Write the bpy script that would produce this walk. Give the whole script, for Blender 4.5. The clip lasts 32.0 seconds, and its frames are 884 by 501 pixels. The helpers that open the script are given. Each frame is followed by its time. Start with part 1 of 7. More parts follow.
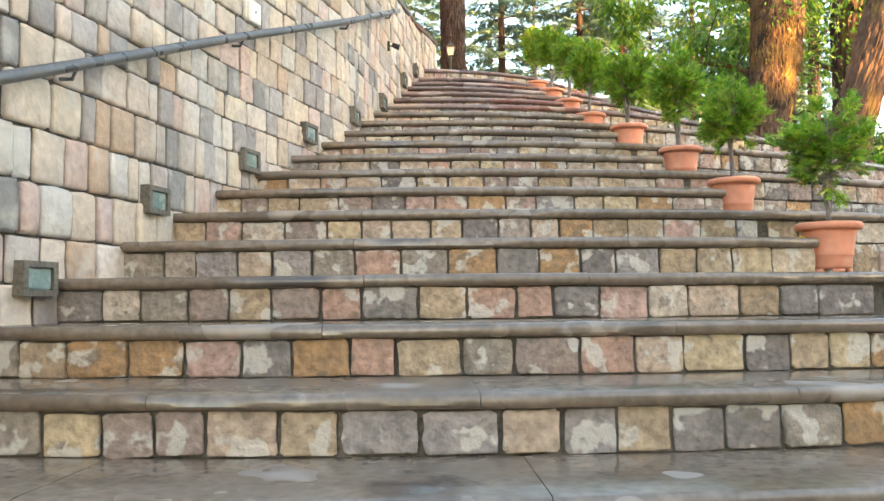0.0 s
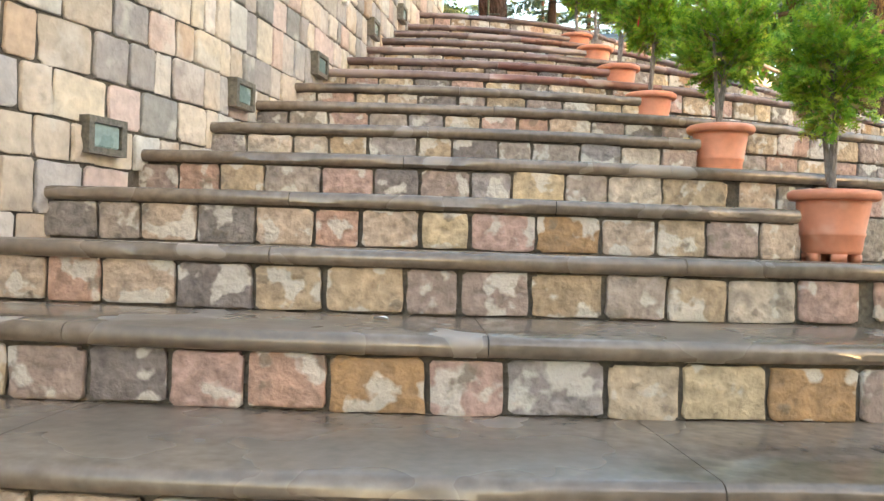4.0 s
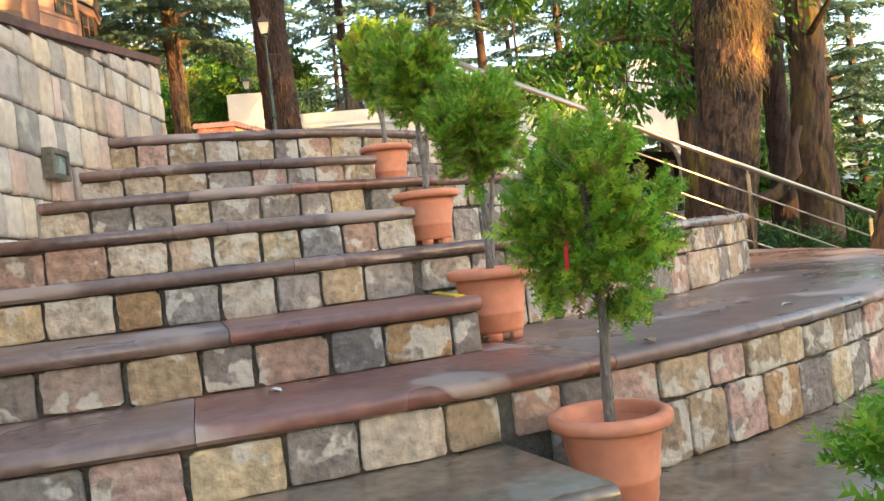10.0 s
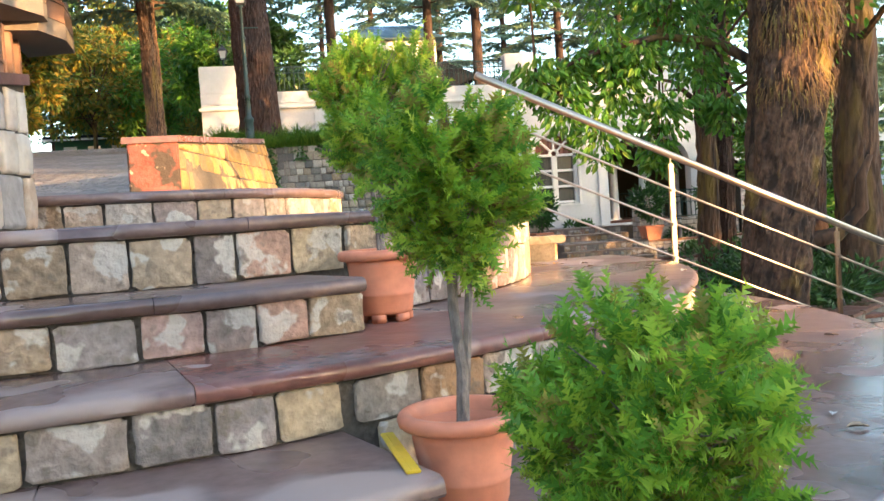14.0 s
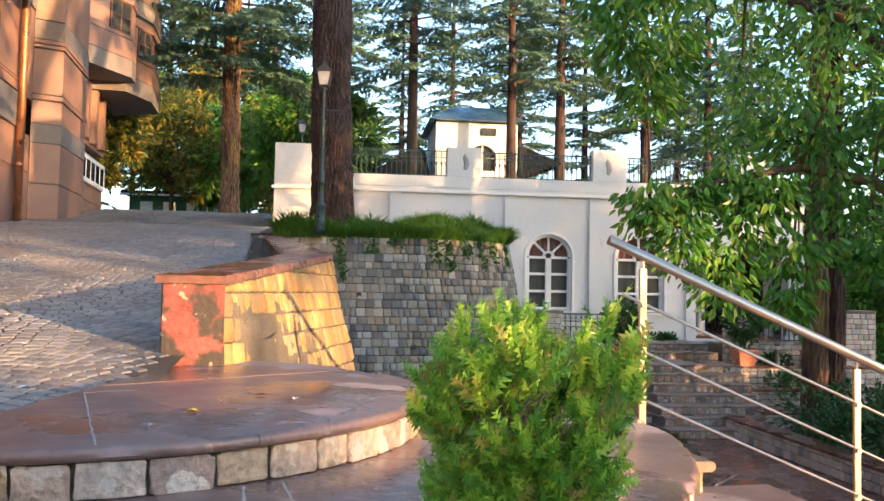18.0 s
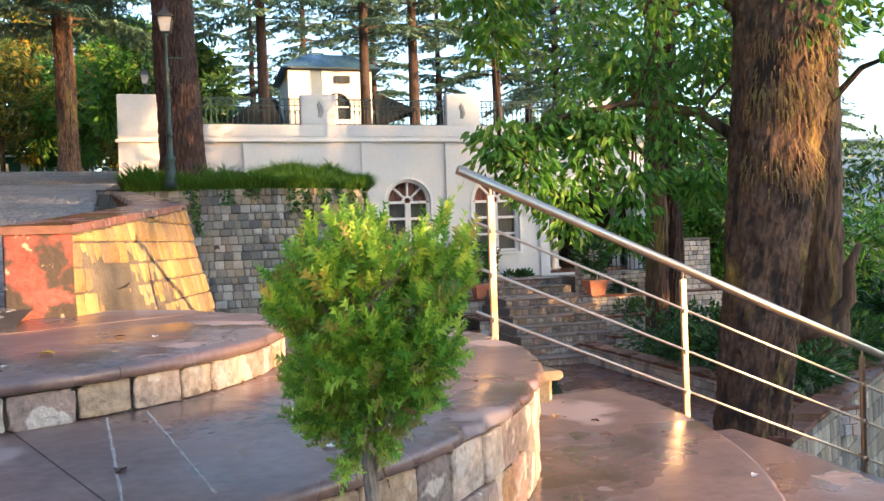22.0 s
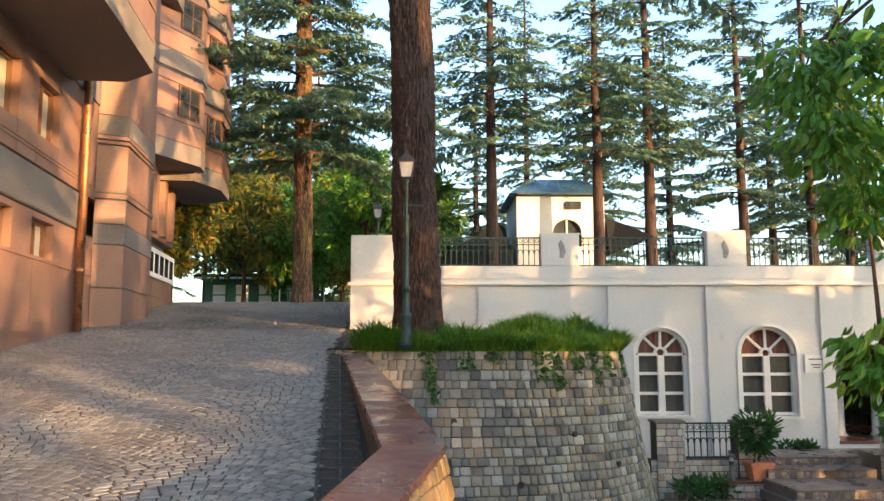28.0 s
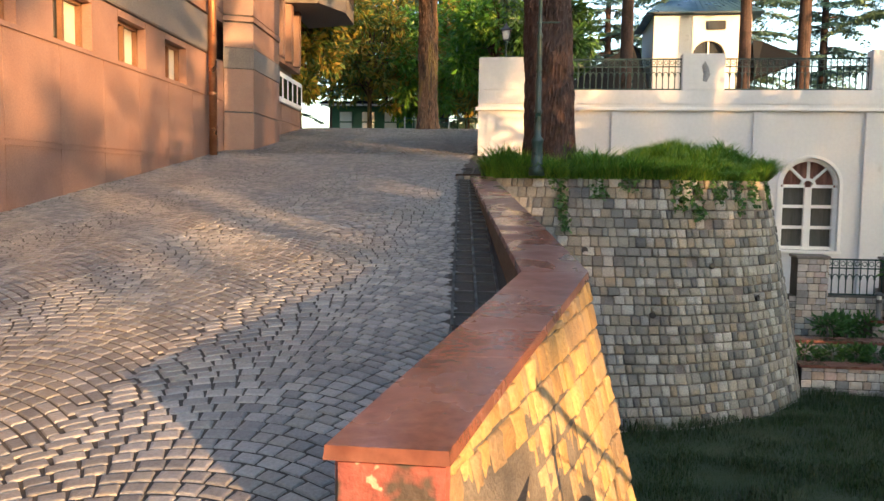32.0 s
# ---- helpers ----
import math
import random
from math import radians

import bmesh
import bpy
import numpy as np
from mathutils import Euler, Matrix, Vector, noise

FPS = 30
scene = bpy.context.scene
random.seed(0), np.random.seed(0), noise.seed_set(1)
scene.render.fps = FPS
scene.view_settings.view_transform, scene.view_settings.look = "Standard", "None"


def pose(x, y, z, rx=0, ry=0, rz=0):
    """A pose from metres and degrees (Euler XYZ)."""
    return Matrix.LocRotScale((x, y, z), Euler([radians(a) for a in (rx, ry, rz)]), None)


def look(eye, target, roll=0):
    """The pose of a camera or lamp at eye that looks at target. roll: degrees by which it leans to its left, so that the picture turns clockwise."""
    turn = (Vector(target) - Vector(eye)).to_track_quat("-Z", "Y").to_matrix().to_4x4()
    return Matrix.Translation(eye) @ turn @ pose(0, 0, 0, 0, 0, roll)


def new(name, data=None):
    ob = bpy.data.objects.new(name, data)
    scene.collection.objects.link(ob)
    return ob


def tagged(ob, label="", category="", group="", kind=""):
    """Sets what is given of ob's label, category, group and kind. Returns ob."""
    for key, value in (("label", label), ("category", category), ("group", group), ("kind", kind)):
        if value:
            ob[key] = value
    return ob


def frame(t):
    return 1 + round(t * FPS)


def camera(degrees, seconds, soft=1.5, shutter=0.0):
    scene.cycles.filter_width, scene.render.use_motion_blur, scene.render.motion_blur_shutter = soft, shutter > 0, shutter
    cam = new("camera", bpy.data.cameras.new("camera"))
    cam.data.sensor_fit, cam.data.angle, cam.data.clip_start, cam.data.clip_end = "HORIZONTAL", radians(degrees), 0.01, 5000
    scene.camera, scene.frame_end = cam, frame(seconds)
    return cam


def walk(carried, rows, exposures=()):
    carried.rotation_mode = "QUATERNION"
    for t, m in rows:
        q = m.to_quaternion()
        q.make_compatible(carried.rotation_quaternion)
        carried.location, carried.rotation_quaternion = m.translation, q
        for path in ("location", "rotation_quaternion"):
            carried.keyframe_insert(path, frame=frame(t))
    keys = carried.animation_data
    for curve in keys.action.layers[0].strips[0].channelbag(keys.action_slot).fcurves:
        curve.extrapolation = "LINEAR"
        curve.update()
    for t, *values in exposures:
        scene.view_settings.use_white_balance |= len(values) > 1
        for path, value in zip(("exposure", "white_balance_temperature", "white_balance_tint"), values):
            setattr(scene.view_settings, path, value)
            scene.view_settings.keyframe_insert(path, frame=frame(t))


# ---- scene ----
cam = camera(56.65, 32.0)
METRES, EYE, TILT, LEAN, TURN = 14.5, 1.3, 0.0, 0.0, 0.0
ROWS = [
    (0.0, 0.0051, -0.0047, -0.0003, -0.17, 3.45, 0.55),
    (0.5, 0.0050, 0.0159, 0.0093, -0.92, 3.18, 0.87),
    (1.0, 0.0088, 0.0418, 0.0168, 1.62, 2.86, 2.53),
    (1.5, 0.0087, 0.0657, 0.0214, 2.67, 0.63, 1.54),
    (2.0, 0.0160, 0.0905, 0.0283, 1.20, -0.86, 0.02),
    (2.5, 0.0216, 0.1189, 0.0403, 0.38, 0.74, 0.56),
    (4.5, 0.0436, 0.2131, 0.0675, 4.51, -1.87, -3.15),
    (5.0, 0.0449, 0.2260, 0.0772, 6.20, -3.13, -3.43),
    (5.5, 0.0508, 0.2454, 0.0790, 6.46, -2.91, -2.92),
    (6.0, 0.0536, 0.2634, 0.0901, 7.13, 0.23, -2.13),
    (6.5, 0.0524, 0.2801, 0.1005, 6.69, 2.23, -2.90),
    (7.0, 0.0568, 0.2976, 0.1025, 5.36, 1.39, -3.83),
    (7.5, 0.0600, 0.3218, 0.1145, 6.00, 1.85, -2.70),
    (8.0, 0.0577, 0.3442, 0.1259, 4.80, 2.44, -0.63),
    (8.5, 0.0610, 0.3633, 0.1353, 1.81, 3.38, 1.28),
    (9.0, 0.0651, 0.3830, 0.1469, 0.27, 4.95, 3.55),
    (9.5, 0.0644, 0.3990, 0.1487, -4.58, 2.89, 5.55),
    (10.0, 0.0609, 0.4179, 0.1581, -9.45, -0.10, 6.23),
    (10.5, 0.0611, 0.4363, 0.1608, -10.82, -1.52, 6.37),
    (11.0, 0.0632, 0.4517, 0.1696, -10.86, -1.85, 6.26),
    (11.5, 0.0644, 0.4707, 0.1755, -12.90, -2.40, 5.56),
    (12.0, 0.0680, 0.4863, 0.1834, -15.20, -3.11, 4.79),
    (12.5, 0.0759, 0.5045, 0.1887, -14.65, -3.88, 4.60),
    (13.0, 0.0768, 0.5179, 0.1940, -12.59, -4.35, 4.11),
    (13.5, 0.0742, 0.5349, 0.2039, -12.19, -4.21, 3.71),
    (14.0, 0.0751, 0.5510, 0.2097, -10.83, -2.25, 3.75),
    (14.5, 0.0781, 0.5713, 0.2220, -6.64, 0.38, 3.92),
    (15.0, 0.0763, 0.5892, 0.2274, -4.85, 2.26, 3.88),
    (15.5, 0.0748, 0.6072, 0.2397, -5.58, 3.23, 3.65),
    (17.5, 0.0732, 0.6491, 0.2579, -4.91, 1.76, -1.18),
    (18.0, 0.0750, 0.6472, 0.2586, -6.50, 2.77, -1.13),
    (18.5, 0.0772, 0.6476, 0.2586, -9.92, 2.82, -0.17),
    (19.0, 0.0791, 0.6477, 0.2585, -12.60, 2.46, 0.32),
    (19.5, 0.0789, 0.6472, 0.2587, -12.02, 2.18, 0.82),
    (20.0, 0.0768, 0.6460, 0.2580, -11.58, -0.69, 2.69),
    (20.5, 0.0777, 0.6417, 0.2514, -15.33, -4.60, 3.98),
    (21.0, 0.0780, 0.6390, 0.2504, -17.79, -4.77, 3.41),
    (21.5, 0.0770, 0.6374, 0.2513, -17.31, -2.20, 2.58),
    (22.0, 0.0758, 0.6372, 0.2516, -16.05, -0.79, 1.99),
    (22.5, 0.0756, 0.6375, 0.2517, -15.49, -0.53, 1.73),
    (23.0, 0.0759, 0.6383, 0.2515, -15.01, -0.98, 1.32),
    (23.5, 0.0772, 0.6428, 0.2498, -15.06, -4.12, 1.26),
    (24.0, 0.0744, 0.6575, 0.2522, -14.53, -6.90, 1.24),
    (24.5, 0.0704, 0.6700, 0.2601, -9.44, -7.13, 1.38),
    (25.0, 0.0681, 0.6953, 0.2656, -1.69, -6.91, 0.84),
    (25.5, 0.0603, 0.7168, 0.2767, 0.90, -6.64, 0.24),
    (26.0, 0.0545, 0.7333, 0.2869, -0.57, -4.48, 0.36),
    (26.5, 0.0543, 0.7545, 0.2963, -0.16, -0.88, 0.41),
    (28.5, 0.0502, 0.8093, 0.3298, -2.00, 7.81, -0.02),
    (29.0, 0.0497, 0.8119, 0.3300, -2.17, 7.48, -0.13),
    (29.5, 0.0493, 0.8123, 0.3296, -2.14, 6.44, -0.11),
    (30.0, 0.0501, 0.8121, 0.3288, -2.13, 5.35, -0.03),
    (30.5, 0.0504, 0.8124, 0.3292, -2.22, 4.84, 0.09),
    (31.0, 0.0508, 0.8123, 0.3292, -2.64, 2.67, 0.48),
    (31.5, 0.0521, 0.8139, 0.3266, 1.14, -1.16, 0.02),
    (32.0, 0.0415, 0.8291, 0.3220, 6.97, -4.76, -0.79),
]
walk(cam, [(t, pose(0, 0, EYE, TILT, LEAN, TURN) @ pose(METRES * x, METRES * y, METRES * z, 90 + pitch, roll, yaw)) for t, x, y, z, yaw, pitch, roll in ROWS],
     exposures=[(0, 3.87, 7500, 12), (5, 3.8, 7800, 14), (9, 3.2, 7300, 10), (11, 3.45, 6750, 11), (14, 3.3, 6200, 10), (18, 2.88, 5750, 13), (21, 2.95, 5750, 13), (24, 3.02, 5850, 13), (26, 2.85, 5650, 11), (30, 2.74, 6400, 9), (32, 2.85, 6200, 12)])

# ---- world and sun ----
SUN_AZ, SUN_EL = radians(-47.5), radians(6)   # towards the sun: azimuth from +x, elevation
world = bpy.data.worlds.new("world")
scene.world = world
world.use_nodes = True
wn = world.node_tree.nodes
sky = wn.new("ShaderNodeTexSky")
sky.sky_type, sky.sun_disc = "NISHITA", False
sky.sun_elevation, sky.sun_rotation = SUN_EL, radians(90) - SUN_AZ
sky.altitude, sky.air_density, sky.dust_density, sky.ozone_density = 1000, 1.0, 4.5, 1.1
wn["Background"].inputs["Strength"].default_value = 0.15
world.node_tree.links.new(sky.outputs[0], wn["Background"].inputs["Color"])
sun = new("sun", bpy.data.lights.new("sun", "SUN"))
sun.data.energy, sun.data.angle, sun.data.color = 2.3, radians(0.6), (1.0, 0.54, 0.20)
sun.matrix_world = look((0, 0, 0), (-math.cos(SUN_AZ) * math.cos(SUN_EL), -math.sin(SUN_AZ) * math.cos(SUN_EL), -math.sin(SUN_EL)))

# ---- materials ----
def material(name, cols, rnd="", n1=2.0, n2=35.0, var=0.4, rough=0.75, rvar=0.2, bump=0.25, metal=0.0, patch=None, patch2=None, spec=0.5, stretch=(1, 1, 1), trans=0.0, keep=1.0):
    """Procedural surface: a colour ramp driven by noise, by object or by island, two scales of noise, optional patches (colour, threshold, scale, softness, roughness)."""
    m = bpy.data.materials.new(name)
    m.use_nodes = True
    nt = m.node_tree
    nd, ln = nt.nodes, nt.links
    bs = nd["Principled BSDF"]
    geo = nd.new("ShaderNodeNewGeometry")
    mp = nd.new("ShaderNodeMapping")
    mp.inputs["Scale"].default_value = stretch
    ln.new(geo.outputs["Position"], mp.inputs["Vector"])

    def noise_at(scale, detail=4):
        t = nd.new("ShaderNodeTexNoise")
        t.inputs["Scale"].default_value, t.inputs["Detail"].default_value = scale, detail
        ln.new(mp.outputs[0], t.inputs["Vector"])
        return t.outputs["Fac"]

    def ramp(fac, stops, mode="LINEAR"):
        r = nd.new("ShaderNodeValToRGB")
        r.color_ramp.interpolation = mode
        e = r.color_ramp.elements
        while len(e) < len(stops):
            e.new(0.5)
        for k, (p, c) in enumerate(stops):
            e[k].position, e[k].color = p, (*c, 1)
        ln.new(fac, r.inputs[0])
        return r.outputs[0]

    def mixed(kind, fac, a, b):
        x = nd.new("ShaderNodeMixRGB")
        x.blend_type = kind
        for k, v in enumerate((fac, a, b)):
            if isinstance(v, (int, float)):
                x.inputs[k].default_value = v
            elif isinstance(v, tuple):
                x.inputs[k].default_value = (*v, 1)
            else:
                ln.new(v, x.inputs[k])
        return x.outputs[0]

    big, fine = noise_at(n1), noise_at(n2, 6)
    if rnd == "object":
        src = nd.new("ShaderNodeObjectInfo").outputs["Random"]
    elif rnd == "island":
        src = geo.outputs["Random Per Island"]
    else:
        src = big
    lo, hi = (0.0, 1.0) if rnd else (0.3, 0.7)
    k = len(cols)
    col = ramp(src, [(lo + (hi - lo) * (i / k if rnd else i / max(1, k - 1)), c) for i, c in enumerate(cols)], "CONSTANT" if rnd else "LINEAR") if k > 1 else mixed("MIX", 0.0, cols[0], cols[0])
    g0, g1 = 1 - var, 1 + var * 0.6
    col = mixed("MULTIPLY", 1.0, col, ramp(fine, [(0.3, (g0,) * 3), (0.7, (min(g1, 1.0),) * 3)]))
    if rnd:
        col = mixed("MULTIPLY", 0.8, col, ramp(big, [(0.3, (0.72, 0.72, 0.72)), (0.65, (1, 1, 1))]))
    ro = ramp(big, [(0.35, (max(0.02, rough - rvar),) * 3), (0.65, (min(1.0, rough + rvar),) * 3)])
    for p in (patch, patch2):
        if p:
            c, th, sc, soft, pr = p
            f = ramp(noise_at(sc, 3), [(th, (0, 0, 0)), (th + soft, (1, 1, 1))])
            col = mixed("MIX", mixed("MULTIPLY", 1.0, f, (keep, keep, keep)), col, c)
            if pr is not None:
                ro = mixed("MIX", f, ro, (pr, pr, pr))
    ln.new(col, bs.inputs["Base Color"])
    ln.new(ro, bs.inputs["Roughness"])
    bs.inputs["Metallic"].default_value = metal
    bs.inputs["Specular IOR Level"].default_value = spec
    if trans:
        bs.inputs["Subsurface Weight"].default_value = 0.0
        tr = nd.new("ShaderNodeBsdfTranslucent")
        ln.new(col, tr.inputs["Color"])
        mx = nd.new("ShaderNodeMixShader")
        mx.inputs[0].default_value = trans
        ln.new(bs.outputs[0], mx.inputs[1])
        ln.new(tr.outputs[0], mx.inputs[2])
        ln.new(mx.outputs[0], nd["Material Output"].inputs["Surface"])
    if bump:
        b = nd.new("ShaderNodeBump")
        b.inputs["Strength"].default_value, b.inputs["Distance"].default_value = bump, 0.02
        ln.new(fine, b.inputs["Height"])
        ln.new(b.outputs[0], bs.inputs["Normal"])
    return m


STONES = [(0.52, 0.42, 0.29), (0.42, 0.37, 0.32), (0.58, 0.49, 0.36), (0.27, 0.255, 0.24), (0.52, 0.35, 0.27), (0.42, 0.33, 0.22), (0.60, 0.54, 0.45),
          (0.45, 0.29, 0.15), (0.34, 0.31, 0.26), (0.53, 0.38, 0.33), (0.24, 0.22, 0.21), (0.49, 0.40, 0.28), (0.56, 0.46, 0.36), (0.38, 0.31, 0.27), (0.60, 0.50, 0.33), (0.36, 0.34, 0.33)]
GREYS = [(0.30, 0.28, 0.22), (0.36, 0.34, 0.28), (0.25, 0.24, 0.21), (0.40, 0.37, 0.29), (0.30, 0.30, 0.27), (0.20, 0.20, 0.18), (0.46, 0.44, 0.38), (0.33, 0.28, 0.20), (0.52, 0.50, 0.44), (0.15, 0.15, 0.14)]
PALE = ((0.50, 0.475, 0.435), 0.555, 8.5, 0.04, 0.55)
STONES = [(round(r * 1.02, 3), round(g * 0.955, 3), round(b * 0.955, 3)) for r, g, b in STONES]
WSTONES = [tuple(round(min(0.76, (0.75 * c + 0.25 * sum(t) / 3) * 1.02 + 0.15 * k), 3) for c, k in zip(t, (1.0, 1.0, 0.98))) for t in STONES] + [(0.70, 0.66, 0.59), (0.66, 0.64, 0.60), (0.33, 0.325, 0.315), (0.72, 0.64, 0.53)]
M_STONE = material("riser_stone", STONES, "object", n1=9, n2=30, var=0.5, bump=0.8, rough=0.7, patch=PALE, patch2=((0.15, 0.125, 0.10), 0.60, 15.0, 0.08, 0.9), keep=0.75)
M_WSTONE = material("wall_stone", WSTONES, "object", n1=4, n2=22, var=0.26, bump=0.7, rough=0.8, patch=((0.58, 0.55, 0.51), 0.56, 5.0, 0.10, 0.7), keep=0.55)
M_WSTONE_I = material("wall_stone_far", WSTONES, "island", n1=4, n2=22, var=0.26, bump=0.7, rough=0.8, patch=((0.58, 0.55, 0.51), 0.56, 5.0, 0.10, 0.7), keep=0.55)
M_BAST = material("bastion_stone", GREYS, "island", n1=1.5, n2=40, var=0.4, bump=0.7, rough=0.85)
M_BASTO = material("bastion_stone_near", GREYS, "object", n1=1.5, n2=40, var=0.4, bump=0.7, rough=0.85)
M_YEL = material("sandstone_block", [(0.428, 0.276, 0.102), (0.479, 0.326, 0.133), (0.337, 0.214, 0.086), (0.408, 0.295, 0.154), (0.286, 0.204, 0.112)], "object", n1=5, n2=40, var=0.3, bump=0.6)
M_MORTAR = material("mortar", [(0.06, 0.053, 0.044), (0.17, 0.15, 0.125)], n1=4, n2=60, var=0.4, rough=0.9, bump=0.6)
M_SLAB = material("tread_slab", [(0.145, 0.11, 0.084), (0.225, 0.178, 0.14), (0.17, 0.134, 0.104)], n1=1.4, n2=26, var=0.38, rough=0.21, rvar=0.15, bump=0.05, patch2=((0.075, 0.058, 0.05), 0.62, 1.7, 0.10, 0.15),
                  patch=((0.29, 0.25, 0.22), 0.635, 2.6, 0.06, 0.55), spec=0.65)
M_SLABU = material("upper_tread_slab", [(0.132, 0.086, 0.080), (0.210, 0.143, 0.132), (0.165, 0.110, 0.101)], n1=1.2, n2=26, var=0.36, rough=0.30, rvar=0.18, bump=0.06, patch=((0.30, 0.235, 0.22), 0.585, 1.6, 0.04, 0.62), patch2=((0.09, 0.057, 0.052), 0.60, 1.5, 0.10, 0.15), spec=0.6)
M_TREADC = material("court_tread", [(0.24, 0.17, 0.14), (0.33, 0.25, 0.21)], n1=2, n2=26, var=0.3, rough=0.4, bump=0.08)
M_SLABR = material("red_tread_slab", [(0.20, 0.085, 0.07), (0.26, 0.125, 0.105)], n1=1.4, n2=22, var=0.35, rough=0.34, rvar=0.2, bump=0.12, patch=((0.32, 0.24, 0.22), 0.62, 2.6, 0.04, 0.6), spec=0.6)
M_REDCAP = material("red_coping", [(0.177, 0.071, 0.048), (0.223, 0.104, 0.075), (0.144, 0.057, 0.046)], n1=2, n2=18, var=0.35, rough=0.28, rvar=0.15, bump=0.1, spec=0.6)
M_COPD = material("maroon_coping", [(0.11, 0.05, 0.042), (0.17, 0.085, 0.07)], n1=2, n2=20, var=0.4, rough=0.5, bump=0.2)
M_REDPLASTER = material("red_plaster", [(0.343, 0.102, 0.081), (0.281, 0.085, 0.067)], n1=4, n2=30, var=0.4, rough=0.85, bump=0.6, patch=((0.06, 0.048, 0.04), 0.50, 4.2, 0.06, 0.9), patch2=((0.4, 0.3, 0.22), 0.66, 11.0, 0.03, 0.9))
M_COBBLE = material("cobble", [(0.248, 0.242, 0.236), (0.319, 0.307, 0.295), (0.201, 0.201, 0.201), (0.366, 0.348, 0.325), (0.283, 0.271, 0.248)], "island", n1=0.8, n2=60, var=0.3, rough=0.45, rvar=0.15, bump=0.35)
M_GROUT = material("cobble_bed", [(0.045, 0.041, 0.037), (0.085, 0.075, 0.064)], n1=3, n2=60, var=0.5, rough=0.95, bump=0.5)
M_WHITE = material("white_render", [(0.66, 0.66, 0.65), (0.72, 0.72, 0.71)], n1=0.7, n2=14, var=0.07, rough=0.85, bump=0.15, patch=((0.55, 0.54, 0.52), 0.70, 1.7, 0.08, 0.9))
M_TRIM = material("white_trim", [(0.78, 0.77, 0.74), (0.84, 0.83, 0.80)], n1=2, n2=30, var=0.06, rough=0.6, bump=0.05)
M_PINK = material("pink_granite_panel", [(0.255, 0.142, 0.106), (0.298, 0.176, 0.130), (0.234, 0.132, 0.102)], n1=0.8, n2=55, var=0.3, rough=0.55, rvar=0.1, bump=0.15)
M_CONC = material("grey_exposed_concrete", [(0.20, 0.17, 0.155), (0.28, 0.245, 0.22)], n1=2, n2=40, var=0.45, rough=0.85, bump=0.5)
M_COPPER = material("copper_pipe", [(0.50, 0.23, 0.11), (0.38, 0.17, 0.085)], n1=3, n2=30, var=0.3, rough=0.42, bump=0.05, metal=0.8)
# the steel's warm tint stands for warm reflections, put into its colour
M_STEEL = material("brushed_steel", [(0.64, 0.54, 0.43), (0.56, 0.47, 0.38)], n1=6, n2=60, var=0.12, rough=0.34, rvar=0.06, bump=0.03, metal=1.0)
M_IRONG = material("green_iron", [(0.012, 0.045, 0.04), (0.02, 0.06, 0.055)], n1=6, n2=40, var=0.3, rough=0.45, bump=0.1)
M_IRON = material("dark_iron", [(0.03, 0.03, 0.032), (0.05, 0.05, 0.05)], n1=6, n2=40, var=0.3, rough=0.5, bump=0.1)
M_PIPE = material("grey_pipe", [(0.12, 0.125, 0.13), (0.17, 0.175, 0.18)], n1=5, n2=40, var=0.2, rough=0.4, bump=0.05, metal=0.3)
M_TERRA = material("terracotta", [(0.62, 0.215, 0.12), (0.70, 0.275, 0.165), (0.58, 0.20, 0.115)], n1=3, n2=25, var=0.16, rough=0.6, bump=0.08, patch=((0.72, 0.40, 0.29), 0.62, 5.0, 0.15, 0.7))
M_SOIL = material("soil", [(0.045, 0.028, 0.018), (0.075, 0.05, 0.035)], n1=12, n2=70, var=0.5, rough=0.95, bump=1.0)
M_STEM = material("grey_stem", [(0.22, 0.185, 0.16), (0.30, 0.26, 0.23)], n1=10, n2=70, var=0.5, rough=0.9, bump=0.8, stretch=(1, 1, 0.4))
M_THUJA = material("thuja_spray", [(0.12, 0.31, 0.032), (0.22, 0.46, 0.045), (0.36, 0.60, 0.055), (0.16, 0.37, 0.038), (0.46, 0.64, 0.065), (0.27, 0.52, 0.05), (0.40, 0.60, 0.06), (0.36, 0.34, 0.07)], "island", n1=6, n2=40, var=0.25, rough=0.5, bump=0, trans=0.38)
M_FRINGE = material("dead_moss", [(0.20, 0.11, 0.055), (0.28, 0.17, 0.07), (0.13, 0.075, 0.045), (0.26, 0.20, 0.06)], "island", n1=6, n2=40, var=0.3, rough=0.95, bump=0)
M_DRYSPRAY = material("dry_spray", [(0.30, 0.20, 0.09), (0.22, 0.13, 0.06), (0.38, 0.29, 0.13)], "island", n1=6, n2=40, var=0.2, rough=0.8, bump=0, trans=0.2)
M_STAIN = material("grey_relief", [(0.28, 0.28, 0.28), (0.4, 0.4, 0.39)], n1=9, n2=40, var=0.3, rough=0.9, bump=0.3)
M_PALEJ = material("pale_joint", [(0.50, 0.46, 0.42), (0.36, 0.33, 0.30)], n1=9, n2=60, var=0.4, rough=0.9, bump=0.3)
M_BLACK = material("black_enamel", [(0.015, 0.015, 0.016), (0.03, 0.03, 0.03)], n1=9, n2=60, var=0.3, rough=0.4, bump=0.1)
M_BARK = material("cedar_bark", [(0.036, 0.020, 0.017), (0.062, 0.033, 0.025), (0.022, 0.015, 0.013)], n1=4, n2=26, var=0.65, rough=0.95, bump=1.0, stretch=(1, 1, 0.5))
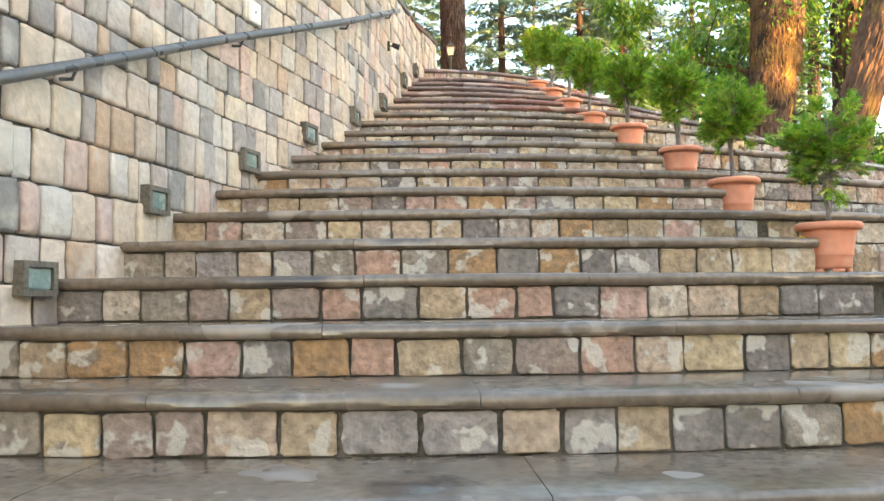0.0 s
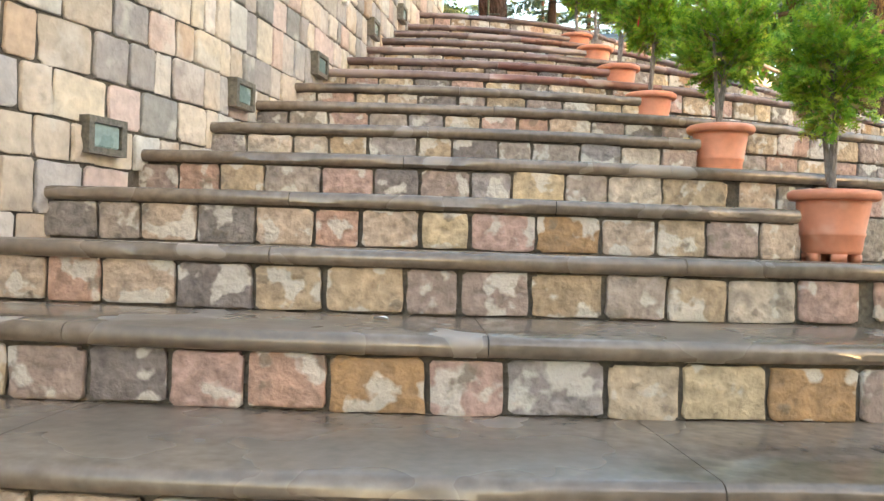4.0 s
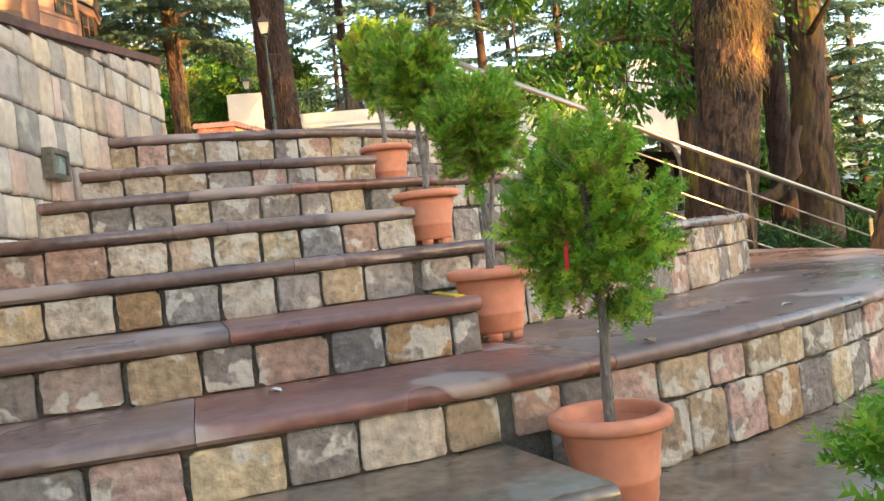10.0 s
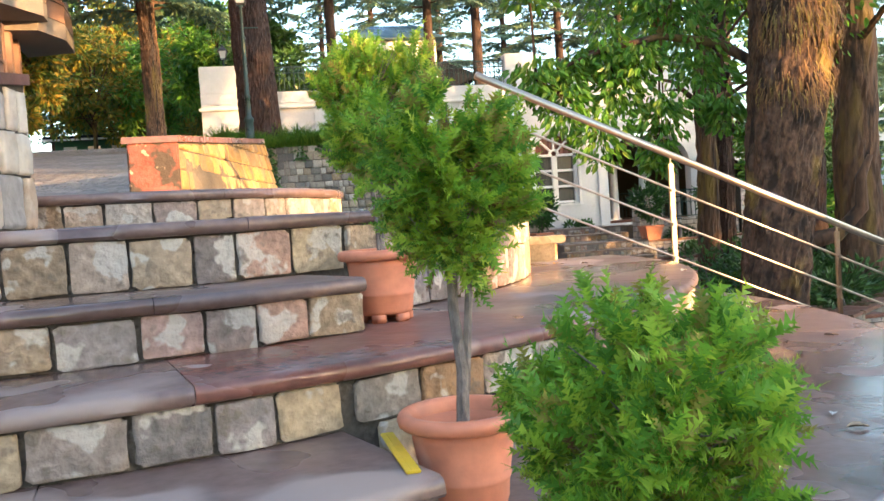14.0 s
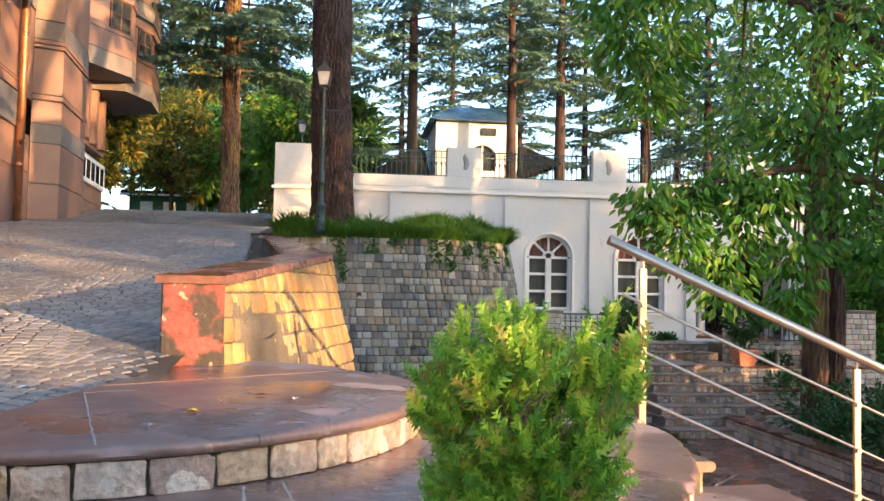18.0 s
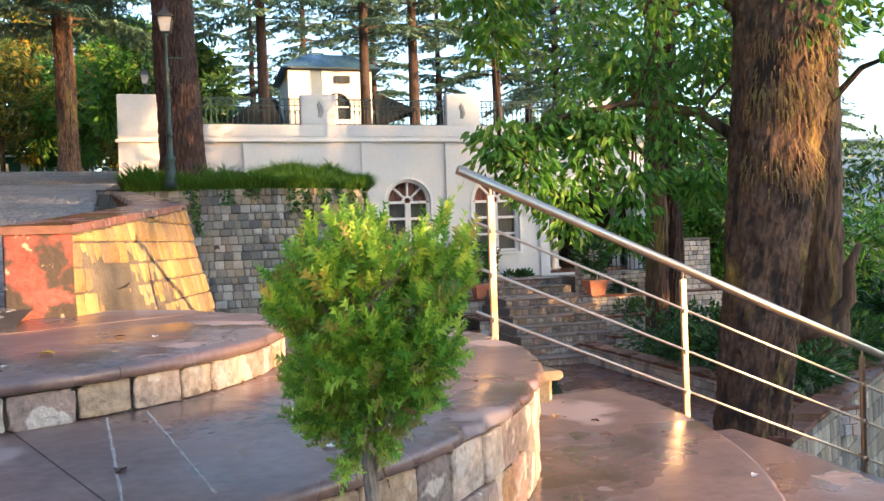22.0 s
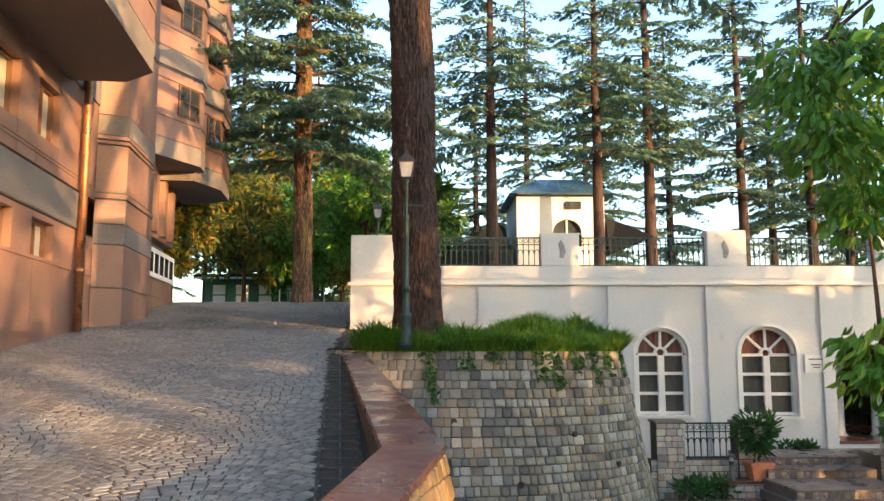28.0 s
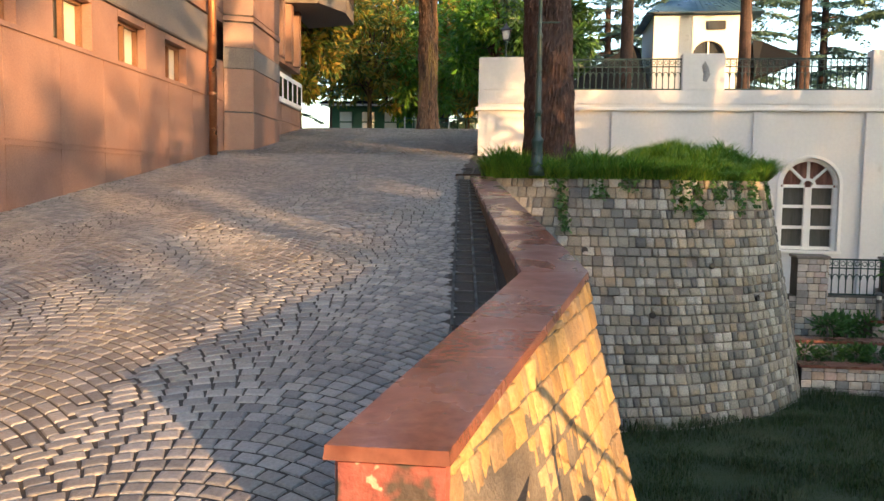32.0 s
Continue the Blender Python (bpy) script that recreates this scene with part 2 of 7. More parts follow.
M_BARKM = material("mossy_bark", [(0.094, 0.055, 0.034), (0.154, 0.087, 0.052), (0.055, 0.035, 0.024)], n1=3, n2=22, var=0.6, rough=0.95, bump=1.0, stretch=(1, 1, 0.22), patch=((0.17, 0.12, 0.03), 0.54, 2.6, 0.16, 0.95), patch2=((0.028, 0.02, 0.016), 0.56, 7.0, 0.10, 0.95))
# patch2's dark blotches put uneven shade into the trunk's colour
M_BARKO = material("old_ridged_bark", [(0.10, 0.058, 0.038), (0.17, 0.10, 0.064), (0.055, 0.034, 0.024)], n1=3, n2=22, var=0.75, rough=0.95, bump=1.0, stretch=(1, 1, 0.6), patch=((0.30, 0.21, 0.04), 0.58, 1.7, 0.14, 0.95), patch2=((0.03, 0.021, 0.016), 0.53, 5.0, 0.10, 0.95))
M_NEEDLE = material("cedar_needles", [(0.10, 0.21, 0.16), (0.14, 0.27, 0.20), (0.20, 0.34, 0.22), (0.12, 0.24, 0.19), (0.24, 0.36, 0.18)], "island", n1=0.4, n2=20, var=0.3, rough=0.7, bump=0, trans=0.3)
M_LEAF = material("broad_leaf", [(0.107, 0.3, 0.034), (0.153, 0.39, 0.041), (0.214, 0.465, 0.048), (0.131, 0.33, 0.041), (0.24, 0.4, 0.05), (0.1, 0.255, 0.034)], "island", n1=2, n2=25, var=0.25, rough=0.42, bump=0, trans=0.35)
# the yellow tones also put low sunlight into the leaf colour
M_YLEAF = material("yellowing_leaf", [(0.14, 0.22, 0.03), (0.24, 0.28, 0.035), (0.42, 0.34, 0.035), (0.36, 0.26, 0.035), (0.10, 0.18, 0.035)], "island", n1=1, n2=20, var=0.25, rough=0.6, bump=0, trans=0.35)
M_DLEAF = material("dark_shrub_leaf", [(0.038, 0.112, 0.03), (0.06, 0.165, 0.038), (0.09, 0.225, 0.045), (0.053, 0.135, 0.03)], "island", n1=1, n2=20, var=0.3, rough=0.5, bump=0, trans=0.25)
M_GRASS = material("grass_blade", [(0.068, 0.192, 0.022), (0.102, 0.272, 0.03), (0.153, 0.352, 0.038), (0.238, 0.384, 0.045)], "island", n1=1, n2=20, var=0.25, rough=0.6, bump=0, trans=0.3)
# darker copy of the grass: the lawn's shade is put into the colour
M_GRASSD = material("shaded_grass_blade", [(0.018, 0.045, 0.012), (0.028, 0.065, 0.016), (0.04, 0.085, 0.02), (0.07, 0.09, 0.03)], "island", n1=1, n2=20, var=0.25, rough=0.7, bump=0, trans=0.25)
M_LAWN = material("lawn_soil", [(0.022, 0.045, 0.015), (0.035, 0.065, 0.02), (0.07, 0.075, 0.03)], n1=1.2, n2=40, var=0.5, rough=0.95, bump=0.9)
M_EARTH = material("forest_earth", [(0.06, 0.055, 0.035), (0.045, 0.06, 0.025), (0.09, 0.075, 0.05)], n1=0.3, n2=8, var=0.5, rough=0.95, bump=0.8)
M_GLASSD = material("dark_pane", [(0.03, 0.033, 0.036), (0.045, 0.048, 0.05)], n1=3, n2=20, var=0.2, rough=0.12, rvar=0.05, bump=0.0, spec=0.8)
M_PANE = material("grey_curtained_pane", [(0.07, 0.073, 0.07), (0.115, 0.118, 0.11)], n1=5, n2=30, var=0.25, rough=0.2, rvar=0.05, bump=0.0, spec=0.6, stretch=(1, 1, 0.12))
M_CURT = material("maroon_curtain", [(0.20, 0.08, 0.06), (0.34, 0.17, 0.13)], n1=14, n2=60, var=0.4, rough=0.9, bump=0.2, stretch=(1, 1, 0.05))
M_CREAM = material("cream_blind", [(0.50, 0.45, 0.36), (0.60, 0.54, 0.43)], n1=2, n2=30, var=0.15, rough=0.8, bump=0.1)
M_ROOF = material("blue_metal_roof", [(0.05, 0.13, 0.22), (0.07, 0.17, 0.27)], n1=1, n2=20, var=0.25, rough=0.4, bump=0.05, metal=0.2)
M_DROOF = material("dark_shingle", [(0.011, 0.013, 0.018), (0.019, 0.022, 0.027)], n1=1, n2=20, var=0.35, rough=0.9, bump=0.3, spec=0.15)
M_GREENP = material("green_paint", [(0.01, 0.10, 0.05), (0.015, 0.13, 0.065)], n1=1, n2=20, var=0.25, rough=0.5, bump=0.05)
M_LAMPG = material("frosted_lamp_glass", [(0.434, 0.434, 0.42), (0.49, 0.49, 0.476)], n1=3, n2=30, var=0.05, rough=0.2, bump=0.0)
M_LENS = material("pale_green_lens", [(0.20, 0.30, 0.29), (0.26, 0.36, 0.35)], n1=8, n2=50, var=0.25, rough=0.25, bump=0.05)
M_BOXF = material("tarnished_box_frame", [(0.16, 0.15, 0.125), (0.22, 0.20, 0.17)], n1=10, n2=60, var=0.45, rough=0.55, bump=0.3, metal=0.4)
M_YELLOW = material("yellow_plastic", [(0.75, 0.50, 0.03), (0.8, 0.56, 0.05)], n1=8, n2=50, var=0.1, rough=0.45, bump=0.05)
M_REDFL = material("red_petal", [(0.62, 0.02, 0.03), (0.7, 0.04, 0.05)], n1=8, n2=50, var=0.15, rough=0.5, bump=0.0, trans=0.2)
# the pale blue puts distance haze into the hills' colour
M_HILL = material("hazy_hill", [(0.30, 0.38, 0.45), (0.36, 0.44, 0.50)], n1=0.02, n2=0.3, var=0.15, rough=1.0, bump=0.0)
M_WOODF = material("brown_window_frame", [(0.16, 0.075, 0.035), (0.22, 0.11, 0.055)], n1=4, n2=40, var=0.3, rough=0.5, bump=0.1)

# ---- mesh helpers ----


class Build:
    """Collects vertices and faces for one mesh."""

    def __init__(self):
        self.v, self.f = [], []

    def add(self, verts, faces):
        k = len(self.v)
        self.v.extend(verts)
        self.f.extend([tuple(i + k for i in f) for f in faces])
        return self

    def box(self, x0, y0, z0, x1, y1, z1, m=None):
        vs = [Vector(p) for p in ((x0, y0, z0), (x1, y0, z0), (x1, y1, z0), (x0, y1, z0), (x0, y0, z1), (x1, y0, z1), (x1, y1, z1), (x0, y1, z1))]
        if m is not None:
            vs = [m @ p for p in vs]
        return self.add([tuple(p) for p in vs], [(0, 3, 2, 1), (4, 5, 6, 7), (0, 1, 5, 4), (1, 2, 6, 5), (2, 3, 7, 6), (3, 0, 4, 7)])

    def prism(self, poly, z0, z1):
        """An upright prism over a counter-clockwise plan polygon. z0, z1: numbers or functions of x, y."""
        n = len(poly)
        a = [(x, y, z0(x, y) if callable(z0) else z0) for x, y in poly]
        b = [(x, y, z1(x, y) if callable(z1) else z1) for x, y in poly]
        return self.add(a + b, [tuple(range(n - 1, -1, -1)), tuple(range(n, 2 * n))] + [(i, (i + 1) % n, n + (i + 1) % n, n + i) for i in range(n)])

    def tube(self, pts, radii, sides=10, cap=True):
        pts = [Vector(p) for p in pts]
        if not isinstance(radii, (list, tuple)):
            radii = [radii] * len(pts)
        rings, n = [], len(pts)
        up = None
        for i, p in enumerate(pts):
            d = (pts[min(i + 1, n - 1)] - pts[max(i - 1, 0)]).normalized()
            if up is None:
                up = d.orthogonal().normalized()
            up = (up - d * up.dot(d)).normalized()
            w = d.cross(up)
            rings.append([tuple(p + (up * math.cos(a) + w * math.sin(a)) * radii[i]) for a in (2 * math.pi * k / sides for k in range(sides))])
        fs = []
        for i in range(n - 1):
            for k in range(sides):
                a, b = i * sides + k, i * sides + (k + 1) % sides
                fs.append((a, b, b + sides, a + sides))
        if cap:
            fs += [tuple(range(sides - 1, -1, -1)), tuple(range((n - 1) * sides, n * sides))]
        return self.add([p for r in rings for p in r], fs)

    def lathe(self, profile, sides=24, at=(0, 0, 0)):
        """A turned shape: profile of (radius, height)."""
        vs = [(at[0] + r * math.cos(2 * math.pi * k / sides), at[1] + r * math.sin(2 * math.pi * k / sides), at[2] + z) for r, z in profile for k in range(sides)]
        fs = [(i * sides + k, i * sides + (k + 1) % sides, (i + 1) * sides + (k + 1) % sides, (i + 1) * sides + k) for i in range(len(profile) - 1) for k in range(sides)]
        return self.add(vs, fs)

    def weld(self):
        """Joins vertices that lie on one another."""
        seen, idx, vs = {}, [], []
        for p in self.v:
            k = tuple(round(c, 4) for c in p)
            if k not in seen:
                seen[k] = len(vs)
                vs.append(p)
            idx.append(seen[k])
        self.v, self.f = vs, [tuple(idx[i] for i in f) for f in self.f]
        return self

    def mesh(self, name):
        me = bpy.data.meshes.new(name)
        me.from_pydata([tuple(p) for p in self.v], [], self.f)
        me.validate()
        return me


def bevelled(x0, y0, z0, x1, y1, z1, b=0.01, m=None):
    """A box with chamfered edges, as a Build."""
    bm = bmesh.new()
    bmesh.ops.create_cube(bm, size=1)
    bmesh.ops.scale(bm, vec=(x1 - x0, y1 - y0, z1 - z0), verts=bm.verts)
    bmesh.ops.bevel(bm, geom=bm.edges[:], offset=b, segments=2, affect="EDGES")
    mid = Vector(((x0 + x1) / 2, (y0 + y1) / 2, (z0 + z1) / 2))
    bm.verts.index_update()
    out = Build()
    out.add([tuple((m @ (v.co + mid)) if m is not None else v.co + mid) for v in bm.verts], [tuple(v.index for v in f.verts) for f in bm.faces])
    bm.free()
    return out


def part(name, b, mat, parent=None, label="", smooth=False, kind=""):
    me = b if isinstance(b, bpy.types.Mesh) else b.mesh(name)
    if not me.materials:
        me.materials.append(mat)
    if smooth:
        me.polygons.foreach_set("use_smooth", [True] * len(me.polygons))
    ob = new(name, me)
    if parent is not None:
        ob.parent = parent
        ob.matrix_parent_inverse = parent.matrix_world.inverted() if parent.matrix_basis == parent.matrix_world else Matrix()
    if label or kind:
        tagged(ob, label=label, kind=kind)
    return ob


def thing(name, label, category, group="", at=None):
    ob = new(name)
    if at is not None:
        ob.matrix_basis = at
    return tagged(ob, label, category, group)


def child(name, me, parent, m, mat=None):
    """One more object on a shared mesh, placed by m in the parent's space."""
    ob = new(name, me)
    ob.parent = parent
    ob.matrix_basis = m
    return ob


def block_mesh(seed, n=4, rough=0.10, bulge=0.25):
    """A rough-hewn unit block, 1 wide (x), 1 high (z); its face looks along -y and stands about 1 proud of y = 0."""
    r = random.Random(seed)
    cuts = {4: [-0.5, -0.43, -0.14, 0.14, 0.43, 0.5], 3: [-0.5, -0.42, 0.0, 0.42, 0.5], 2: [-0.5, -0.40, 0.40, 0.5]}[n]
    k = len(cuts)
    vs = []
    for j, w in enumerate(cuts):
        for i, u in enumerate(cuts):
            rim = i in (0, k - 1) or j in (0, k - 1)
            d = -1.0 + (bulge * 2.4 if rim else 0) + r.uniform(-rough, rough) * (1.0 if rim else 2.2)
            e = 0.018 if rim else 0.03
            corner = 0.05 * r.random() if (i in (0, k - 1) and j in (0, k - 1)) else 0.0
            vs.append((u * (1 - corner * 2) + r.uniform(-e, e), d, w * (1 - corner * 2) + r.uniform(-e, e)))
    fs = [(j * k + i, j * k + i + 1, (j + 1) * k + i + 1, (j + 1) * k + i) for j in range(k - 1) for i in range(k - 1)]
    ring = list(range(k)) + [(j + 1) * k - 1 for j in range(1, k)] + [(k - 1) * k + i for i in range(k - 2, -1, -1)] + [j * k for j in range(k - 2, 0, -1)]
    q = len(vs)
    vs += [(vs[i][0], 0.4, vs[i][2]) for i in ring]
    fs += [(ring[t], q + t, q + (t + 1) % len(ring), ring[(t + 1) % len(ring)]) for t in range(len(ring))]
    return Build().add(vs, fs)


def frame_matrix(p, along, up=(0, 0, 1)):
    """x along, z up-ish, -y out of the face; at p."""
    a = Vector(along).normalized()
    u = Vector(up)
    u = (u - a * u.dot(a)).normalized()
    y = u.cross(a)
    m = Matrix((a, y, u)).transposed().to_4x4()
    m.translation = p
    return m


def shared_blocks(name, mat, count=10, **kw):
    out = []
    for s in range(count):
        me = block_mesh(s * 13 + 5, **kw).mesh(name)
        me.materials.append(mat)
        me.polygons.foreach_set("use_smooth", [True] * len(me.polygons))
        out.append(me)
    return out


# ---- plan ----
CX, CY = -0.1, 13.5            # centre of the fan of steps
RISE, TREAD = 0.1844, 0.474
FIRST, LAST = -5, 20


def level(n):
    if n >= 19:
        return 4.39 if n == 19 else 4.56
    return 2.691 + RISE * (n - 10)


def radius(n):
    return 1.55 if n >= 20 else 2.72 if n == 19 else 2.65 + TREAD * (19 - n)


WALL_PTS = [(-3.4, -3.2), (-2.55, -0.6), (-1.95, 1.5), (-1.54, 3.3), (-1.24, 4.8), (-0.72, 6.5), (-0.50, 7.8), (-0.345, 9.0), (-0.21, 10.25), (-0.05, 11.1), (0.055, 11.72)]
WALL_END = 11.72


def wall_x(y):
    """The foot of the stair's side wall."""
    for (x0, y0), (x1, y1) in zip(WALL_PTS, WALL_PTS[1:]):
        if y <= y1:
            return x0 + (x1 - x0) * (y - y0) / (y1 - y0)
    return WALL_PTS[-1][0]


def wall_top(y):
    return 4.70 + 0.14 * (y - 8.85)


def end_x(y):
    """Where the even steps stop, beside the pots."""
    return 1.32 + 0.05 * (10.8 - y) + 0.07 * max(0.0, 7.7 - y)


def ramp_z(x, y):
    return 4.62 + 0.12 * (y - 14.5) if y > 13 else 4.44


def polar(r, a):
    return CX + r * math.cos(a), CY + r * math.sin(a)


def angle_left(r):
    a = radians(-90)
    for _ in range(12):
        x, y = polar(r, a)
        a += (wall_x(y) - 0.03 - x) / r * (1 if math.sin(a) < 0 else -1)
    return a


def angle_end(r):
    a = radians(-75)
    for _ in range(12):
        x, y = polar(r, a)
        a += (end_x(y) - x) / r
    return a


PAD_END = radians(6)
COURT_Z = 2.3


def arc_slab(r0, r1, a0, a1, z, thick=0.05, nose=True, lift=0.0, chip=0.0):
    """A tread slab between two radii and two angles, with a rounded nosing on its outer edge."""
    steps = max(2, int((a1 - a0) * r1 / (0.03 if chip else 0.12)))
    if nose:
        prof = [(r0, z - thick), (r0, z + lift)] + [(r1 - 0.025 + 0.025 * math.sin(q), z + lift - (0.5 * thick) * (1 - math.cos(q))) for q in (0, 0.6, 1.1, 1.57, 2.04, 2.54, 3.14)]
    else:
        prof = [(r0, z - thick), (r0, z + lift), (r1, z + lift), (r1, z - thick)]
    b = Build()
    k = len(prof)
    vs = []
    for i in range(steps + 1):
        a = a0 + (a1 - a0) * i / steps
        bite = 0.0
        if chip:
            g = noise.noise(Vector((a * r1 * 2.6, z * 7, 0.3))) + 0.6 * noise.noise(Vector((a * r1 * 9, z * 3, 1.3)))
            bite = chip * max(0.0, g - 0.12) + (0.006 if chip > 0.05 else 0.002) * noise.noise(Vector((a * r1 * 22, 0, 2.2)))
        for k_, (r, zz) in enumerate(prof):
            vs.append((*polar(r - bite * (1 if k_ > 1 else 0) * (0.5 if k_ > 5 else 1), a), zz))
    fs = [(i * k + j, i * k + (j + 1) % k, (i + 1) * k + (j + 1) % k, (i + 1) * k + j) for i in range(steps) for j in range(k)]
    fs += [tuple(range(k - 1, -1, -1)), tuple(steps * k + j for j in range(k))]
    return b.add(vs, fs)


RISER = shared_blocks("riser_stone", M_STONE, 12, n=4, rough=0.14, bulge=0.10)


def stone_course(parent, r, a0, a1, z0, z1, seed):
    """One course of rough stones on the outside of an arc."""
    q = random.Random(seed)
    a = a0 + 0.01 / r
    h = z1 - z0
    while a < a1 - 0.04 / r:
        w = q.uniform(0.15, 0.235)
        if (a1 - a) * r < w + 0.1:
            w = (a1 - a) * r
        mid = a + w / 2 / r
        x, y = polar(r - 0.004, mid)
        g = q.uniform(0.010, 0.018)
        m = frame_matrix((x, y, (z0 + z1) / 2 + q.uniform(-0.004, 0.004)), (-math.sin(mid), math.cos(mid), 0)) @ Matrix.Rotation(q.uniform(-0.02, 0.02), 4, "Y") @ Matrix.Diagonal((max(0.04, w - g), 0.013 * q.uniform(0.6, 1.5), h - g * 0.8, 1))
        child("riser_stone", RISER[q.randrange(12)], parent, m)
        a += w / r


# ---- steps, each with its tread slabs and riser stones ----
SLABS = []
for n in range(FIRST, LAST + 1):
    r, z = radius(n), level(n)
    a0 = angle_left(r) if n < 20 else radians(-97)
    odd = n % 2 == 1
    if n == 20:
        a1 = radians(80)
    elif n == 19:
        a1 = radians(66)
    elif odd:
        a1 = PAD_END
    else:
        a1 = angle_end(r)
    step = tagged(new(f"stair_step_{n - FIRST + 1}"), "wet brown stone step with rounded nosing and stone riser", "step", "steps of the fan stair", "structure")
    core = Build()
    inner = radius(n + 1) - 0.1 if n < 19 else 1.3 if n == 19 else 0.02
    if odd and n < 19:
        inner = radius(n + 2) - 0.1
    low = level(n - 1) - 0.08 if n < 20 else 4.2
    if odd:
        low = level(n - 2) - 0.1
    if n == 19:
        low = 4.0
    nseg = max(6, int((a1 - a0) * r / 0.15))
    ring = [polar(r - 0.013, a0 + (a1 - a0) * i / nseg) for i in range(nseg + 1)]
    back = [polar(inner, a0 + (a1 - a0) * i / nseg) for i in range(nseg, -1, -1)]
    core.prism(ring + back, low, z - 0.049)
    part("riser_core", core, M_MORTAR, step, "dark mortar behind the stones")
    # tread slabs
    q = random.Random(n * 7 + 1)
    a = a0
    split = angle_end(r) if n < 20 else a1
    while a < a1 - 1e-4:
        ln = q.uniform(0.9, 1.35) / r
        b = a + ln
        if a1 - b < 0.5 / r:
            b = a1
        deep = inner
        if n < 18 and b <= split + 0.25 / r:
            deep = radius(n + 1) - 0.12
        red = (n in (13, 15, 17, 12, 14) and a > split - 1.2 / r and a < split - 0.15 / r) and q.random() < 0.7
        sl = arc_slab(deep, r + 0.035, a + 0.0012 / r, b - 0.0012 / r, z + q.uniform(-0.0015, 0.0015), chip=0.11 if n == 20 else 0.06 if n == 19 else 0.018)
        ob = part("tread_slab", sl, M_SLABR if red else M_SLABU if n > 12 else M_SLAB, step, smooth=True)
        ob.data.set_sharp_from_angle(angle=radians(38))
        a = b
    # risers: one course by the steps, two under the pads
    base = level(n - 1) if n < 20 else level(19)
    end = a1 if not odd or n == 19 else split
    if n == 19:
        stone_course(step, r, a0, split, base, z - 0.05, n * 31)
        stone_course(step, r, split, PAD_END, base + 0.01, z - 0.05, n * 31 + 1)
        stone_course(step, r, split + 0.03, PAD_END, level(17), base + 0.008, n * 31 + 2)
    elif odd:
        stone_course(step, r, a0, angle_end(radius(n - 1)), base, z - 0.05, n * 31)
        if n >= 3:
            stone_course(step, r, angle_end(radius(n - 1)) + 0.005, a1, base + 0.01, z - 0.05, n * 31 + 1)
            stone_course(step, r, angle_end(radius(n - 1)) + 0.025, a1, level(n - 2), base + 0.008, n * 31 + 2)
    else:
        stone_course(step, r, a0, a1, base, z - 0.05, n * 31)
        # the short return beside the pot
        if n < 20:
            rr = r - 0.06
            for k in range(2):
                p = polar(rr - 0.12 - 0.2 * k, a1)
                m = frame_matrix((p[0] - 0.01, p[1], base + (z - base - 0.05) / 2), (-math.cos(a1), -math.sin(a1), 0)) @ Matrix.Rotation(math.pi, 4, "Z") @ Matrix.Diagonal((0.18, 0.03, z - base - 0.06, 1))
                child("riser_stone", RISER[(n + k) % 12], step, m)

# side face of the fan along the rail
side = Build()
ends = [polar(radius(n), PAD_END) for n in (19, 17, 15, 13, 11, 9, 7, 5, 3, 1, -1, -3, -5)]
for i, n in enumerate((17, 15, 13, 11, 9, 7, 5, 3, 1, -1, -3, -5)):
    (x0, y0), (x1, y1) = polar(radius(n + 2) - 0.1, PAD_END), polar(radius(n) - 0.04, PAD_END)
    side.box(0, -0.02, 0, math.hypot(x1 - x0, y1 - y0), 0.14, level(n) - 0.06 - 1.0, pose(x0, y0, 1.0, 0, 0, math.degrees(PAD_END)))
tagged(part("wall_fan_side", side, M_MORTAR), "rendered side wall under the fan of pads", "wall", kind="structure")
apron = Build()
ar = [polar(2.66, radians(6 + 3 * k)) for k in range(21)]
apron.add([(x, y, 4.335) for x, y in ar] + [(x, y, COURT_Z) for x, y in ar], [(i, 21 + i, 22 + i, i + 1) for i in range(20)])
tagged(part("wall_apron", apron, M_WSTONE_I), "stone wall below the top landing", "wall", kind="structure")
ledge = tagged(new("side_step"), "short stone step beside the steel railing", "step", kind="structure")
part("tread_slab", arc_slab(2.6, 3.16, radians(2), PAD_END, level(18), 0.055), M_SLAB, ledge)
stone_course(ledge, 3.1, radians(2.6), PAD_END, level(17), level(18) - 0.055, 991)
part("riser_core", arc_slab(2.6, 3.08, radians(2.4), PAD_END, level(18) - 0.055, 0.14, nose=False), M_MORTAR, ledge)


# ---- stair side wall ----
def wall_frame(y, z):
    x0, x1 = wall_x(y - 0.1), wall_x(y + 0.1)
    return (wall_x(y), y, z), (x1 - x0, 0.2, 0)


wall = tagged(new("wall_stair_side"), "tall coursed wall of multicoloured rough stone beside the steps", "wall", kind="structure")
core = Build()
ys = [-3.2 + 0.31 * i for i in range(51)]
ys = [y for y in ys if y < WALL_END - 0.1] + [WALL_END]
poly = [(wall_x(y) - 0.004, y) for y in ys] + [(wall_x(y) - 0.62, y) for y in reversed(ys)]
core.prism(poly, lambda x, y: -1.2, lambda x, y: wall_top(y) - 0.09)
part("wall_core", core, M_MORTAR, wall, "dark recessed mortar")


def step_at(y):
    r = math.hypot(wall_x(y) - CX, CY - y)
    return level(int(19 - (r - 2.65) / TREAD)) if r > 2.65 else level(19)


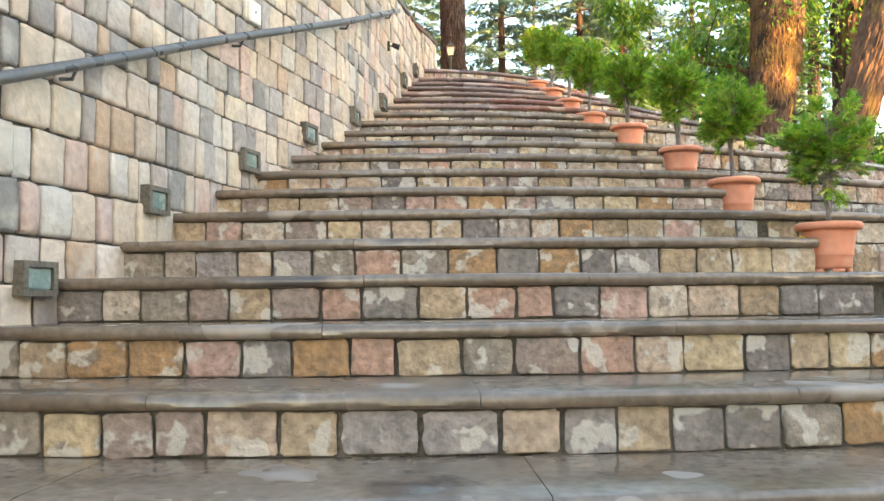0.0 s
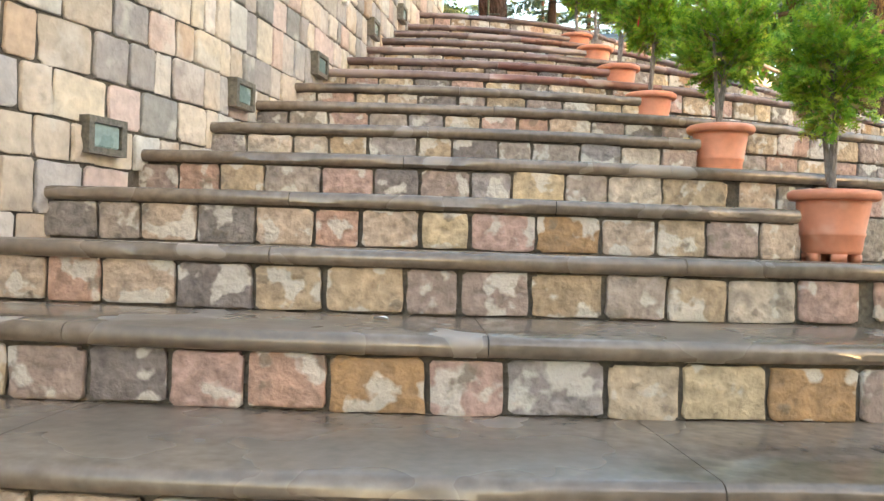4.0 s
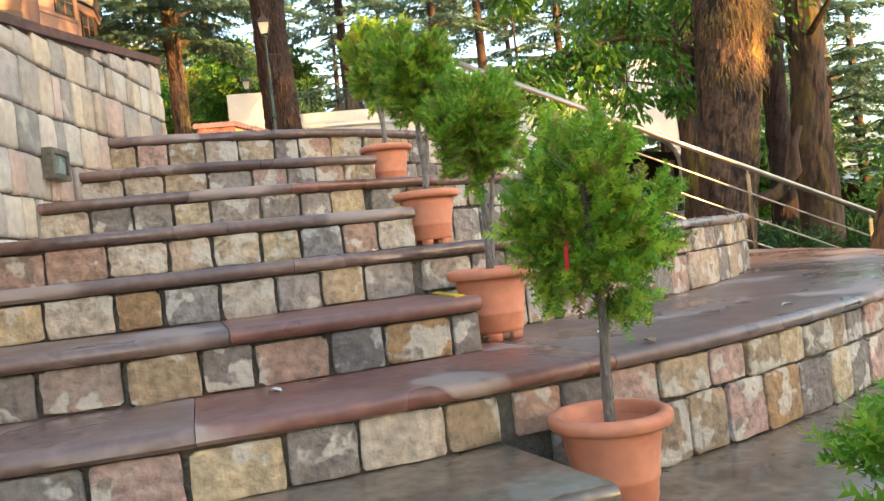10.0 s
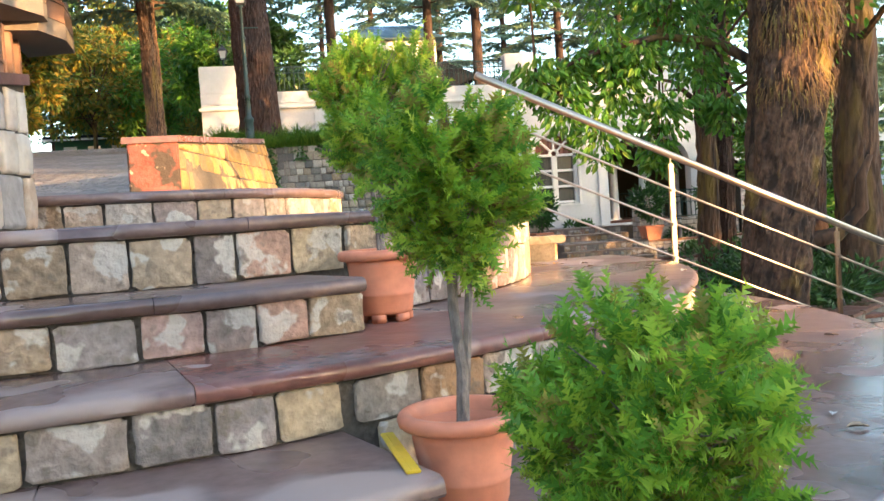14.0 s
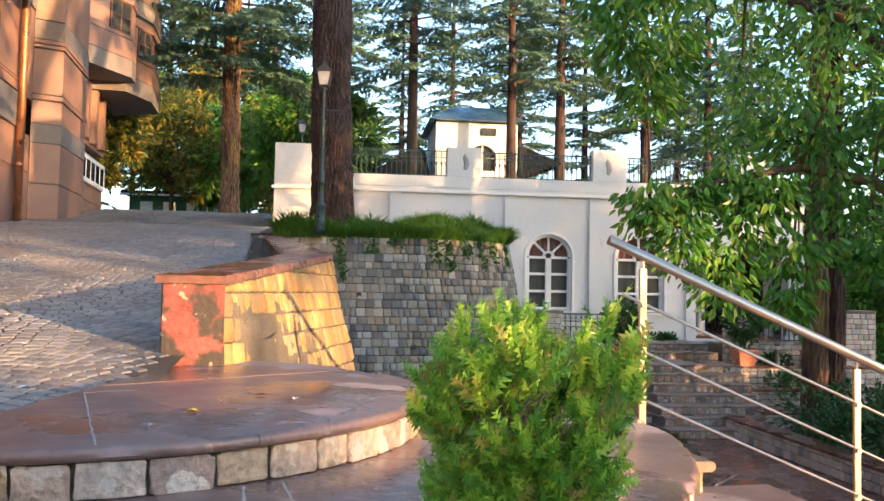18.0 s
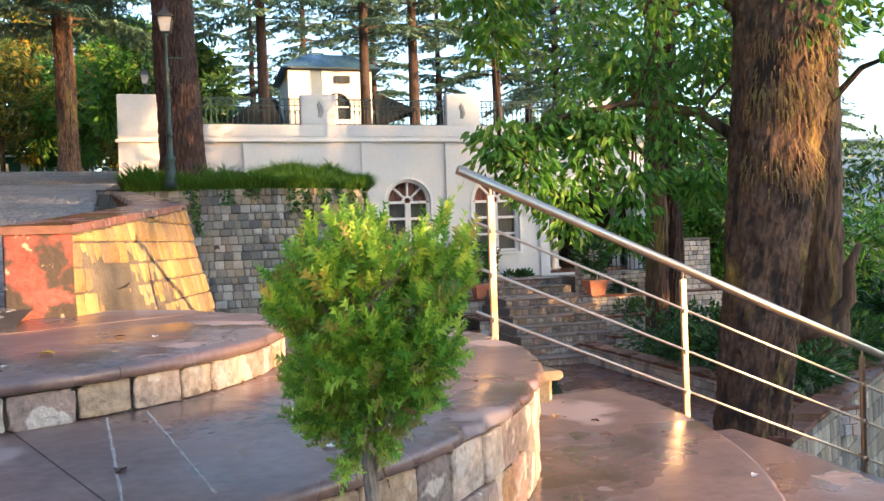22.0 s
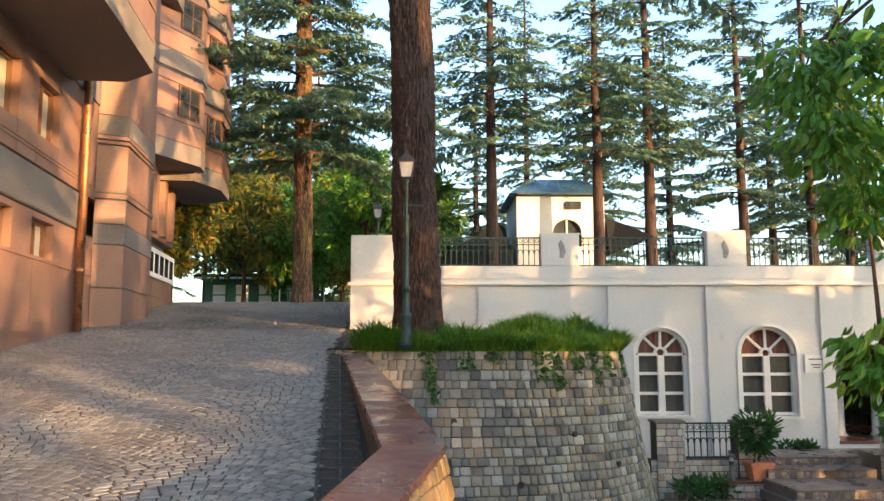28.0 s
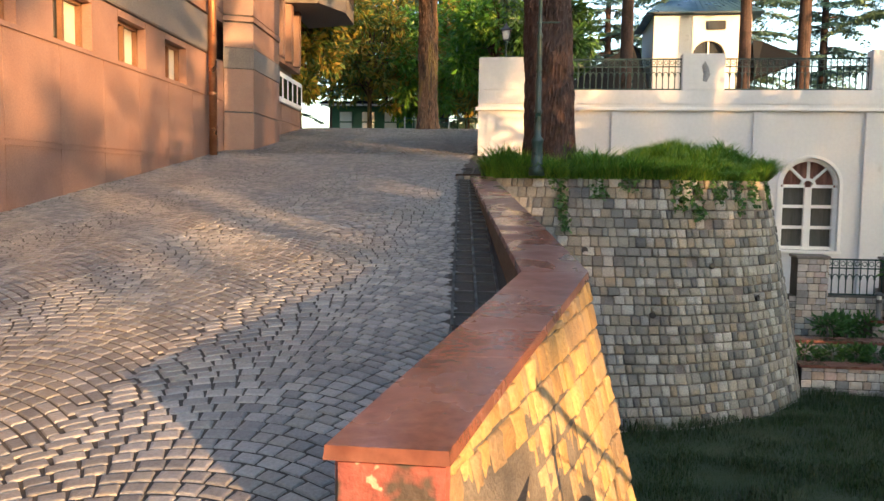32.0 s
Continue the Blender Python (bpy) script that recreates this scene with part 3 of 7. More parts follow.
WST = shared_blocks("wall_stone", M_WSTONE, 12, n=4, rough=0.2, bulge=0.12)
far_stones = Build()
far_blocks = [block_mesh(900 + i, n=3, rough=0.2, bulge=0.12) for i in range(6)]
q = random.Random(41)
z = -0.7
near_count = 0
while z < 5.4:
    h = q.uniform(0.15, 0.225)
    y = -2.9 + q.uniform(0, 0.15)
    while y < WALL_END - 0.02:
        w = q.uniform(0.085, 0.20) if q.random() < 0.8 else q.uniform(0.18, 0.27)
        if y + w > WALL_END - 0.08:
            w = WALL_END - y
        yc = y + w / 2
        zt = min(z + h, wall_top(yc) - 0.1)
        if z + h > step_at(yc) - 0.05 and zt - z > 0.06:
            p, al = wall_frame(yc, (z + zt) / 2)
            g = q.uniform(0.006, 0.014)
            m = frame_matrix(p, al) @ Matrix.Rotation(q.uniform(-0.03, 0.03), 4, "Y") @ Matrix.Diagonal((w - g, 0.012 * q.uniform(0.4, 1.8), zt - z - g, 1))
            if 4.6 < yc < 8.2 and zt < step_at(yc) + 1.2 and near_count < 300:
                near_count += 1
                child("wall_stone", WST[q.randrange(12)], wall, m)
            else:
                fb = far_blocks[q.randrange(6)]
                far_stones.add([tuple(m @ Vector(v)) for v in fb.v], fb.f)
        y += w
    z += h
# the wall's end, seen from the top of the steps
zz = 4.36
k = 0
while zz < wall_top(WALL_END) - 0.12:
    h = min(q.uniform(0.17, 0.24), wall_top(WALL_END) - 0.1 - zz)
    for x0, x1 in (((-0.56, -0.26), (-0.26, 0.05)) if k % 2 else ((-0.56, -0.12), (-0.12, 0.05))):
        m = frame_matrix(((x0 + x1) / 2, WALL_END + 0.01, zz + h / 2), (-1, 0, 0)) @ Matrix.Diagonal((x1 - x0 - 0.012, 0.03, h - 0.012, 1))
        fb = far_blocks[k % 6]
        far_stones.add([tuple(m @ Vector(v)) for v in fb.v], fb.f)
    zz += h
    k += 1
part("wall_stones", far_stones, M_WSTONE_I, wall, "coursed multicoloured wall stones", smooth=True, kind="stuff")
cop = Build()
for y0, y1 in zip(ys, ys[1:]):
    a, b_ = wall_x(y0), wall_x(y1)
    za, zb = wall_top(y0) - 0.09, wall_top(y1) - 0.09
    cop.add([(a + 0.025, y0, za), (b_ + 0.025, y1, zb), (b_ - 0.7, y1, zb), (a - 0.7, y0, za), (a + 0.025, y0, za + 0.045), (b_ + 0.025, y1, zb + 0.045), (b_ - 0.7, y1, zb + 0.045), (a - 0.7, y0, za + 0.045)],
            [(0, 4, 5, 1), (4, 7, 6, 5), (3, 2, 6, 7), (0, 1, 2, 3)] + ([(1, 5, 6, 2)] if y1 == ys[-1] else []))
part("coping", cop, M_COPD, wall, "dark maroon stone coping")
part("terrace_fill", Build().prism([(-0.56, WALL_END - 0.02), (-0.66, 11)] + [(wall_x(y) - 0.6, y) for y in (9, 6, 3, 0, -3.2)] + [(-9, -3.2), (-9, WALL_END - 0.02)], -1.2, lambda x, y: wall_top(y) - 0.12), M_EARTH, wall, "earth terrace behind the wall")

# ---- cobbled ramp ----
RAMP_L = [(-5.34, 11.7), (-6.35, 22.0), (-8.3, 42.0), (-10, 60)]


def ramp_left(y):
    for (x0, y0), (x1, y1) in zip(RAMP_L, RAMP_L[1:]):
        if y <= y1:
            return x0 + (x1 - x0) * (y - y0) / (y1 - y0)
    return RAMP_L[-1][0]


def ramp_right(y):
    """Right edge of the cobbles, at the drain along the parapet."""
    if y < 14.6:
        return -0.05
    if y < 17.0:
        return -0.06 + 0.10 * (y - 14.6) / 2.4
    if y < 26.0:
        return 0.04 + (-0.85 - 0.04) * (y - 17.0) / 9.0
    return -0.85 + (-1.4 + 0.85) * (y - 26.0) / 15


def ground_z(x, y):
    if y > 42:
        return 7.92 + 0.02 * (y - 42) ** 0.8
    return 4.62 + 0.12 * (y - 14.5)


ramp = tagged(new("road_ramp"), "grey granite cobbles laid in fan arcs on a ramp", "cobbled road", kind="structure")
bed = Build()
rows_y = [11.6 + 0.6 * i for i in range(91)]
for y0, y1 in zip(rows_y, rows_y[1:]):
    xa, xb = ramp_left(y0) - 0.3, ramp_left(y1) - 0.3
    ra, rb = (0.1 if y0 < 15 else ramp_right(y0) + 0.6), (0.1 if y1 < 15 else ramp_right(y1) + 0.6)
    if y0 > 42:
        ra = rb = 6
    za0, zb0 = ground_z(0, y0) - 0.010, ground_z(0, y1) - 0.010
    bed.add([(xa, y0, za0), (ra, y0, za0), (rb, y1, zb0), (xb, y1, zb0)], [(0, 1, 2, 3)])
part("cobble_bed", bed, M_GROUT, ramp, "dark joints between the cobbles")


def cobbles(x0f, x1f, y0, y1, size, full, seed):
    """Segment-arc paving: rows of setts bent into repeating arcs."""
    b = Build()
    q = random.Random(seed)
    width = 1.7
    y = y0 - 0.7
    while y < y1 + 0.2:
        sag = size
        k = 0
        x = x0f(y) - 0.3
        xe = x1f(y) + 0.2
        while x < xe:
            w = size * q.uniform(0.85, 1.25)
            xc = x + w / 2
            u = (xc / width) - math.floor(xc / width) - 0.5
            yy = y + 0.42 * (1 - (2 * u) ** 2) - 0.2
            if y0 < yy < y1 and x0f(yy) < xc < x1f(yy):
                slope = -0.42 * 8 * u / width
                th = math.atan(slope)
                c, s = math.cos(th), math.sin(th)
                hw, hh = w * 0.452 / c, size * 0.435 * c * q.uniform(0.92, 1.04)
                tz = ground_z(xc, yy) + q.uniform(-0.0015, 0.0015)
                pts = []
                for dx, dy, dz in ((-1, -1, -0.014), (1, -1, -0.014), (1, 1, -0.014), (-1, 1, -0.014), (-0.93, -0.92, -0.003), (0.93, -0.92, -0.003), (0.93, 0.92, -0.003), (-0.93, 0.92, -0.003), (-0.72, -0.72, 0.0008), (0.72, -0.72, 0.0008), (0.72, 0.72, 0.0008), (-0.72, 0.72, 0.0008)):
                    ex, ey = dx * hw * q.uniform(0.93, 1.04), dy * hh * q.uniform(0.93, 1.04)
                    px, py = xc + ex * c - ey * s, yy + ex * s + ey * c
                    pts.append((px, py, tz + dz + 0.12 * (py - yy)))
                fs = [(8, 9, 10, 11)] + [(i, (i + 1) % 4, 4 + (i + 1) % 4, 4 + i) for i in range(4)] + [(4 + i, 4 + (i + 1) % 4, 8 + (i + 1) % 4, 8 + i) for i in range(4)]
                b.add(pts, fs if full else fs[:5])
            x += w
        y += sag
    return b


def cob_right(y):
    return ramp_right(y)


part("cobbles_near", cobbles(ramp_left, cob_right, 11.75, 21, 0.108, True, 5), M_COBBLE, ramp, "granite setts", kind="stuff")
part("cobbles_mid", cobbles(ramp_left, cob_right, 21, 31, 0.115, True, 6), M_COBBLE, ramp, "granite setts", kind="stuff")
part("cobbles_far", cobbles(ramp_left, cob_right, 31, 44, 0.16, False, 7), M_COBBLE, ramp, "granite setts", kind="stuff")

# ---- drain with iron grating along the parapet ----
drain = tagged(new("drain_channel"), "narrow drain with a dark iron grating beside the ramp", "drain", kind="structure")
for k in range(12):
    y0, y1 = 16.6 + 0.95 * k, 16.6 + 0.95 * (k + 1) - 0.02
    f = Build()
    xa, xb = ramp_right(y0) + 0.02, ramp_right(y1) + 0.02
    w = 0.36
    for i in range(3):
        o = w * i / 2
        f.tube([(xa + o, y0, ground_z(0, y0) + 0.0), (xb + o, y1, ground_z(0, y1) + 0.0)], 0.016, 4)
    for i in range(4):
        yy = y0 + (y1 - y0) * i / 3
        xx = xa + (xb - xa) * i / 3
        f.tube([(xx, yy, ground_z(0, yy)), (xx + w, yy, ground_z(0, yy))], 0.014, 4)
    part("grating", f, M_IRON, drain)
    part("channel_floor", Build().add([(xa, y0, ground_z(0, y0) - 0.1), (xa + w, y0, ground_z(0, y0) - 0.1), (xb + w, y1, ground_z(0, y1) - 0.1), (xb, y1, ground_z(0, y1) - 0.1)], [(0, 1, 2, 3)]), M_GROUT, drain)

# ---- parapet along the ramp: red coping, red plastered end, battered stone face ----
para = tagged(new("wall_parapet"), "low parapet with red stone coping and a battered sandstone face", "wall", kind="structure")
P = [(0.30, 14.62, 5.11), (0.90, 17.62, 5.38), (-0.28, 26.1, 6.08)]     # outer top line
Q = [(-0.06, 14.62, 5.11), (0.50, 17.52, 5.38), (-0.60, 26.0, 6.08)]    # inner top line
pc = Build()
for i in range(2):
    (x0, y0, z0), (x1, y1, z1) = P[i], P[i + 1]
    (u0, v0, _), (u1, v1, _) = Q[i], Q[i + 1]
    o0, o1 = (0.05, 0.75) if i == 0 else (0.75, 0.9)
    ob0 = [(x0, y0, z0 - 0.05), (x1, y1, z1 - 0.05), (u1, v1, z1 - 0.05), (u0, v0, z0 - 0.05)]
    lowz = (4.3, 2.2) if i == 0 else (2.2, 2.2)
    bt = [(x0 + o0, y0 + 0.0, lowz[0]), (x1 + o1, y1 - 0.25, lowz[1]), (u1, v1, lowz[1]), (u0, v0, lowz[0])]
    pc.add(ob0 + bt, [(0, 1, 2, 3), (4, 7, 6, 5), (0, 4, 5, 1), (1, 5, 6, 2), (2, 6, 7, 3), (3, 7, 4, 0)])
part("parapet_core", pc, M_MORTAR, para)
for i in range(2):
    (x0, y0, z0), (x1, y1, z1) = P[i], P[i + 1]
    (u0, v0, _), (u1, v1, _) = Q[i], Q[i + 1]
    nseg = 3 if i == 0 else 6
    for k in range(nseg):
        a, b_ = k / nseg, (k + 1) / nseg - 0.002

        def mixp(p, t, e):
            return (p[0][0] + (p[1][0] - p[0][0]) * t + e, p[0][1] + (p[1][1] - p[0][1]) * t, p[0][2] + (p[1][2] - p[0][2]) * t)
        s0, s1 = mixp((P[i], P[i + 1]), a, 0.03), mixp((P[i], P[i + 1]), b_, 0.03)
        t0, t1 = mixp((Q[i], Q[i + 1]), a, -0.03), mixp((Q[i], Q[i + 1]), b_, -0.03)
        if k == 0 and i == 0:
            s0, t0 = (s0[0], s0[1] - 0.05, s0[2]), (t0[0], t0[1] - 0.05, t0[2])
        lo = [(p[0], p[1], p[2] - 0.05) for p in (s0, s1, t1, t0)]
        hi = [(p[0] + (0.006 if j in (2, 3) else -0.006), p[1], p[2]) for j, p in enumerate((s0, s1, t1, t0))]
        part("coping", Build().add(lo + hi, [(0, 3, 2, 1), (4, 5, 6, 7), (0, 1, 5, 4), (1, 2, 6, 5), (2, 3, 7, 6), (3, 0, 4, 7)]), M_REDCAP, para)
part("plastered_end", bevelled(-0.055, 14.585, 4.3, 0.325, 14.67, 5.062, 0.012), M_REDPLASTER, para, "red plaster peeling to black stains")
YST = shared_blocks("sandstone_block", M_YEL, 8, n=3, rough=0.08, bulge=0.15)
q = random.Random(12)


def face1(u, w):
    """Point on the battered face: u along, w from top to bottom."""
    t = Vector(P[0]).lerp(Vector(P[1]), u) - Vector((0, 0, 0.06))
    b_ = Vector((P[0][0] + 0.05, P[0][1], 4.3)).lerp(Vector((P[1][0] + 0.75, P[1][1] - 0.25, 2.2)), u)
    return t.lerp(b_, w)


def face_at(u, z):
    """Point on the battered face at height z."""
    a, b_ = face1(u, 0), face1(u, 1)
    return a.lerp(b_, max(0.0, min(1.0, (a.z - z) / (a.z - b_.z))))


zc = 5.34
while zc > 2.3:
    z0 = zc - q.uniform(0.15, 0.19)
    u = 0.0
    while u < 0.99:
        u1 = min(1.0, u + q.uniform(0.028, 0.055))
        if u1 > 0.975:
            u1 = 1.0
        um = (u + u1) / 2
        hi, lo = min(zc, face1(um, 0).z), max(z0, face1(um, 1).z)
        if hi - lo > 0.035:
            a, b_, c, d = face_at(u, hi), face_at(u1, hi), face_at(u1, lo), face_at(u, lo)
            mid = (a + b_ + c + d) / 4
            al, upv = ((b_ + c) - (a + d)) / 2, ((a + b_) - (d + c)) / 2
            m = frame_matrix(mid, al, upv) @ Matrix.Rotation(q.uniform(-0.03, 0.03), 4, "Y") @ Matrix.Diagonal((max(0.03, al.length - q.uniform(0.008, 0.016)), 0.026 * q.uniform(0.5, 1.4), max(0.03, upv.length - q.uniform(0.010, 0.018)), 1))
            child("sandstone_block", YST[q.randrange(8)], para, m)
        u = u1
    zc = z0

# ---- planted bastion ----
bast = tagged(new("wall_bastion"), "battered bastion of small grey-brown stones below the planted bed", "wall", kind="structure")
BT = [(-0.9, 26.2), (-0.3, 26.1), (1.0, 25.75), (2.4, 25.6), (3.5, 25.8), (4.25, 26.4), (4.6, 27.4), (4.7, 29.0), (4.7, 31.0)]    # top edge
BB = [(0.3, 24.0), (0.6, 23.9), (1.5, 23.85), (2.9, 24.3), (4.2, 25.2), (5.0, 26.3), (5.45, 27.6), (5.6, 29.0), (5.6, 31.0)]       # foot
BTOP, BLOW = 6.08, 2.25


def bast_pt(s, w):
    i = min(int(s), len(BT) - 2)
    f = s - i
    a = Vector((*BT[i], BTOP)).lerp(Vector((*BT[i + 1], BTOP)), f)
    b_ = Vector((*BB[i], BLOW)).lerp(Vector((*BB[i + 1], BLOW)), f)
    return a.lerp(b_, w)


bc = Build()
N = 32
top = [bast_pt(8 * i / N, 0) for i in range(N + 1)]
bot = [bast_pt(8 * i / N, 1) for i in range(N + 1)]
bc.add([tuple(p + Vector((0, 0.03, 0))) for p in top + bot], [(i, N + 1 + i, N + 2 + i, i + 1) for i in range(N)])
part("bastion_core", bc, M_CONC, bast)
bs = Build()
q = random.Random(77)
bb = [block_mesh(400 + i, n=2, rough=0.12, bulge=0.2) for i in range(6)]
BST = []
for f in bb:
    me = f.mesh("bastion_stone")
    me.materials.append(M_BASTO)
    me.polygons.foreach_set("use_smooth", [True] * len(me.polygons))
    BST.append(me)
near_bast = 0
w0 = 0.0
while w0 < 0.995:
    w1 = min(1.0, w0 + q.uniform(0.032, 0.046))
    s = 0.0
    while s < 7.2:
        a = bast_pt(s, w0)
        ds = q.uniform(0.09, 0.21) / max(0.3, (bast_pt(min(8, s + 0.1), w0) - a).length * 10)
        s1 = min(8.0, s + ds)
        b_, c, d = bast_pt(s1, w0), bast_pt(s1, w1), bast_pt(s, w1)
        mid = (a + b_ + c + d) / 4
        al, upv = ((b_ + c) - (a + d)) / 2, ((a + b_) - (d + c)) / 2
        if q.random() > 0.01:
            m = frame_matrix(mid, al, upv) @ Matrix.Diagonal((al.length - 0.014, 0.022 * q.uniform(0.6, 1.5), upv.length - 0.012, 1))
            k = q.randrange(6)
            if 0.6 < s < 2.6 and w0 < 0.62 and near_bast < 300:
                near_bast += 1
                child("bastion_stone", BST[k], bast, m)
            else:
                bs.add([tuple(m @ Vector(v)) for v in bb[k].v], bb[k].f)
        s = s1
    w0 = w1
part("bastion_stones", bs, M_BAST, bast, "small squared grey and brown stones", smooth=True, kind="stuff")
part("bed_soil", Build().prism([(p.x, p.y + 0.05) for p in top] + [(-0.9, 31)], 5.9, 6.12), M_SOIL, bast)

# ---- courtyard, lawn, ground ----
COURT = 2.3
tagged(part("floor_court", Build().prism([(1.2, 14.2), (7.3, 14.2), (7.3, 16.8), (13.9, 21.6), (40, 30), (40, 40), (1.2, 40)], COURT - 0.3, COURT), M_REDCAP), "glossy red paved courtyard", "paving", kind="structure")
tagged(part("ground", Build().prism([(-3000, -3000), (3000, -3000), (3000, 3000), (-3000, 3000)], -2.0, -1.3), M_EARTH), "forest earth on the hillside", "ground", kind="structure")
lawn_poly = [(1.4, 18.0), (3.8, 19.6), (5.3, 20.0), (6.35, 20.7), (6.95, 22.6), (7.22, 24.2), (7.2, 25.2), (6.6, 25.6), (6.55, 26.85), (5.4, 26.85), (3.0, 25.6), (1.4, 24.6)]
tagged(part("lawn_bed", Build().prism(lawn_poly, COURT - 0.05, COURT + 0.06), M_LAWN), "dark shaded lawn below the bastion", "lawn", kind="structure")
hill = Build()
hy = [31.2, 36, 42, 50, 60, 75, 100, 140]
hx = [-60, -30, -10, -1, 6, 14, 24, 40, 70]


def hill_z(x, y):
    z = 6.9
    if x < -0.9:
        z = 7.9 if y > 62 else 7.1 if y > 45 else 4.0
    if x > 10:
        z = 6.9 - (x - 10) * 0.28
    return max(-1.4, z + 0.03 * max(0, y - 60))


vs = [(x, y, hill_z(x, y)) for y in hy for x in hx]
hill.add(vs, [(j * 9 + i, j * 9 + i + 1, (j + 1) * 9 + i + 1, (j + 1) * 9 + i) for j in range(7) for i in range(8)])
tagged(part("ground_hill", hill, M_EARTH), "wooded earth slope behind the buildings", "ground", kind="structure")

# ---- white building ----
FY = 31.0
FX0, FX1 = -0.9, 13.75
white = tagged(new("white_building"), "white rendered colonial building with arched windows and roof terrace", "building")


def arch_wall(x0, x1, z0, z1, y0, y1, openings):
    """A wall with arched openings (xc, half width, sill, spring) cut right through it."""
    b = Build()
    ops = sorted(openings)
    xs = x0
    for xc, hw, sill, spring, *flat in ops:
        b.box(xs, y0, z0, xc - hw, y1, z1)
        if sill > z0:
            b.box(xc - hw, y0, z0, xc + hw, y1, sill)
        seg = 12
        arc = [(xc - hw * math.cos(math.pi * k / seg), spring + hw * (flat[0] if flat else 0.95) * math.sin(math.pi * k / seg)) for k in range(seg + 1)]
        for (xa, za), (xb, zb) in zip(arc, arc[1:]):
            b.add([(xa, y0, za), (xb, y0, zb), (xb, y0, z1), (xa, y0, z1), (xa, y1, za), (xb, y1, zb), (xb, y1, z1), (xa, y1, z1)], [(0, 1, 2, 3), (5, 4, 7, 6), (4, 5, 1, 0), (3, 2, 6, 7)])
        xs = xc + hw
    b.box(xs, y0, z0, x1, y1, z1)
    return b.weld()


WINS = [(6.45, 0.62, 4.57, 6.02), (8.98, 0.68, 4.54, 6.0)]
PORCH = [(11.9, 1.33, 3.85, 5.48, 0.8)]
part("wall", arch_wall(FX0, FX1, 2.2, 7.95, FY, FY + 0.35, WINS + PORCH), M_WHITE, white)
part("wall", Build().box(FX0, FY + 0.36, 2.2, FX0 + 0.35, FY + 9, 7.95), M_WHITE, white)
part("roof", Build().box(FX0 + 0.36, FY + 0.36, 7.6, FX1, FY + 9, 7.93), M_CONC, white)
part("floor", Build().box(FX0 + 0.36, FY + 0.36, 3.7, FX1, FY + 5, 3.93), M_REDCAP, white)
part("wall", Build().box(FX0 + 0.36, FY + 4.0, 3.93, 10.4, FY + 4.2, 7.6), M_WHITE, white)
part("wall", Build().box(10.2, FY + 0.36, 3.93, 10.42, FY + 3.99, 7.6), M_WHITE, white)
part("door", bevelled(10.425, FY + 0.7, 3.94, 10.45, FY + 1.6, 5.95, 0.008), M_WOODF, white)
part("plaque", bevelled(10.425, FY + 2.1, 5.1, 10.45, FY + 2.6, 5.4, 0.006), M_IRON, white)
pb = Build()
for z in (4.3, 4.75):
    pb.box(10.5, FY + 3.6, z, FX1, FY + 3.64, z + 0.05)
for k in range(24):
    pb.box(10.5 + 0.135 * k, FY + 3.61, 3.94, 10.52 + 0.135 * k, FY + 3.63, 4.75)
part("porch_railing", pb, M_IRONG, white)
part("cornice", bevelled(FX0 - 0.06, FY - 0.10, 7.62, FX1, FY - 0.002, 7.70, 0.015), M_TRIM, white)
part("parapet_band", Build().box(FX0, FY - 0.03, 7.78, FX1, FY - 0.002, 8.08), M_WHITE, white)
part("parapet_kerb", Build().box(FX0, FY, 7.952, FX1, FY + 0.3, 8.08), M_WHITE, white)
posts = [(FX0, 0.28, 8.82), (3.62, 4.54, 8.88), (7.61, 8.57, 8.95), (11.7, 12.65, 8.97)]
for x0, x1, zt in posts:
    part("parapet_pier", bevelled(x0, FY - 0.035, 8.082, x1, FY + 0.33, zt, 0.015), M_WHITE, white)
for i, (x0, x1) in enumerate(((2.1, 2.38), (5.18, 5.5), (7.52, 7.68), (10.25, 10.4))):
    part("pilaster", bevelled(x0, FY - 0.07, 2.3, x1, FY - 0.002, 7.6, 0.01), M_WHITE, white)
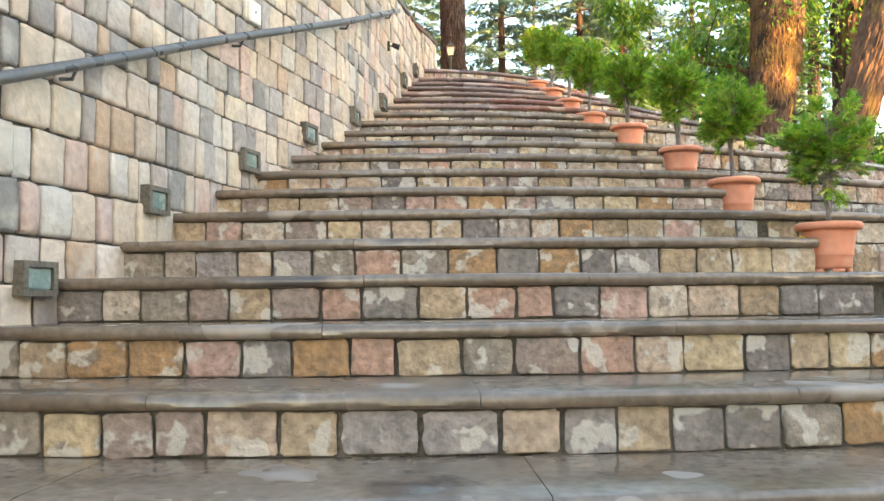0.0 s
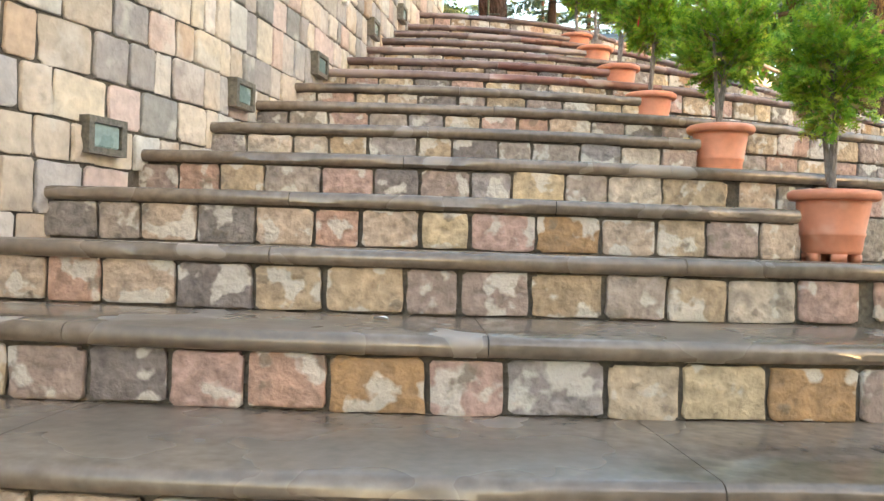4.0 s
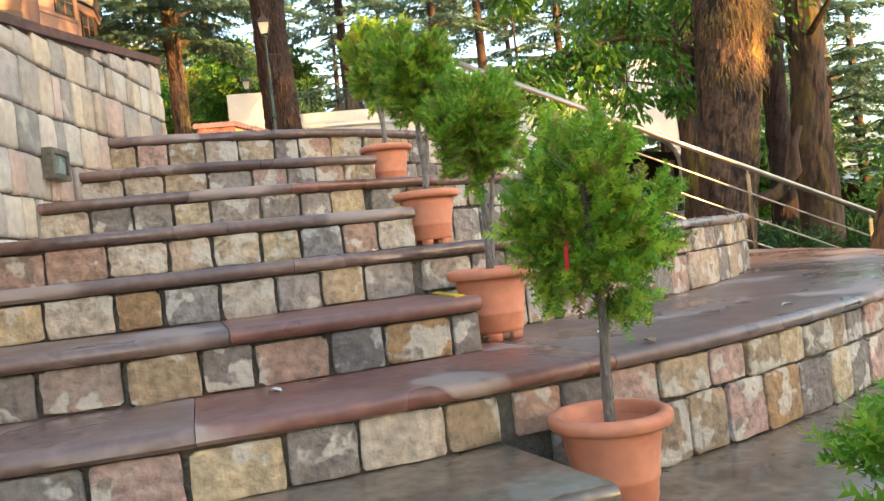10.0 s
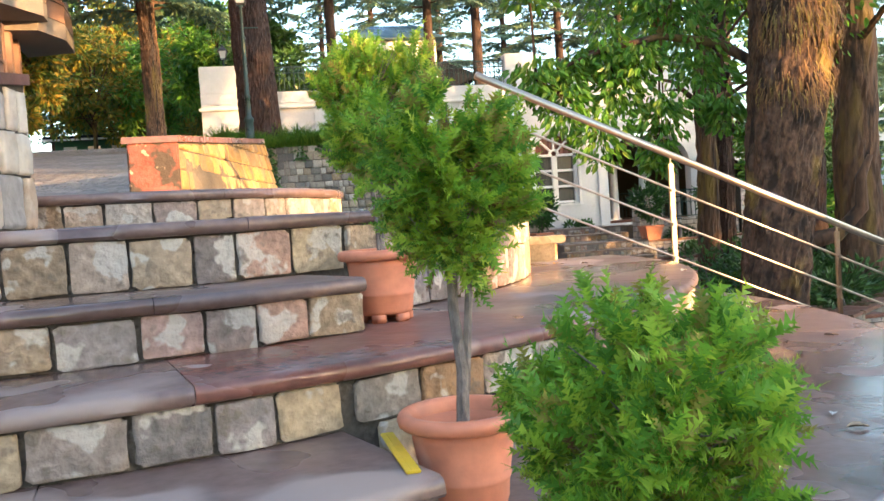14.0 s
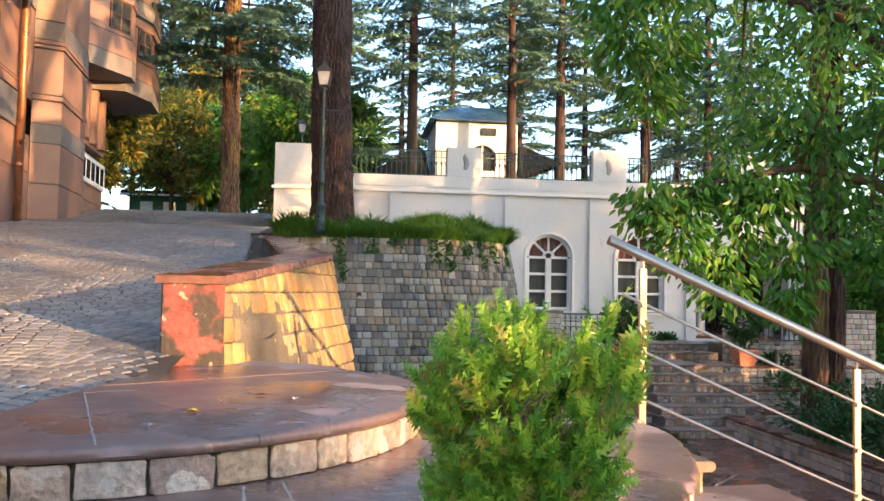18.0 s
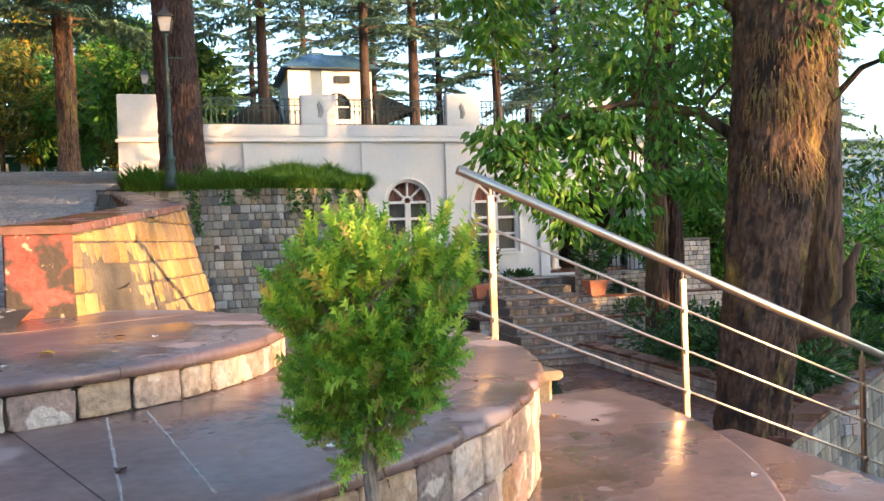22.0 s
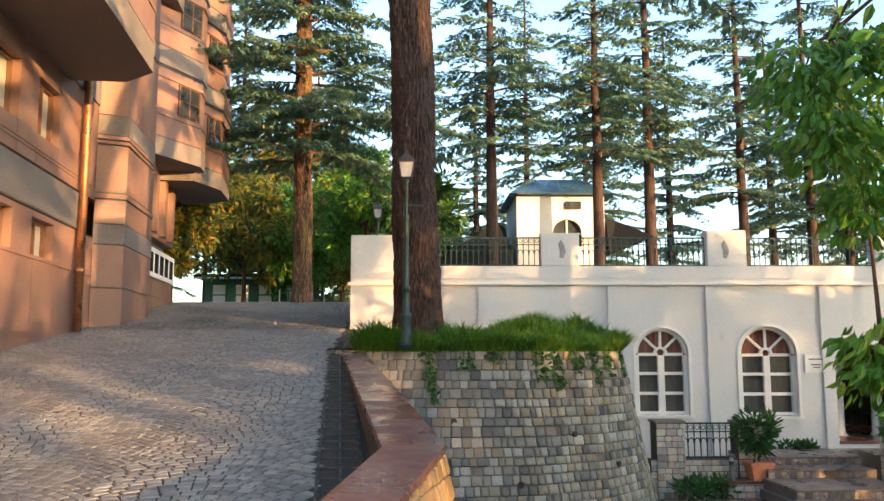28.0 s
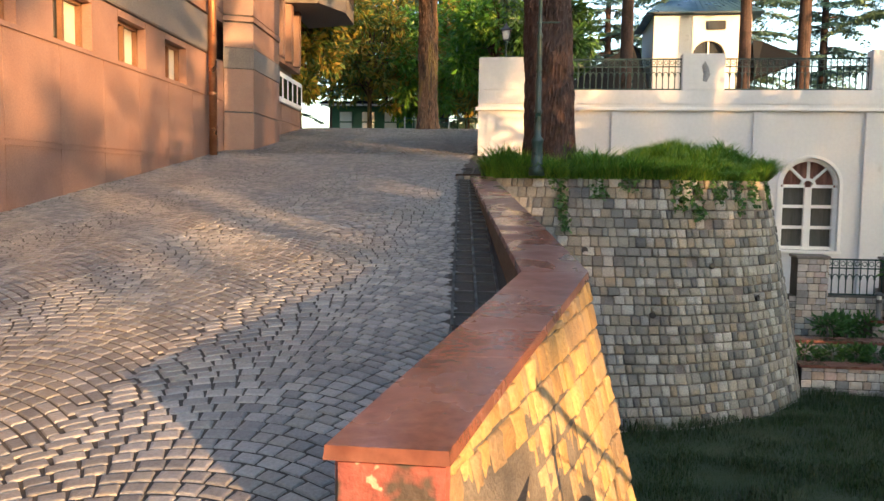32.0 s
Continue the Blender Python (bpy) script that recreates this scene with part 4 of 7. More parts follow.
for xc, hw, sill, spring in WINS:
    win = part("window", Build().box(xc - hw, FY + 0.22, sill, xc + hw, FY + 0.24, spring - 0.06), M_PANE, white, "white arched window with grey curtained panes and maroon fanlight curtain")
    fb = Build()
    for x in (xc - hw + 0.045, xc, xc + hw - 0.045):
        w = 0.075 if x == xc else 0.045
        fb.box(x - w, FY + 0.10, sill, x + w, FY + 0.2, spring - 0.05)
    for z in (sill + 0.05, sill + (spring - sill) * 0.35, sill + (spring - sill) * 0.67, spring - 0.03):
        fb.box(xc - hw + 0.09, FY + 0.105, z - 0.035, xc - 0.075, FY + 0.195, z + 0.035)
        fb.box(xc + 0.075, FY + 0.105, z - 0.035, xc + hw - 0.09, FY + 0.195, z + 0.035)
    part("window_frame", fb, M_TRIM, win)
    ab = Build()
    seg = 16
    for rad0, rad1 in ((hw - 0.075, hw), (0.10, 0.16)):
        for k in range(seg):
            a0, a1 = math.pi * k / seg, math.pi * (k + 1) / seg
            q4 = [(xc - r * math.cos(a), spring + 0.95 * r * math.sin(a)) for r, a in ((rad0, a0), (rad1, a0), (rad1, a1), (rad0, a1))]
            ab.add([(x, FY + 0.1, z) for x, z in q4] + [(x, FY + 0.2, z) for x, z in q4], [(0, 1, 2, 3), (7, 6, 5, 4), (1, 5, 6, 2), (0, 3, 7, 4)])
    for a in (45, 90, 135):
        c, s = math.cos(radians(a)), math.sin(radians(a))
        ab.tube([(xc + 0.12 * c, FY + 0.15, spring + 0.12 * s), (xc + (hw - 0.05) * c, FY + 0.15, spring + 0.95 * (hw - 0.05) * s)], 0.035, 6)
    part("fanlight_frame", ab, M_TRIM, win)
    cb = Build()
    n = 28
    pts = [(xc - hw + 2 * hw * k / n, FY + 0.27 + 0.02 * math.sin(k * 1.9)) for k in range(n + 1)]
    for (xa, ya), (xb, yb) in zip(pts, pts[1:]):
        za, zb = [spring + 0.95 * math.sqrt(max(0, hw * hw - (x - xc) ** 2)) for x in (xa, xb)]
        cb.add([(xa, ya, spring - 0.06), (xb, yb, spring - 0.06), (xb, yb, zb), (xa, ya, za)], [(0, 1, 2, 3)])
    part("curtain", cb, M_CURT, win)
    ms = Build()
    for k in range(seg):
        a0, a1 = math.pi * k / seg, math.pi * (k + 1) / seg
        q4 = [(xc - r * math.cos(a), spring + 0.95 * r * math.sin(a)) for r, a in ((hw, a0), (hw + 0.07, a0), (hw + 0.07, a1), (hw, a1))]
        ms.add([(x, FY - 0.03, z) for x, z in q4] + [(x, FY - 0.002, z) for x, z in q4], [(0, 1, 2, 3), (7, 6, 5, 4), (1, 5, 6, 2), (0, 3, 7, 4)])
    ms.box(xc - hw - 0.07, FY - 0.03, sill - 0.02, xc - hw, FY - 0.002, spring).box(xc + hw, FY - 0.03, sill - 0.02, xc + hw + 0.07, FY - 0.002, spring)
    part("architrave", ms, M_TRIM, win)
    part("sill", bevelled(xc - hw - 0.1, FY - 0.06, sill - 0.06, xc + hw + 0.1, FY + 0.1, sill - 0.002, 0.01), M_TRIM, win)
for x, y in ((11.45, FY + 1.7), (12.45, FY + 1.7), (13.55, FY + 1.7), (10.75, FY + 0.75)):
    col = Build()
    col.lathe([(0.0, 3.85), (0.2, 3.85), (0.2, 3.95), (0.14, 4.0), (0.13, 5.55), (0.16, 5.6), (0.2, 5.65), (0.2, 5.76), (0, 5.76)], 20, (x, y, 0))
    part("column", col, M_TRIM, white, smooth=True)
sign = tagged(part("wall_sign", bevelled(9.83, FY - 0.045, 5.55, 10.38, FY - 0.012, 5.97, 0.01), M_TRIM), "white wall sign with dark lettering on the facade", "sign")
for z, x0, x1 in ((5.87, 9.92, 10.28), (5.74, 9.98, 10.22), (5.68, 10.02, 10.18)):
    part("lettering", Build().box(x0, FY - 0.052, z - 0.012, x1, FY - 0.046, z + 0.012), M_IRON, sign)


def iron_panel(b, x0, x1, y, z0, z1):
    """A wrought iron balustrade panel with hoops."""
    b.box(x0, y - 0.02, z1 - 0.035, x1, y + 0.02, z1)
    b.box(x0, y - 0.015, z0, x1, y + 0.015, z0 + 0.03)
    b.box(x0, y - 0.015, z0 + (z1 - z0) * 0.72, x1, y + 0.015, z0 + (z1 - z0) * 0.72 + 0.025)
    n = max(3, int((x1 - x0) / 0.13))
    for k in range(n + 1):
        x = x0 + (x1 - x0) * k / n
        b.box(x - 0.011, y - 0.011, z0, x + 0.011, y + 0.011, z1)
    for k in range(n):
        xc, hw = x0 + (x1 - x0) * (k + 0.5) / n, (x1 - x0) / n * 0.5
        zc = z0 + (z1 - z0) * 0.42
        b.tube([(xc - hw * math.cos(a) * 0.9, y, zc + hw * 1.6 * math.sin(a)) for a in (0, 0.8, 1.57, 2.34, 3.14)], 0.012, 4, False)
        b.tube([(xc + 0.045 * math.cos(a), y, z0 + (z1 - z0) * 0.86 + 0.045 * math.sin(a)) for a in (0, 1.26, 2.51, 3.77, 5.03, 6.28)], 0.009, 4, False)


for (a, b_) in zip(posts, posts[1:]):
    pb = Build()
    iron_panel(pb, a[1], b_[0], FY + 0.15, 8.1, 8.80)
    tagged(part("terrace_railing", pb, M_IRONG), "dark green wrought iron balustrade on the roof terrace", "railing", "terrace railings")

# ---- house behind the terrace ----
house = tagged(new("far_house"), "small white house with a blue metal roof behind the terrace", "house")
part("wall", arch_wall(4.85, 8.6, 6.9, 12.7, 46, 46.3, [(7.0, 0.62, 10.5, 11.1)]), M_WHITE, house)
part("wall", Build().box(4.85, 46.32, 6.9, 5.15, 50, 12.7), M_WHITE, house)
w = part("window", Build().box(6.36, 46.2, 10.5, 7.64, 46.24, 11.75), M_GLASSD, house)
part("mullion", Build().box(6.97, 46.12, 10.5, 7.03, 46.19, 11.7), M_TRIM, w)
part("mullion", Build().box(6.38, 46.12, 11.05, 7.62, 46.19, 11.11), M_TRIM, w)
part("dormer_window", bevelled(6.9, 45.9, 12.1, 7.6, 45.97, 12.45, 0.02), M_GLASSD, house)
part("roof", Build().add([(4.5, 45.5, 12.72), (9.0, 45.5, 12.72), (9.0, 50.4, 12.72), (4.5, 50.4, 12.72), (5.6, 47.4, 13.7), (7.9, 47.4, 13.7)], [(0, 1, 5, 4), (1, 2, 5), (2, 3, 4, 5), (3, 0, 4), (0, 3, 2, 1)]), M_ROOF, house, "blue metal roof")
for i in range(17):
    x = 4.7 + 0.25 * i
    part("roof_seam", Build().tube([(x, 45.53, 12.735), (5.6 + (x - 4.7) * 0.56, 47.35, 13.69)], 0.018, 4, False), M_ROOF, house)
wing = Build()
wing.add([(0.6, 45.2, 9.3), (4.7, 45.2, 9.3), (4.7, 50, 9.3), (0.6, 50, 9.3), (2.9, 46.2, 10.9), (4.1, 46.8, 11.7), (4.6, 48.4, 11.7), (2.9, 48.4, 10.9)], [(0, 1, 5, 4), (1, 2, 6, 5), (2, 3, 7, 6), (3, 0, 4, 7), (4, 5, 6, 7)])
part("roof", wing, M_DROOF, house, "dark shingled lower roof")
part("wall", Build().box(1.0, 45.8, 6.9, 4.6, 49.6, 9.3), M_WHITE, house)
part("roof", Build().add([(8.7, 45.6, 10.2), (10.6, 45.6, 10.9), (10.6, 48, 10.9), (8.7, 48, 10.2), (8.8, 46.6, 11.8), (9.3, 47, 11.8)], [(0, 1, 5, 4), (1, 2, 5), (2, 3, 4, 5), (3, 0, 4)]), M_DROOF, house, "dark shingled lower roof")
for x in (4.12, 8.05):
    part("plaster_relief", Build().add([(x - 0.06, 30.963, 8.28), (x + 0.03, 30.963, 8.26), (x + 0.10, 30.963, 8.42), (x + 0.06, 30.963, 8.58), (x - 0.02, 30.963, 8.72), (x - 0.09, 30.963, 8.60), (x - 0.05, 30.963, 8.44), (x, 30.945, 8.48)], [(7, i, (i + 1) % 7) for i in range(7)]), M_STAIN, white)

# ---- left building: pink granite panels, concrete bands, bays ----
bld = tagged(new("granite_building"), "pink granite building with grey concrete bays and copper pipes", "building")
U = Vector((RAMP_L[2][0] - RAMP_L[1][0], RAMP_L[2][1] - RAMP_L[1][1], 0)).normalized()   # along the front
O = Vector((RAMP_L[1][0], RAMP_L[1][1], 0))
NRM = Vector((U.y, -U.x, 0))                                                              # out over the ramp


def bm_at(s):
    """Frame on the front: x along the wall, -y outwards, z up; s metres along from y = 22."""
    m = Matrix((U, -NRM, Vector((0, 0, 1)))).transposed().to_4x4()
    m.translation = O + U * s
    return m


B0 = bm_at(0)


def bbox(name, s0, s1, z0, z1, d0, d1, mat, label="", bev=0.0):
    """A box on the front: s along, d outwards."""
    if bev:
        return part(name, bevelled(s0, -d1, z0, s1, -d0, z1, bev, B0), mat, bld, label)
    return part(name, Build().box(s0, -d1, z0, s1, -d0, z1, B0), mat, bld, label)


S0, S1 = -12.0, 19.5
bbox("wall", S0, S1, 2.0, 22.0, -8.0, -0.32, M_CONC)
# storeys of panels between bands
def front_row(z0, z1, wins, mat=M_PINK):
    """Granite panels with window openings (s0, s1, za, zb)."""
    s = S0
    for a, b_, za, zb in sorted(wins) + [(S1, S1, z0, z0)]:
        if a > s:
            n = max(1, round((a - s) / 1.5))
            for k in range(n):
                p0, p1 = s + (a - s) * k / n, s + (a - s) * (k + 1) / n
                bbox("panel", p0 + 0.006, p1 - 0.006, z0, z1, -0.3, 0.0, mat)
        if b_ > a:
            if za > z0:
                bbox("panel", a + 0.006, b_ - 0.006, z0, za, -0.3, 0.0, mat)
            if zb < z1:
                bbox("panel", a + 0.006, b_ - 0.006, zb, z1, -0.3, 0.0, mat)
            w = part("window", Build().box(a, 0.26, za, b_, 0.28, zb, B0), M_GLASSD, bld, "brown framed window with cream blind")
            fr = Build()
            for x0, x1, q0, q1 in ((a, a + 0.06, za, zb), (b_ - 0.06, b_, za, zb), ((a + b_) / 2 - 0.03, (a + b_) / 2 + 0.03, za, zb), (a, b_, zb - 0.06, zb), (a, b_, za, za + 0.06)):
                fr.box(x0, 0.16, q0, x1, 0.24, q1, B0)
            part("window_frame", fr, M_WOODF, w)
            part("blind", Build().box(a + (b_ - a) * 0.52, 0.245, za + 0.06, b_ - 0.06, 0.255, zb - 0.06, B0), M_CREAM, w)
        s = b_


row1 = [(-9.9 + 2.25 * k, -8.65 + 2.25 * k, 7.98, 8.74) for k in range(8)]
front_row(3.0, 7.90, [])
bbox("string_course", S0, S1, 7.9, 7.97, -0.3, 0.03, M_PINK)
front_row(7.97, 8.86, [w for w in row1 if w[1] < 8.6])
bbox("concrete_band", S0, 8.9, 8.88, 9.72, -0.3, 0.06, M_CONC, bev=0.02)
row2 = [(a, b_, 10.42, 11.6) for a, b_, _, _ in row1]
front_row(9.8, 12.2, [w for w in row2 if w[1] < 8.6])
for z in (6.38, 6.46, 10.02, 10.1):
    bbox("groove_band", S0, S1, z, z + 0.05, -0.3, 0.02, M_PINK)
bbox("concrete_band", S0, S1, 12.2, 13.2, -0.3, 0.05, M_CONC)
front_row(13.2, 17.0, [(a, b_, 13.9, 15.6) for a, b_, _, _ in row1])
bbox("eaves", S0, S1, 17.0, 17.5, -8.0, 0.9, M_CONC)
# rounded pier between the pipes
arc = [(9.8, -0.02), (10.05, -0.7), (12.95, -0.7), (13.2, -0.02)]
for z0, z1, grow, mt in ((3.0, 7.62, 0, M_PINK), (7.66, 8.70, 0, M_PINK), (8.72, 9.21, 0.01, M_CONC), (9.23, 9.82, 0, M_PINK), (9.86, 9.98, 0.02, M_PINK), (10.02, 11.2, 0, M_PINK), (11.24, 11.32, 0.02, M_PINK), (11.36, 11.46, 0.02, M_PINK),
                       (11.48, 11.97, 0.01, M_CONC), (12.0, 14.4, 0, M_PINK), (14.44, 14.95, 0.01, M_CONC), (15.0, 17.0, 0, M_PINK)):
    b = Build()
    b.prism([tuple((B0 @ Vector((11.5 + (x - 11.5) * (1 + grow), y * (1 + 2 * grow), 0)))[:2]) for x, y in arc], z0, z1)
    part("pier_drum", b, mt, bld)
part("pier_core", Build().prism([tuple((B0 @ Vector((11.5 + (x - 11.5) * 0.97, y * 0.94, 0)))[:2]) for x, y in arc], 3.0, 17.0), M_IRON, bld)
for s in (8.45, 13.42):
    t = Build().tube([tuple(B0 @ Vector((s, -0.16, z))) for z in (5.0, 17.0)], 0.095, 14)
    pp = tagged(part("rain_pipe", t, M_COPPER, smooth=True), "copper rainwater pipe on the granite wall", "pipe", "rain pipes")
    for z in (7.9, 10.6, 13.2):
        part("bracket", Build().tube([tuple(B0 @ Vector((s, -0.16, z + d))) for d in (0, 0.07)], 0.115, 14), M_COPPER, pp)
# low window strip and wall past the second pipe
bbox("window_surround", 14.4, 19.3, 8.47, 9.42, 0.0, 0.12, M_TRIM, "cream framed strip of small windows", bev=0.02)
for k in range(6):
    bbox("window", 14.62 + 0.77 * k, 15.14 + 0.77 * k, 8.62, 9.25, 0.12, 0.135, M_GLASSD)
# faceted bays on the upper floors
def bay(pl, z0, h, win):
    """One storey of a bay over a plan outline (along, outwards); win: the outline's sides that have a window."""
    c = (sum(p[0] for p in pl) / len(pl), 0.0)

    def ring(za, zb, grow, mt, nm):
        b = Build()
        b.prism([tuple((B0 @ Vector((c[0] + (x - c[0]) * (1 + grow), -max(-0.05, y * (1 + grow)), 0)))[:2]) for x, y in pl], z0 + za * h, z0 + zb * h)
        return part(nm, b, mt, bld)
    ring(0.0, 0.20, 0.03, M_CONC, "bay_band")
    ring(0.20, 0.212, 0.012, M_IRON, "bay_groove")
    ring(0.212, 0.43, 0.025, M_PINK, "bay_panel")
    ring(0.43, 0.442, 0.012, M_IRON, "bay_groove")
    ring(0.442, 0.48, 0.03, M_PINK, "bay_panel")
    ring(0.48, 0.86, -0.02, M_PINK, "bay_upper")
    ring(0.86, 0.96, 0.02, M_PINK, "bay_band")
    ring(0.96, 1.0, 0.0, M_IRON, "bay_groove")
    for i, f0, f1 in win:
        a, b_ = Vector((*pl[i], 0)), Vector((*pl[i + 1], 0))
        d = (b_ - a)
        p, e = a + d * f0, a + d * f1
        n = Vector((-d.y, d.x, 0)).normalized()
        if n.y < 0:
            n = -n

        def slab(o0, o1, za, zb, g0=0.0, g1=0.0):
            dd = (e - p).normalized()
            q4 = [p + dd * g0 + n * o0, e - dd * g1 + n * o0, e - dd * g1 + n * o1, p + dd * g0 + n * o1]
            return Build().prism([tuple((B0 @ Vector((v.x, -v.y, 0)))[:2]) for v in q4], z0 + za * h, z0 + zb * h)
        w = part("window", slab(-0.05, 0.012, 0.50, 0.85), M_GLASSD, bld, "dark window in a brown frame")
        L = (e - p).length
        for g0, g1 in ((0, L - 0.05), (L - 0.05, 0), (L / 2 - 0.02, L / 2 - 0.02)):
            part("window_frame", slab(0.0, 0.035, 0.50, 0.85, g0, g1), M_WOODF, w)
        for za in (0.50, 0.67, 0.84):
            part("glazing_bar", slab(0.0, 0.03, za, za + 0.008), M_WOODF, w)


BAY_A = [(13.75, -0.05), (16.2, 1.4), (17.0, 1.4), (17.4, -0.05)]
BAY_B = [(16.9, -0.05), (16.95, 1.1), (18.5, 1.75), (20.6, 1.75), (21.4, -0.05)]
BAY_0 = [(-3.0, -0.05), (-2.3, 1.9), (6.75, 1.9), (7.45, 1.2), (7.45, -0.05)]
for k in range(3):
    bay(BAY_A, 12.12 + 2.92 * k, 2.92, [(0, 0.62, 0.97)])
    bay(BAY_B, 11.8 + 2.92 * k, 2.92, [(1, 0.45, 0.95)])
for k in range(2):
    bay(BAY_0, 12.1 + 3.1 * k, 3.1, [(1, 0.2, 0.3), (1, 0.5, 0.6), (1, 0.82, 0.92)])
# flat dark sheet on the front stands for recessed windows and their shade
bbox("recess", 14.3, 18.9, 9.95, 11.75, 0.0, 0.01, M_IRON, "flat dark sheet for the shaded windows under the bays")
for k in range(4):
    bbox("recess_pier", 14.35 + 1.28 * k, 14.72 + 1.28 * k, 9.9, 11.76, 0.01, 0.22, M_PINK)

# ---- dark green kiosk at the head of the ramp ----
kiosk = tagged(new("green_kiosk"), "dark green and white kiosk at the head of the ramp", "kiosk")
part("wall", Build().box(-12.4, 62, 7.6, -7.7, 62.3, 10.55), M_GREENP, kiosk)
part("wall", Build().box(-7.7, 62, 7.6, -7.4, 66, 10.55), M_GREENP, kiosk)
for x in (-11.9, -10.5, -9.1):
    p = part("panel", Build().box(x, 61.94, 9.0, x + 0.75, 61.99, 10.2), M_TRIM, kiosk)
    part("panel_rail", Build().box(x, 61.9, 9.55, x + 0.75, 61.935, 9.62), M_GREENP, p)
part("roof", bevelled(-12.9, 61.2, 10.56, -7.0, 66.4, 10.8, 0.05), M_DROOF, kiosk)
part("fascia", Build().box(-12.9, 61.12, 10.50, -7.0, 61.19, 10.62), M_TRIM, kiosk)
rail_ = tagged(new("green_fence"), "green painted metal fence at the head of the ramp", "fence")
for z in (8.9, 9.5):
    part("rail", Build().box(-7.2, 58.0, z, -2.2, 58.05, z + 0.06), M_GREENP, rail_)
for i in range(11):
    part("post", Build().box(-7.2 + 0.5 * i, 57.95, 7.9, -7.14 + 0.5 * i, 57.995, 9.6), M_TRIM if i % 5 == 0 else M_GREENP, rail_)
kerb = tagged(part("kerb", bevelled(-10, 46.0, 7.7, -0.5, 46.3, 8.16, 0.03), M_CONC), "low pale stone kerb at the head of the ramp", "kerb", kind="structure")

# ---- plants and pots ----
def leaf_cards(count, place, size, seed, bend=0.3, aspect=0.45):
    """Many small pointed leaves. place(q) gives a point and an outward direction."""
    q = random.Random(seed)
    b = Build()
    vs, fs = b.v, b.f
    for _ in range(count):
        p, d = place(q)
        d = (Vector(d) + Vector((q.uniform(-0.5, 0.5), q.uniform(-0.5, 0.5), q.uniform(-0.4, 0.6)))).normalized()
        s = size * q.uniform(0.6, 1.3)
        w = d.cross(Vector((q.uniform(-1, 1), q.uniform(-1, 1), q.uniform(-1, 1)))).normalized() * s * aspect * 0.5
        up = d.cross(w).normalized() * s * bend * 0.3
        k = len(vs)
        p = Vector(p)
        tip = p + d * s - up * 0.8
        vs.extend([tuple(p), tuple(p + d * s * 0.28 + w * 0.85 + up * 0.7), tuple(p + d * s * 0.62 + w * 0.8 + up), tuple(tip), tuple(p + d * s * 0.62 - w * 0.8 + up), tuple(p + d * s * 0.28 - w * 0.85 + up * 0.7)])
        fs.extend([(k, k + 1, k + 2, k + 3), (k, k + 3, k + 4, k + 5)])
    return b


def spray_cards(count, place, size, seed, wide=2):
    """Small branched scale-leaf sprays: side fingers along a bent spine, tips turned up."""
    q = random.Random(seed)
    b = Build()
    vs, fs = b.v, b.f
    for _ in range(count):
        p, d = place(q)
        d = (Vector(d) + Vector((q.uniform(-0.4, 0.4), q.uniform(-0.4, 0.4), q.uniform(-0.15, 0.5)))).normalized()
        s = size * q.uniform(0.55, 1.4)
        side = d.cross(Vector((q.uniform(-1, 1), q.uniform(-1, 1), q.uniform(-1, 1)))).normalized()
        nrm = d.cross(side)
        p = Vector(p)
        k = len(vs)
        spine = [p + d * s * f + nrm * s * 0.12 * f * f for f in (0.0, 0.1, 0.2, 0.29, 0.38, 0.47, 0.55, 0.63, 0.71, 0.78)]
        pts = list(spine)
        fcs = []
        for i in range(9):
            sg = 1 if i % 2 else -1
            tip = spine[i] + (d * 0.75 + side * sg * q.uniform(0.5, 0.95) + nrm * q.uniform(-0.35, 0.45)) * s * (0.33 - 0.012 * i) * q.uniform(0.75, 1.15)
            pts.append(tip)
            fcs.append((i, min(9, i + wide), 10 + i))
        pts.append(spine[9] + d * s * 0.26 + Vector((0, 0, s * 0.06)))
        fcs.append((8, 9, 19))
        vs.extend([tuple(x) for x in pts])
        fs.extend([tuple(k + j for j in f) for f in fcs])
    return b


def bush_place(rx, rz, zc, seed=0, taper=0.3, loose=1.0, gap=-0.16):
    """Points near the skin of an uneven egg built of lumps, with gaps; taper > 0 is wider at the top."""
    nseed = Vector((seed * 3.7, seed * 1.3, seed * 2.1))

    def place(q):
        while True:
            u, a = q.uniform(-1, 1), q.uniform(0, 2 * math.pi)
            c = math.sqrt(1 - abs(u) ** 2.6)
            d = Vector((c * math.cos(a), c * math.sin(a), u))
            lump = 1 + 0.42 * loose * noise.noise(d * 2.0 + nseed) + 0.30 * loose * noise.noise(d * 5.2 + nseed)
            rr = lump * (1 - 0.6 * q.random() ** 1.6)
            tp = 1.0 + taper * u
            p = Vector((d.x * rx * rr * tp, d.y * rx * rr * tp, zc + d.z * rz * rr))
            if noise.noise(p * 11 + nseed) > gap:
                return p, d
    return place


